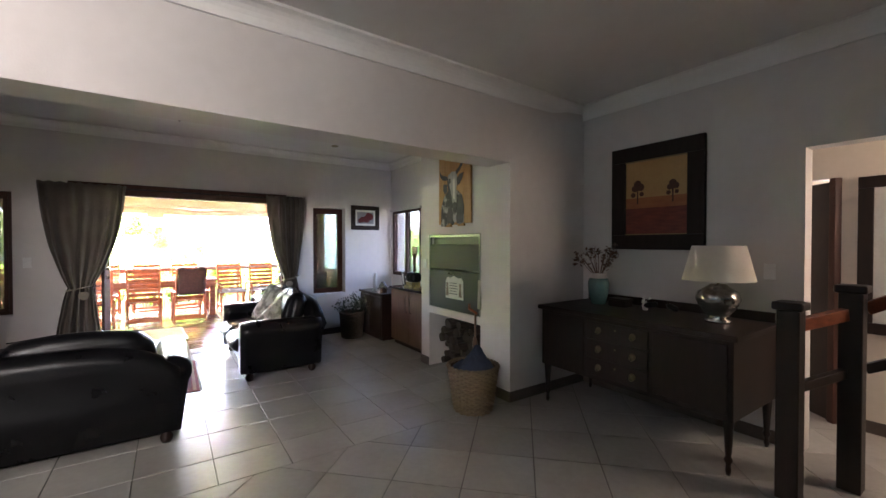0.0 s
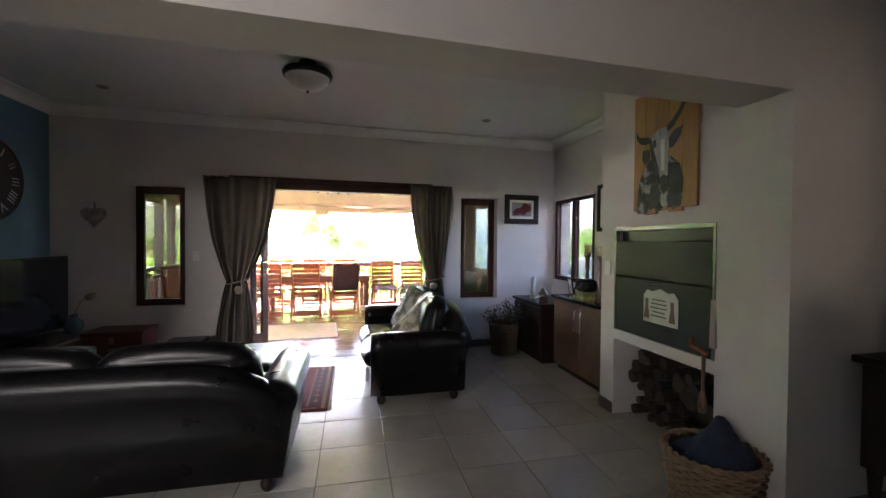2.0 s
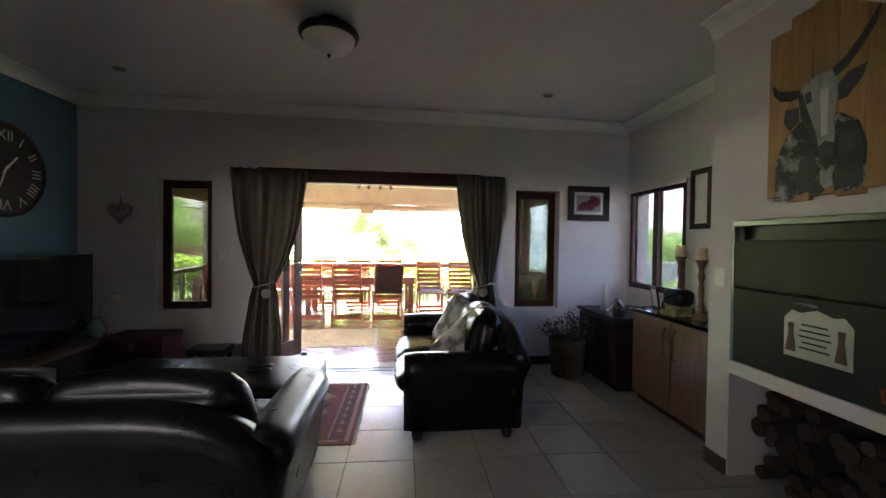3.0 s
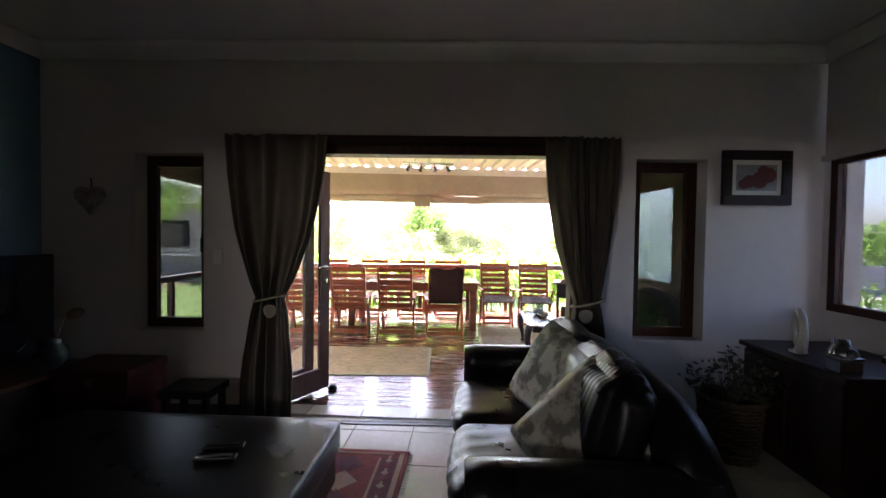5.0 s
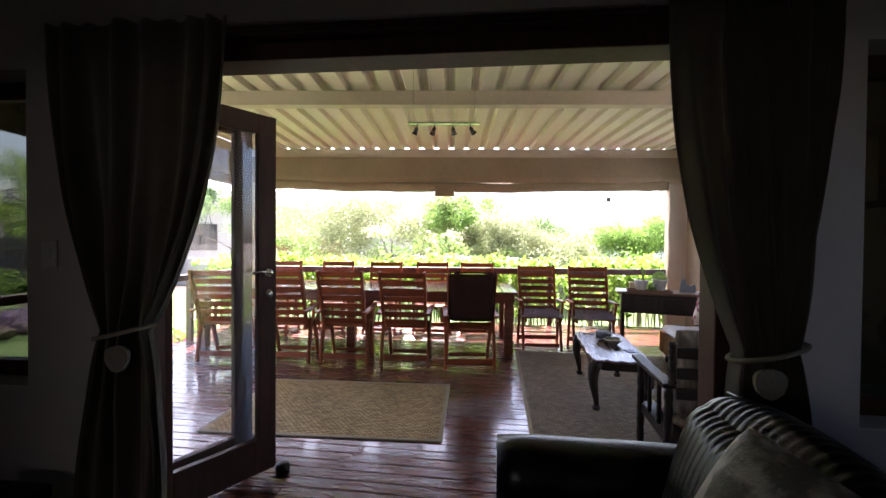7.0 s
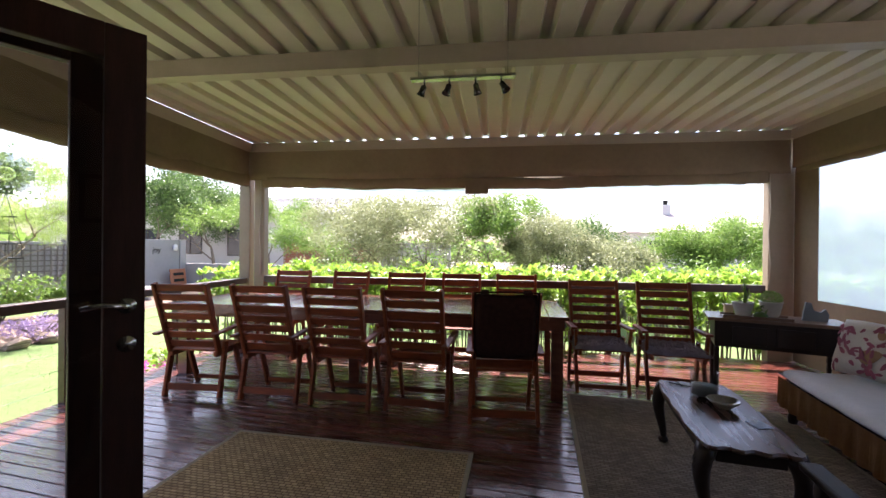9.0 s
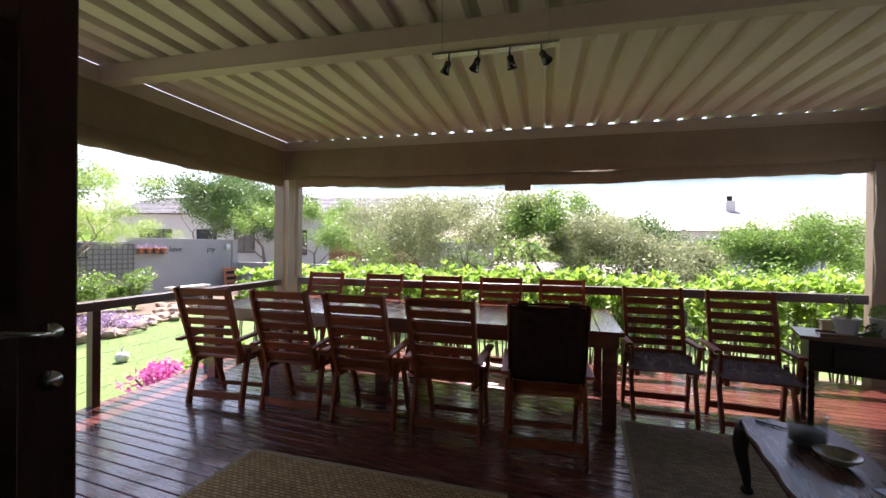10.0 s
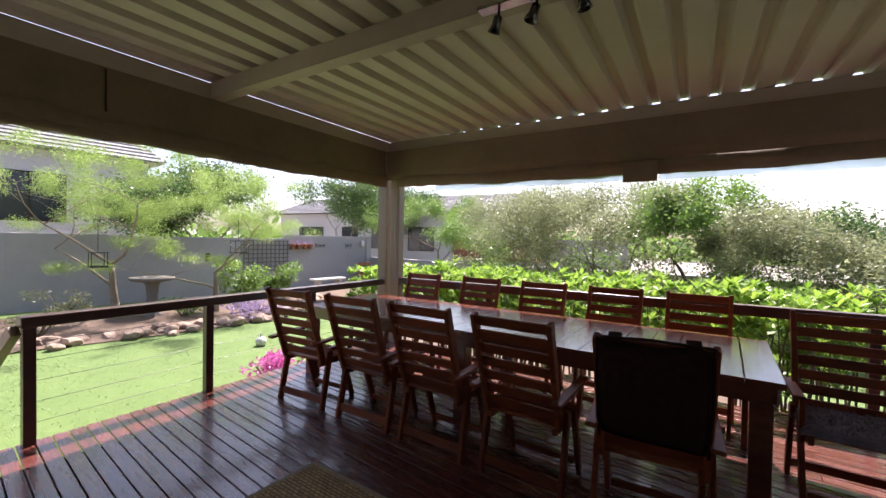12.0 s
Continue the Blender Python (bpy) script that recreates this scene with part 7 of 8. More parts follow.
def shrub(name, x, y, r, h, leafmat, label, seed, count=900, size=0.09, base=GRASS):
    rng = random.Random(seed)
    s = thing(name, pose(x, y, base - 0.03), label, "shrub")
    bm = bmesh.new()
    for k in range(7):
        q = 2 * math.pi * k / 7 + rng.random()
        tube(bm, [(0, 0, 0), (r * 0.3 * math.cos(q), r * 0.3 * math.sin(q), h * 0.4), (r * 0.6 * math.cos(q), r * 0.6 * math.sin(q), h * 0.75)], [0.02, 0.014, 0.006], 5)
    tagged(part("stem_cluster", bm, BARK, s, smooth=True), kind="stuff")
    bm = bmesh.new()
    lumps = [(Vector((rng.uniform(-0.6, 0.6) * r, rng.uniform(-0.6, 0.6) * r, rng.uniform(0.3, 0.85) * h)), rng.uniform(0.25, 0.5)) for _ in range(12)]
    for _ in range(count):
        c, k = rng.choice(lumps)
        d = Vector((rng.gauss(0, 1), rng.gauss(0, 1), rng.gauss(0, 1))).normalized() * k * rng.uniform(0.6, 1.1)
        d.x *= r
        d.y *= r
        d.z *= h * 0.45
        leaf_cloud(bm, [c + d], size, 1, 0.01, rng)
    part("foliage", bm, leafmat, s)


shrub("wall_shrub", -10.3, 14.3, 0.85, 1.45, LEAF_GREEN, "rounded green shrub before the trellis", 70, 2200, 0.10)
shrub("wall_shrub", -10.2, 15.8, 0.7, 1.25, LEAF_GREEN, "light green shrub before the trellis", 71, 1600, 0.10)
shrub("flower_cushion", -7.5, 13.4, 0.8, 0.55, LILAC, "low mound of lilac flowers edging the bed", 72, 1500, 0.06)
shrub("flower_cushion", -8.4, 9.6, 0.55, 0.6, LEAF_OLIVE, "low grey-green cushion plant in the bed", 73, 700, 0.06)
shrub("flower_cushion", -8.6, 12.2, 0.6, 0.6, LEAF_DARK, "low dark green cushion plant in the bed", 74, 800, 0.07)
shrub("flower_cushion", -10.3, 10.2, 0.7, 0.8, LEAF_OLIVE, "sparse bed plant beside the bird bath", 75, 700, 0.07)
shrub("bougainvillea", -2.5, 11.15, 0.42, 0.55, PETAL, "bright pink bougainvillea bush beside the deck", 76, 1700, 0.055)
shrub("bougainvillea", -2.35, 11.75, 0.3, 0.42, PETAL, "bright pink bougainvillea shoots beside the deck", 77, 700, 0.055)
shrub("lawn_clump", -2.6, 12.0, 0.4, 0.6, LEAF_HEDGE, "leafy green clump beside the deck corner", 78, 500, 0.09)
orn = thing("garden_ball_ornament", pose(-4.85, 12.2, GRASS - 0.03) @ Matrix.Scale(0.65, 4), "small white painted ball ornament on the lawn", "ornament")
bm = bmesh.new()
lathe(bm, [(0.02, 0), (0.12, 0.03), (0.16, 0.13), (0.13, 0.24), (0.03, 0.28)], 18)
part("ball", bm, PALECER, orn, smooth=True)
bm = bmesh.new()
rod(bm, (0, 0, 0.28), (0.0, 0, 0.40), 0.03, 0.015)
part("knob", bm, PALECER, orn)

bath = thing("bird_bath", pose(-9.2, 11.7, GRASS + 0.02) @ Matrix.Diagonal((0.76, 0.76, 0.98, 1)), "weathered stone bird bath on a tapered pedestal", "bird bath")
bm = bmesh.new()
lathe(bm, [(0.30, 0), (0.32, 0.06), (0.22, 0.10), (0.15, 0.5), (0.19, 0.82), (0.25, 0.88)], 20)
part("pedestal", bm, STONE, bath, smooth=True)
bm = bmesh.new()
lathe(bm, [(0.25, 0.881), (0.56, 0.93), (0.62, 0.97), (0.62, 1.01), (0.57, 1.01), (0.50, 0.965), (0.001, 0.945)], 28, close=False)
part("basin", bm, STONE, bath, smooth=True)


def tree(name, x, y, h, spread, trunk, leafmat, bark, label, seed, leaves=2600, size=0.10, clear=0.35, flat=0.0, droop=0.0, slim=0.5, base=GRASS, levels=3, cloud=0.22):
    """A tapered trunk that forks into limbs and twigs, with leaves about the twig ends."""
    rng = random.Random(seed)
    t = thing(name, pose(x, y, base - 0.04), label, "tree")
    bm = bmesh.new()
    tips = []

    def limb(p, d, ln, r, lev):
        n = 5
        pts, rad, q, dd = [p], [r], p.copy(), d.copy()
        for i in range(n):
            dd = (dd + Vector((rng.gauss(0, 0.14 if lev else 0.04), rng.gauss(0, 0.14 if lev else 0.04), rng.gauss(0, 0.08) - droop * (lev > 1)))).normalized()
            q = q + dd * ln / n
            pts.append(q.copy())
            rad.append(r * (1 - 0.55 * (i + 1) / n))
        tube(bm, pts, rad, 7 if lev < 2 else 5)
        if lev >= levels:
            tips.extend(pts[2:])
            return
        for k in range(3 if lev == 0 else rng.choice((2, 3, 3))):
            a = rng.uniform(0, 6.283)
            side = Vector((math.cos(a), math.sin(a), rng.uniform(0.1, 0.7) * (1 - flat)))
            nd = (dd * 0.55 + side.normalized() * (0.75 + 0.4 * flat)).normalized()
            start = pts[-1] if k < 2 else pts[-3]
            limb(start.copy(), nd, ln * rng.uniform(0.62, 0.85) * (spread if lev == 0 else 1), rad[-1] * 0.8, lev + 1)

    limb(Vector((0, 0, 0)), Vector((rng.uniform(-0.06, 0.06), rng.uniform(-0.06, 0.06), 1)).normalized(), h * clear, trunk, 0)
    zmax = max(p.z for p in tips)
    part("trunk", bm, bark, t, smooth=True)
    bm = bmesh.new()
    per = max(1, int(leaves / len(tips)))
    leaf_cloud(bm, tips, size, per, cloud, rng, flat * 0.6, slim)
    part("crown", bm, leafmat, t)
    t.scale = (h / zmax,) * 3
    return t


tree("acacia_tree", -8.8, 13.0, 3.7, 1.6, 0.13, LEAF_ACACIA, PALEBARK, "feathery light-green thorn tree on a pale trunk", 17, 52000, 0.058, 0.42, 0.6, 0.015, 0.3, levels=5, cloud=0.15)
tree("acacia_tree", -9.7, 11.1, 4.6, 1.55, 0.16, LEAF_ACACIA, PALEBARK, "feathery light-green thorn tree beside the bird bath", 109, 60000, 0.06, 0.42, 0.55, 0.015, 0.3, levels=5, cloud=0.16)
for x, y, z in ((-8.6, 13.5, 1.05), (-9.15, 10.65, 0.75)):
    c = thing("hanging_bird_feeder", pose(x, y, z), "small dark wire bird feeder hanging from a branch", "bird feeder", "bird feeders")
    part("roof_plate", boxes((-0.16, 0.16, -0.16, 0.16, 0.32, 0.34), bevel=0.004), BLACK, c)
    part("tray", boxes((-0.17, 0.17, -0.17, 0.17, 0, 0.03), bevel=0.004), BLACK, c)
    for sx in (-0.14, 0.14):
        for sy in (-0.14, 0.14):
            bm = bmesh.new()
            rod(bm, (sx, sy, 0.03), (sx, sy, 0.32), 0.008, seg=6)
            part("rod", bm, BLACK, c)
    bm = bmesh.new()
    rod(bm, (0, 0, 0.34), (0, 0, 1.0), 0.006, seg=5)
    part("hanger", bm, BLACK, c)
solid("wind_bell", boxes((-0.05, 0.05, -0.05, 0.05, 0, 0.25), bevel=0.01), BLACK, "small dark tube feeder hanging by the thorn tree", "bird feeder", pose(-10.3, 13.4, 0.75))

# hedge behind the front railing
hd = thing("hedge", DK, "dense bright green large-leaved hedge behind the deck railing", "hedge")
rng = random.Random(90)
bm = bmesh.new()
stems = bmesh.new()
for _ in range(880):
    u, v = rng.uniform(-1.2, 11.5), rng.uniform(4.25, 5.5)
    top = 0.93 + 0.14 * noise.noise(Vector((u * 1.3, v, 0))) + 0.05 * rng.gauss(0, 1) - 0.22 * max(0, (4.6 - v))
    for lev in range(5):
        z = top - lev * rng.uniform(0.07, 0.24)
        k = rng.randint(6, 8)
        ph = rng.random() * 6
        for i in range(k):
            q = ph + 2 * math.pi * i / k
            el = rng.uniform(0.45, 1.15)
            d = Vector((math.cos(q) * math.cos(el), math.sin(q) * math.cos(el), math.sin(el)))
            s = Vector((-math.sin(q), math.cos(q), 0))
            ln = rng.uniform(0.09, 0.16)
            p = Vector((u, v, z))
            w = ln * 0.2
            bm.faces.new([bm.verts.new(p), bm.verts.new(p + d * ln * 0.55 + s * w), bm.verts.new(p + d * ln - Vector((0, 0, 0.02))), bm.verts.new(p + d * ln * 0.55 - s * w)])
    if rng.random() < 0.35:
        tube(stems, [(u, v, GRASS - 0.03), (u + rng.uniform(-0.1, 0.1), v, 0.3), (u, v, top)], [0.014, 0.01, 0.004], 5)
part("foliage", bm, LEAF_HEDGE, hd)
tagged(part("stem_thicket", stems, BARK, hd), kind="stuff")
solid("hedge_bed", boxes((-1.5, 11.5, 4.15, 6.0, GRASS - 0.05, GRASS + 0.02)), EARTH, "dark soil under the hedge", "flower bed", DK, kind="structure")

# understorey and trees beyond the hedge
for k, (x, y, mt) in enumerate(((-4.4, 18.2, LEAF_OLIVE), (-2.8, 17.9, LEAF_GREEN), (-1.1, 18.1, LEAF_OLIVE), (0.7, 18.0, LEAF_OLIVE), (2.4, 18.2, LEAF_GREEN), (4.0, 18.0, LEAF_OLIVE), (5.8, 18.4, LEAF_GREEN), (7.6, 18.6, LEAF_GREEN), (-3.4, 21.0, LEAF_OLIVE), (-1.7, 21.2, LEAF_GREEN), (0.2, 21.0, LEAF_OLIVE), (2.0, 21.3, LEAF_OLIVE), (3.6, 21.0, LEAF_GREEN), (5.3, 20.8, LEAF_OLIVE), (7.0, 21.2, LEAF_GREEN), (9.0, 20.9, LEAF_GREEN))):
    shrub("garden_shrub", x, y, 1.15, 1.75 if y < 19 else 2.3, mt, "loose shrub filling the ground under the trees", 140 + k, 2200, 0.085)

for k, (x, y, h, mt, lab, sd, n, sz, sp) in enumerate((
        (-3.7, 19.5, 3.75, LEAF_OLIVE, "grey-green olive tree with a thin open crown", 101, 8500, 0.10, 1.0),
        (-2.2, 18.8, 3.55, LEAF_OLIVE, "grey-green olive tree behind the hedge", 102, 8500, 0.10, 0.95),
        (-1.2, 20.4, 3.8, LEAF_OLIVE, "grey-green olive tree with silvery leaves", 113, 8000, 0.10, 0.9),
        (-0.3, 19.2, 3.5, LEAF_OLIVE, "grey-green olive tree behind the hedge", 103, 8500, 0.10, 0.95),
        (0.95, 20.2, 3.75, LEAF_GREEN, "fresh green leafy tree rising behind the hedge", 104, 10000, 0.14, 1.05),
        (2.6, 18.9, 2.75, LEAF_OLIVE, "grey-green olive tree behind the hedge", 105, 8500, 0.10, 0.95),
        (2.4, 20.6, 2.95, LEAF_OLIVE, "grey-green olive tree behind the hedge", 114, 8000, 0.13, 0.9),
        (4.7, 19.6, 2.15, LEAF_OLIVE, "grey-green olive tree behind the hedge", 106, 8500, 0.10, 0.95),
        (3.9, 21.4, 2.9, LEAF_DARK, "dark green tree behind the hedge", 107, 8000, 0.13, 0.9),
        (6.4, 20.5, 2.7, LEAF_GREEN, "light green tree behind the hedge", 108, 8500, 0.12, 1.0),
        (7.7, 20.4, 2.95, LEAF_GREEN, "light green tree behind the hedge", 109, 9000, 0.12, 1.1),
        (9.3, 20.0, 3.1, LEAF_GREEN, "light green spreading tree behind the hedge", 110, 8500, 0.12, 1.1),
        (12.2, 17.2, 2.6, LEAF_GREEN, "light green tree beside the deck", 111, 7000, 0.12, 1.1),
        (-10.4, 24.4, 4.5, LEAF_GREEN, "fresh green tree by the end of the boundary wall", 115, 8000, 0.13, 0.8),
        (-6.2, 21.5, 3.0, LEAF_GREEN, "small green tree by the boundary wall", 112, 6000, 0.11, 0.8))):
    tree("garden_tree", x, y, h, sp * 1.35, 0.07, mt, BARK, lab, sd, int(n * 2.0), sz * 0.58, 0.26, 0.0, 0.0, 0.4, levels=5, cloud=0.13)
for k, (x, y, h, sd) in enumerate(((-16.0, 27.0, 6.2, 121), (-19.5, 31.0, 5.8, 122), (-15.2, 22.6, 6.6, 123), (-14.6, 14.6, 4.6, 124))):
    tree("street_tree", x, y, h, 1.35, 0.16, LEAF_DARK, BARK, "broad dark-green tree behind the boundary wall", sd, 26000, 0.14, 0.36, 0.25, 0, 0.5, levels=5, cloud=0.34)

# ---- neighbouring houses ----


def gable_roof(bm, x0, x1, y0, y1, z0, z1, along="x", over=0.5):
    x0, x1, y0, y1 = x0 - over, x1 + over, y0 - over, y1 + over
    if along == "x":
        my = (y0 + y1) / 2
        a = [(x0, y0, z0), (x1, y0, z0), (x1, y1, z0), (x0, y1, z0), (x0, my, z1), (x1, my, z1)]
        v = [bm.verts.new(p) for p in a]
        for f in ((0, 1, 5, 4), (2, 3, 4, 5), (1, 2, 5), (3, 0, 4), (0, 3, 2, 1)):
            bm.faces.new([v[i] for i in f])
    else:
        ix, iy = (x1 - x0) * 0.32, (y1 - y0) * 0.5
        a = [(x0, y0, z0), (x1, y0, z0), (x1, y1, z0), (x0, y1, z0), (x0 + ix, y0 + iy, z1), (x1 - ix, y0 + iy, z1)]
        v = [bm.verts.new(p) for p in a]
        for f in ((0, 1, 5, 4), (2, 3, 4, 5), (1, 2, 5), (3, 0, 4), (0, 3, 2, 1)):
            bm.faces.new([v[i] for i in f])


def house(m, w, d, h, ridge, label, roofmat, wins, hip=False, tiles=0):
    hs = thing("neighbour_house", m, label, "house")
    part("wall", boxes((0, w, 0, d, GRASS - 0.1, h)), HOUSEP, hs)
    bm = bmesh.new()
    gable_roof(bm, 0, w, 0, d, h + 0.02, ridge, "hip" if hip else "x")
    part("roof", bm, roofmat, hs)
    if tiles:
        slope = Vector((0, (d / 2 + 0.5), ridge - h - 0.02))
        for k in range(tiles):
            bm = bmesh.new()
            p = Vector((0, -0.5, h + 0.02)) + slope * (k / tiles)
            q = Vector((0, -0.5, h + 0.02)) + slope * ((k + 0.9) / tiles)
            a = [(-0.5, p.y - 0.05, p.z + 0.07), (w + 0.5, p.y - 0.05, p.z + 0.07), (w + 0.5, q.y, q.z + 0.03), (-0.5, q.y, q.z + 0.03)]
            lo = [(x, y, z - 0.05) for x, y, z in a]
            va, vb = [bm.verts.new(c) for c in a], [bm.verts.new(c) for c in lo]
            bm.faces.new(va)
            bm.faces.new(vb[::-1])
            for i in range(4):
                bm.faces.new((va[i], vb[i], vb[(i + 1) % 4], va[(i + 1) % 4]))
            part("tile_course", bm, roofmat, hs)
    for x, z, ww, hh in wins:
        wn_ = part("window", boxes((x, x + ww, -0.03, 0.02, z, z + hh)), DARKGL, hs)
        part("frame", boxes((x - 0.06, x, -0.05, 0.0, z - 0.06, z + hh + 0.06), (x + ww, x + ww + 0.06, -0.05, 0.0, z - 0.06, z + hh + 0.06), (x, x + ww, -0.05, 0.0, z + hh, z + hh + 0.06), (x, x + ww, -0.05, 0.0, z - 0.06, z),
                            (x + ww / 2 - 0.03, x + ww / 2 + 0.03, -0.05, -0.031, z, z + hh)), DARKW, wn_)
    return hs


hs = house(pose(-30.0, 27.0, 0, 0, 0, 14), 20.0, 9.0, 3.5, 5.2, "grey plastered house with grey tiled roof beyond the wall", ROOFT,
           [(2.2, 0.9, 2.4, 1.5), (6.6, 0.9, 1.4, 1.5), (9.4, 0.9, 1.4, 1.5), (12.6, 0.8, 2.0, 1.6), (17.0, 0.7, 1.6, 1.5)], tiles=12)
house(pose(-18.5, 3.0, 0, 0, 0, 90), 11.2, 9.0, 4.6, 6.6, "pale two-storey house behind the boundary wall", ROOFT, [(2.0, 2.0, 2.2, 1.7), (6.6, 2.0, 1.9, 1.7)], tiles=8)
hs = house(pose(6.7, 38.0, 0, 0, 0, 2), 9.0, 9.0, 2.6, 4.5, "far grey house with a brown hipped roof and chimney", ROOFB, [(3.0, 0.9, 1.2, 1.1), (7.5, 0.9, 1.6, 1.1)], True)
ch = part("chimney", boxes((4.9, 5.5, 3.5, 4.1, 3.9, 4.9), bevel=0.03), HOUSEP, hs)
bm = bmesh.new()
rod(bm, (5.2, 3.8, 4.9), (5.2, 3.8, 5.25), 0.16, 0.2, 12)
part("chimney_cowl", bm, BLACK, ch, "dark chimney cowl")

# far tree line
bm = bmesh.new()
rng = random.Random(200)
for _ in range(2600):
    a = rng.uniform(-1.9, 1.2)
    r = rng.uniform(55, 75)
    leaf_cloud(bm, [(r * math.sin(a), 9 + r * math.cos(a), GRASS + rng.uniform(0, 3.6) * (0.7 + 0.5 * noise.noise(Vector((a * 9, 0, 0)))))], 1.5, 5, 0.9, rng)
solid("far_trees", bm, LEAF_GREEN, "distant line of trees at the edge of the estate", "trees", kind="stuff")
bm = bmesh.new()
rng = random.Random(201)
for _ in range(1500):
    x, y = rng.uniform(5.9, 14), rng.uniform(4, 16)
    leaf_cloud(bm, [(x, y, GRASS + rng.uniform(0, 1.1))], 0.16, 4, 0.14, rng)
solid("low_planting", bm, LEAF_GREEN, "loose green planting beside the deck", "plants", kind="stuff")

op = pot("plant_pot", 0, 0, 0.20, 0.46, PALECER, "large pale pot with a spiky plant outside the narrow window", pose(4.24, 8.62, DECK) @ Matrix.Scale(1.3, 4), 0)
bm = bmesh.new()
rng = random.Random(300)
for k in range(34):
    q, e = rng.uniform(0, 6.3), rng.uniform(0.3, 1.2)
    d = Vector((math.cos(q) * math.cos(e), math.sin(q) * math.cos(e), math.sin(e)))
    sd = Vector((-math.sin(q), math.cos(q), 0)) * 0.022
    p, ln = Vector((0, 0, 0.40)), rng.uniform(0.28, 0.46)
    bm.faces.new([bm.verts.new(p - sd * 0.6), bm.verts.new(p + d * ln * 0.5 - sd), bm.verts.new(p + d * ln - Vector((0, 0, 0.07))), bm.verts.new(p + d * ln * 0.5 + sd), bm.verts.new(p + sd * 0.6)])
part("spiky_leaves", bm, LEAF_DARK, op, "dark green arching leaves")

# ---- single pieces: deck boards, floor tiles, bricks ----
deck = thing("floor_deck", pose(0, 0, 0), "dark red-brown oiled hardwood deck of grooved boards", "deck", kind="structure")
part("joists", boxes((-1.2, 6.1, 8.15, 12.3, DECK - 0.20, DECK - 0.045)), BLACK, deck)
PITCH, GAP = 0.097, 0.008
nboard = int((13.55 - 8.005) / PITCH)
for k in range(nboard):
    y0 = 8.005 + k * PITCH
    y1 = y0 + PITCH - GAP
    left = -1.54 - 0.1087 * (y0 - 8.6)
    right = 6.0
    if y1 > 12.66:
        left = max(left, -1.76 + (y1 - 12.66) / 0.1084)
    if right - left < 0.3:
        continue
    if y1 < 8.06:
        left, right = 0.89, 3.28
    if y0 < 8.06 < y1:
        left, right = 0.89, 3.28
    cut = left + (right - left) * (0.25 + 0.5 * ((k * 0.618) % 1.0))
    for a, b in ((left, cut - 0.002), (cut + 0.002, right)):
        part("deck_board", boxes((a, b, y0, y1, DECK - 0.028, DECK), bevel=0.003), DECKW, deck)

tiles = thing("floor_tiles", pose(0, 0, 0), "pale grey-beige square ceramic floor tiles with dark grout", "floor", kind="structure")
P, G = 0.45, 0.006
xs = [-1.1] + [2.07 + P * i for i in range(-7, 8) if -1.05 < 2.07 + P * i < 5.15] + [5.2]
ys = [4.05] + [4.42 + P * i for i in range(0, 8) if 4.42 + P * i < 7.7] + [7.75]
full = mesh_of("floor_tile", boxes((G / 2, P - G / 2, G / 2, P - G / 2, -0.01, 0.0), bevel=0.0018), TILE)


def lay(x0, x1, y0, y1):
    if x1 - x0 < 0.02 or y1 - y0 < 0.02:
        return
    if abs(x1 - x0 - P) < 1e-3 and abs(y1 - y0 - P) < 1e-3:
        ob = new("floor_tile", full)
        ob.parent, ob.location = tiles, (x0, y0, 0)
    else:
        ob = part("floor_tile", boxes((x0 + G / 2, x1 - G / 2, y0 + G / 2, y1 - G / 2, -0.01, 0.0), bevel=0.0018), TILE, tiles)


for x0, x1 in zip(xs, xs[1:]):
    for y0, y1 in zip(ys, ys[1:]):
        lay(x0, x1, y0, y1)
for i in range(6):
    lay(0.70 + 0.455 * i, 0.70 + 0.455 * (i + 1), 7.80, 8.0)
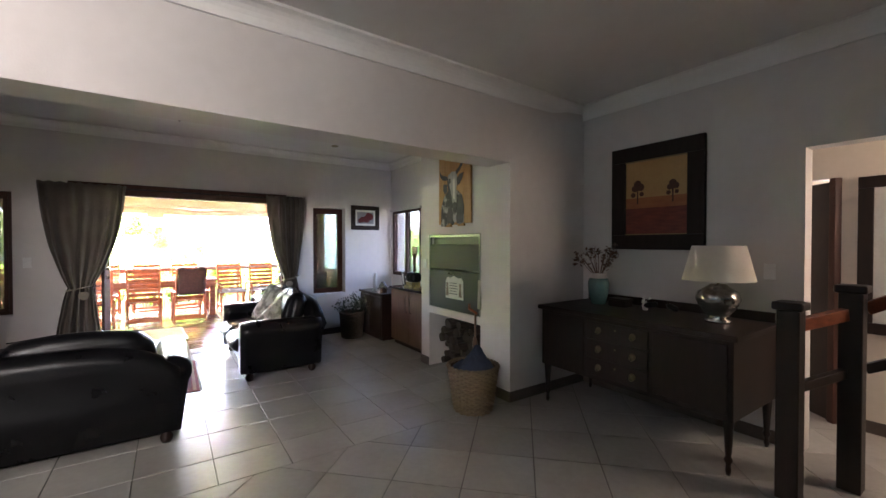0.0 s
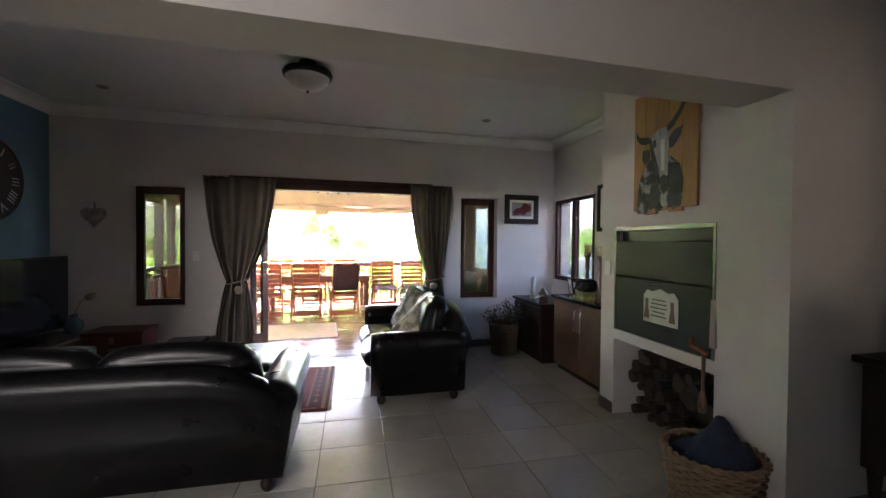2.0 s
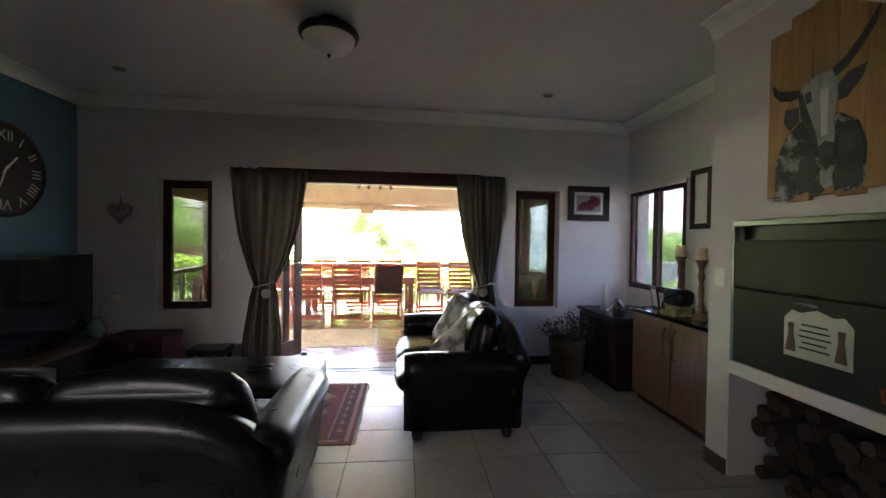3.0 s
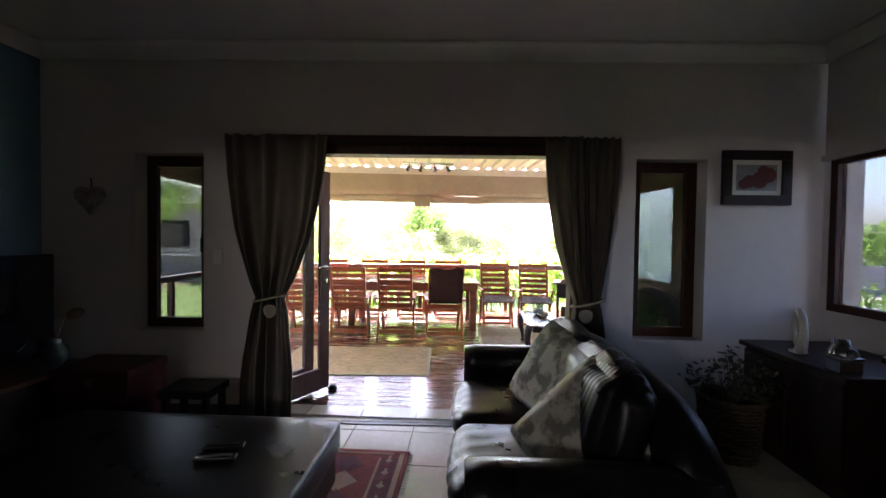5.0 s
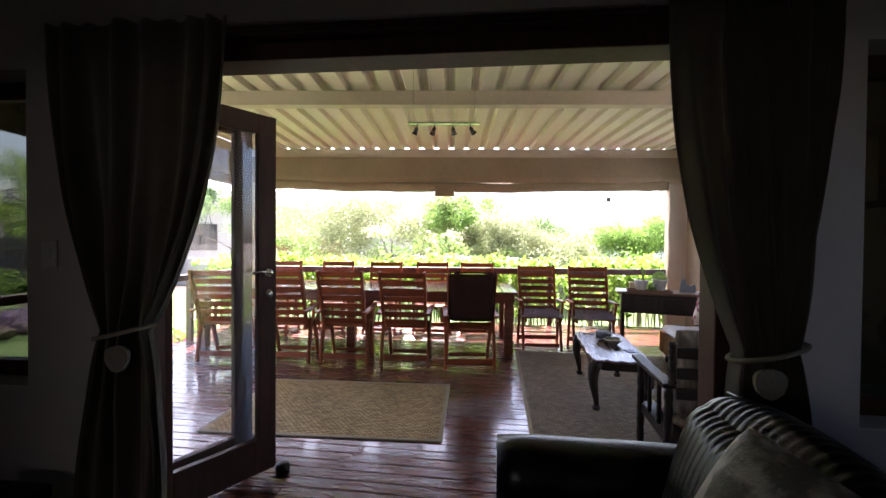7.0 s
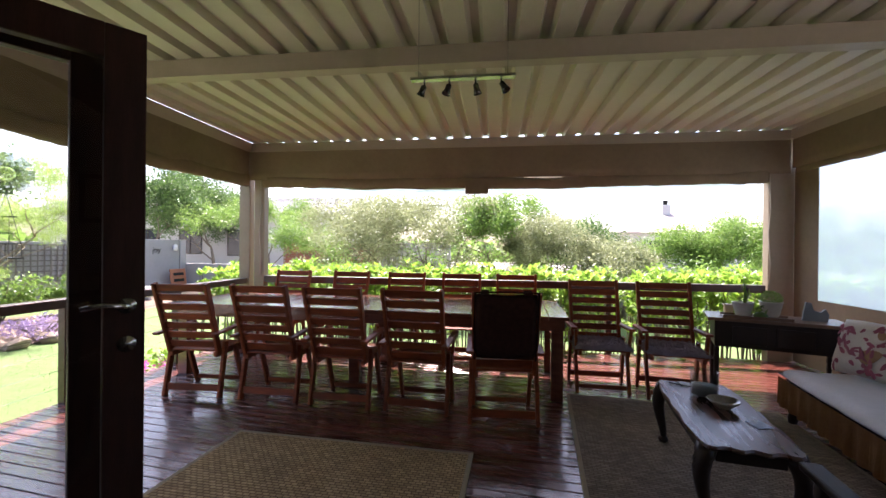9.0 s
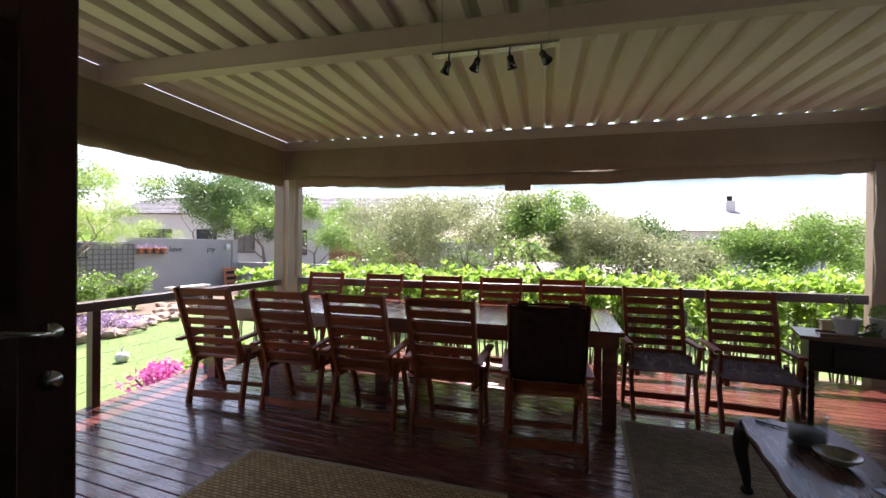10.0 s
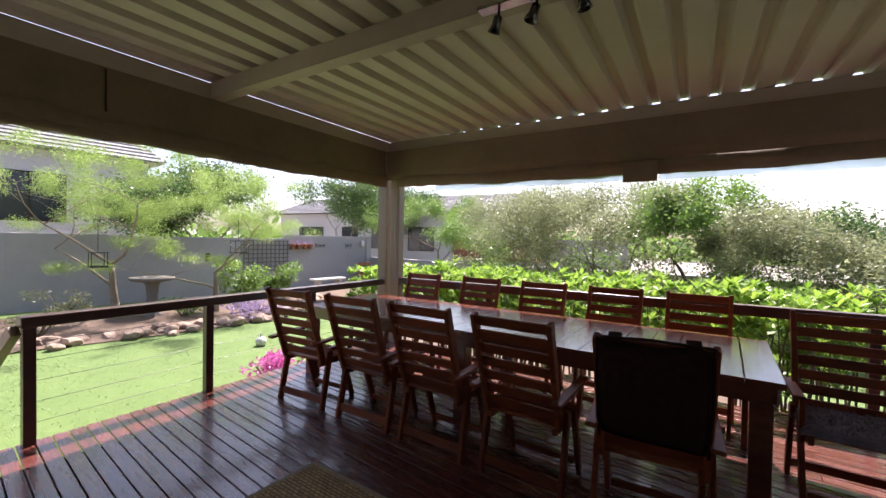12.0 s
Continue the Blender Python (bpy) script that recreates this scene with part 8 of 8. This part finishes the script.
# the hall's tiles lie diagonally
S2 = P / math.sqrt(2)
diag = mesh_of("hall_tile", boxes((G / 2, P - G / 2, G / 2, P - G / 2, -0.01, 0.0), bevel=0.0018), TILE)
for i in range(-14, 16):
    for j in range(-14, 16):
        cx, cy = 3.31 + (i - j) * S2, 3.81 + (i + j) * S2
        if not (-2.9 < cx < 6.6 and -3.0 < cy < 4.1 - 0.0) or cy + 2 * S2 < -2.4:
            continue
        if cy + 2 * S2 > 4.05 or cx + S2 > 5.55 or cx - S2 < -2.5:
            bm = boxes((G / 2, P - G / 2, G / 2, P - G / 2, -0.01, 0.0), bevel=0.0018)
            bmesh.ops.transform(bm, matrix=pose(cx, cy, 0, 0, 0, 45), verts=bm.verts)
            for co, no in (((0, 4.047, 0), (0, 1, 0)), ((6.43, 0, 0), (1, 0, 0)), ((-2.6, 0, 0), (-1, 0, 0))):
                bmesh.ops.bisect_plane(bm, geom=bm.verts[:] + bm.edges[:] + bm.faces[:], plane_co=co, plane_no=no, clear_outer=True)
            if len(bm.faces):
                part("hall_tile", bm, TILE, tiles)
            else:
                bm.free()
        else:
            ob = new("hall_tile", diag)
            ob.parent, ob.matrix_basis = tiles, pose(cx, cy, 0, 0, 0, 45)
solid("floor_fill", boxes((-1.1, 0.88, 7.75, 7.85, -0.012, -0.001), (3.36, 5.2, 7.75, 7.85, -0.012, -0.001), (5.6, 7.3, 0.1, 4.0, -0.005, -0.0015)), TILE, "plain tiled floor strips along the walls", "floor", kind="structure")

# brick wall behind the boundary wall
bw = thing("brick_wall", pose(-10.9, 26.2, 0, 0, 0, 3), "red face-brick garden wall behind the plastered wall", "wall", kind="structure")
part("mortar_core", boxes((0, 9, 0.012, 0.22, GRASS - 0.1, 1.62)), MORTAR, bw)
bmsh = mesh_of("brick", boxes((0, 0.226, 0, 0.1, 0, 0.075)), BRICK)
for r in range(13):
    z = 0.50 + r * 0.087
    for c in range(22):
        ob = new("brick", bmsh)
        ob.parent, ob.location = bw, (0.01 + c * 0.238 + (0.119 if r % 2 else 0), 0, z)
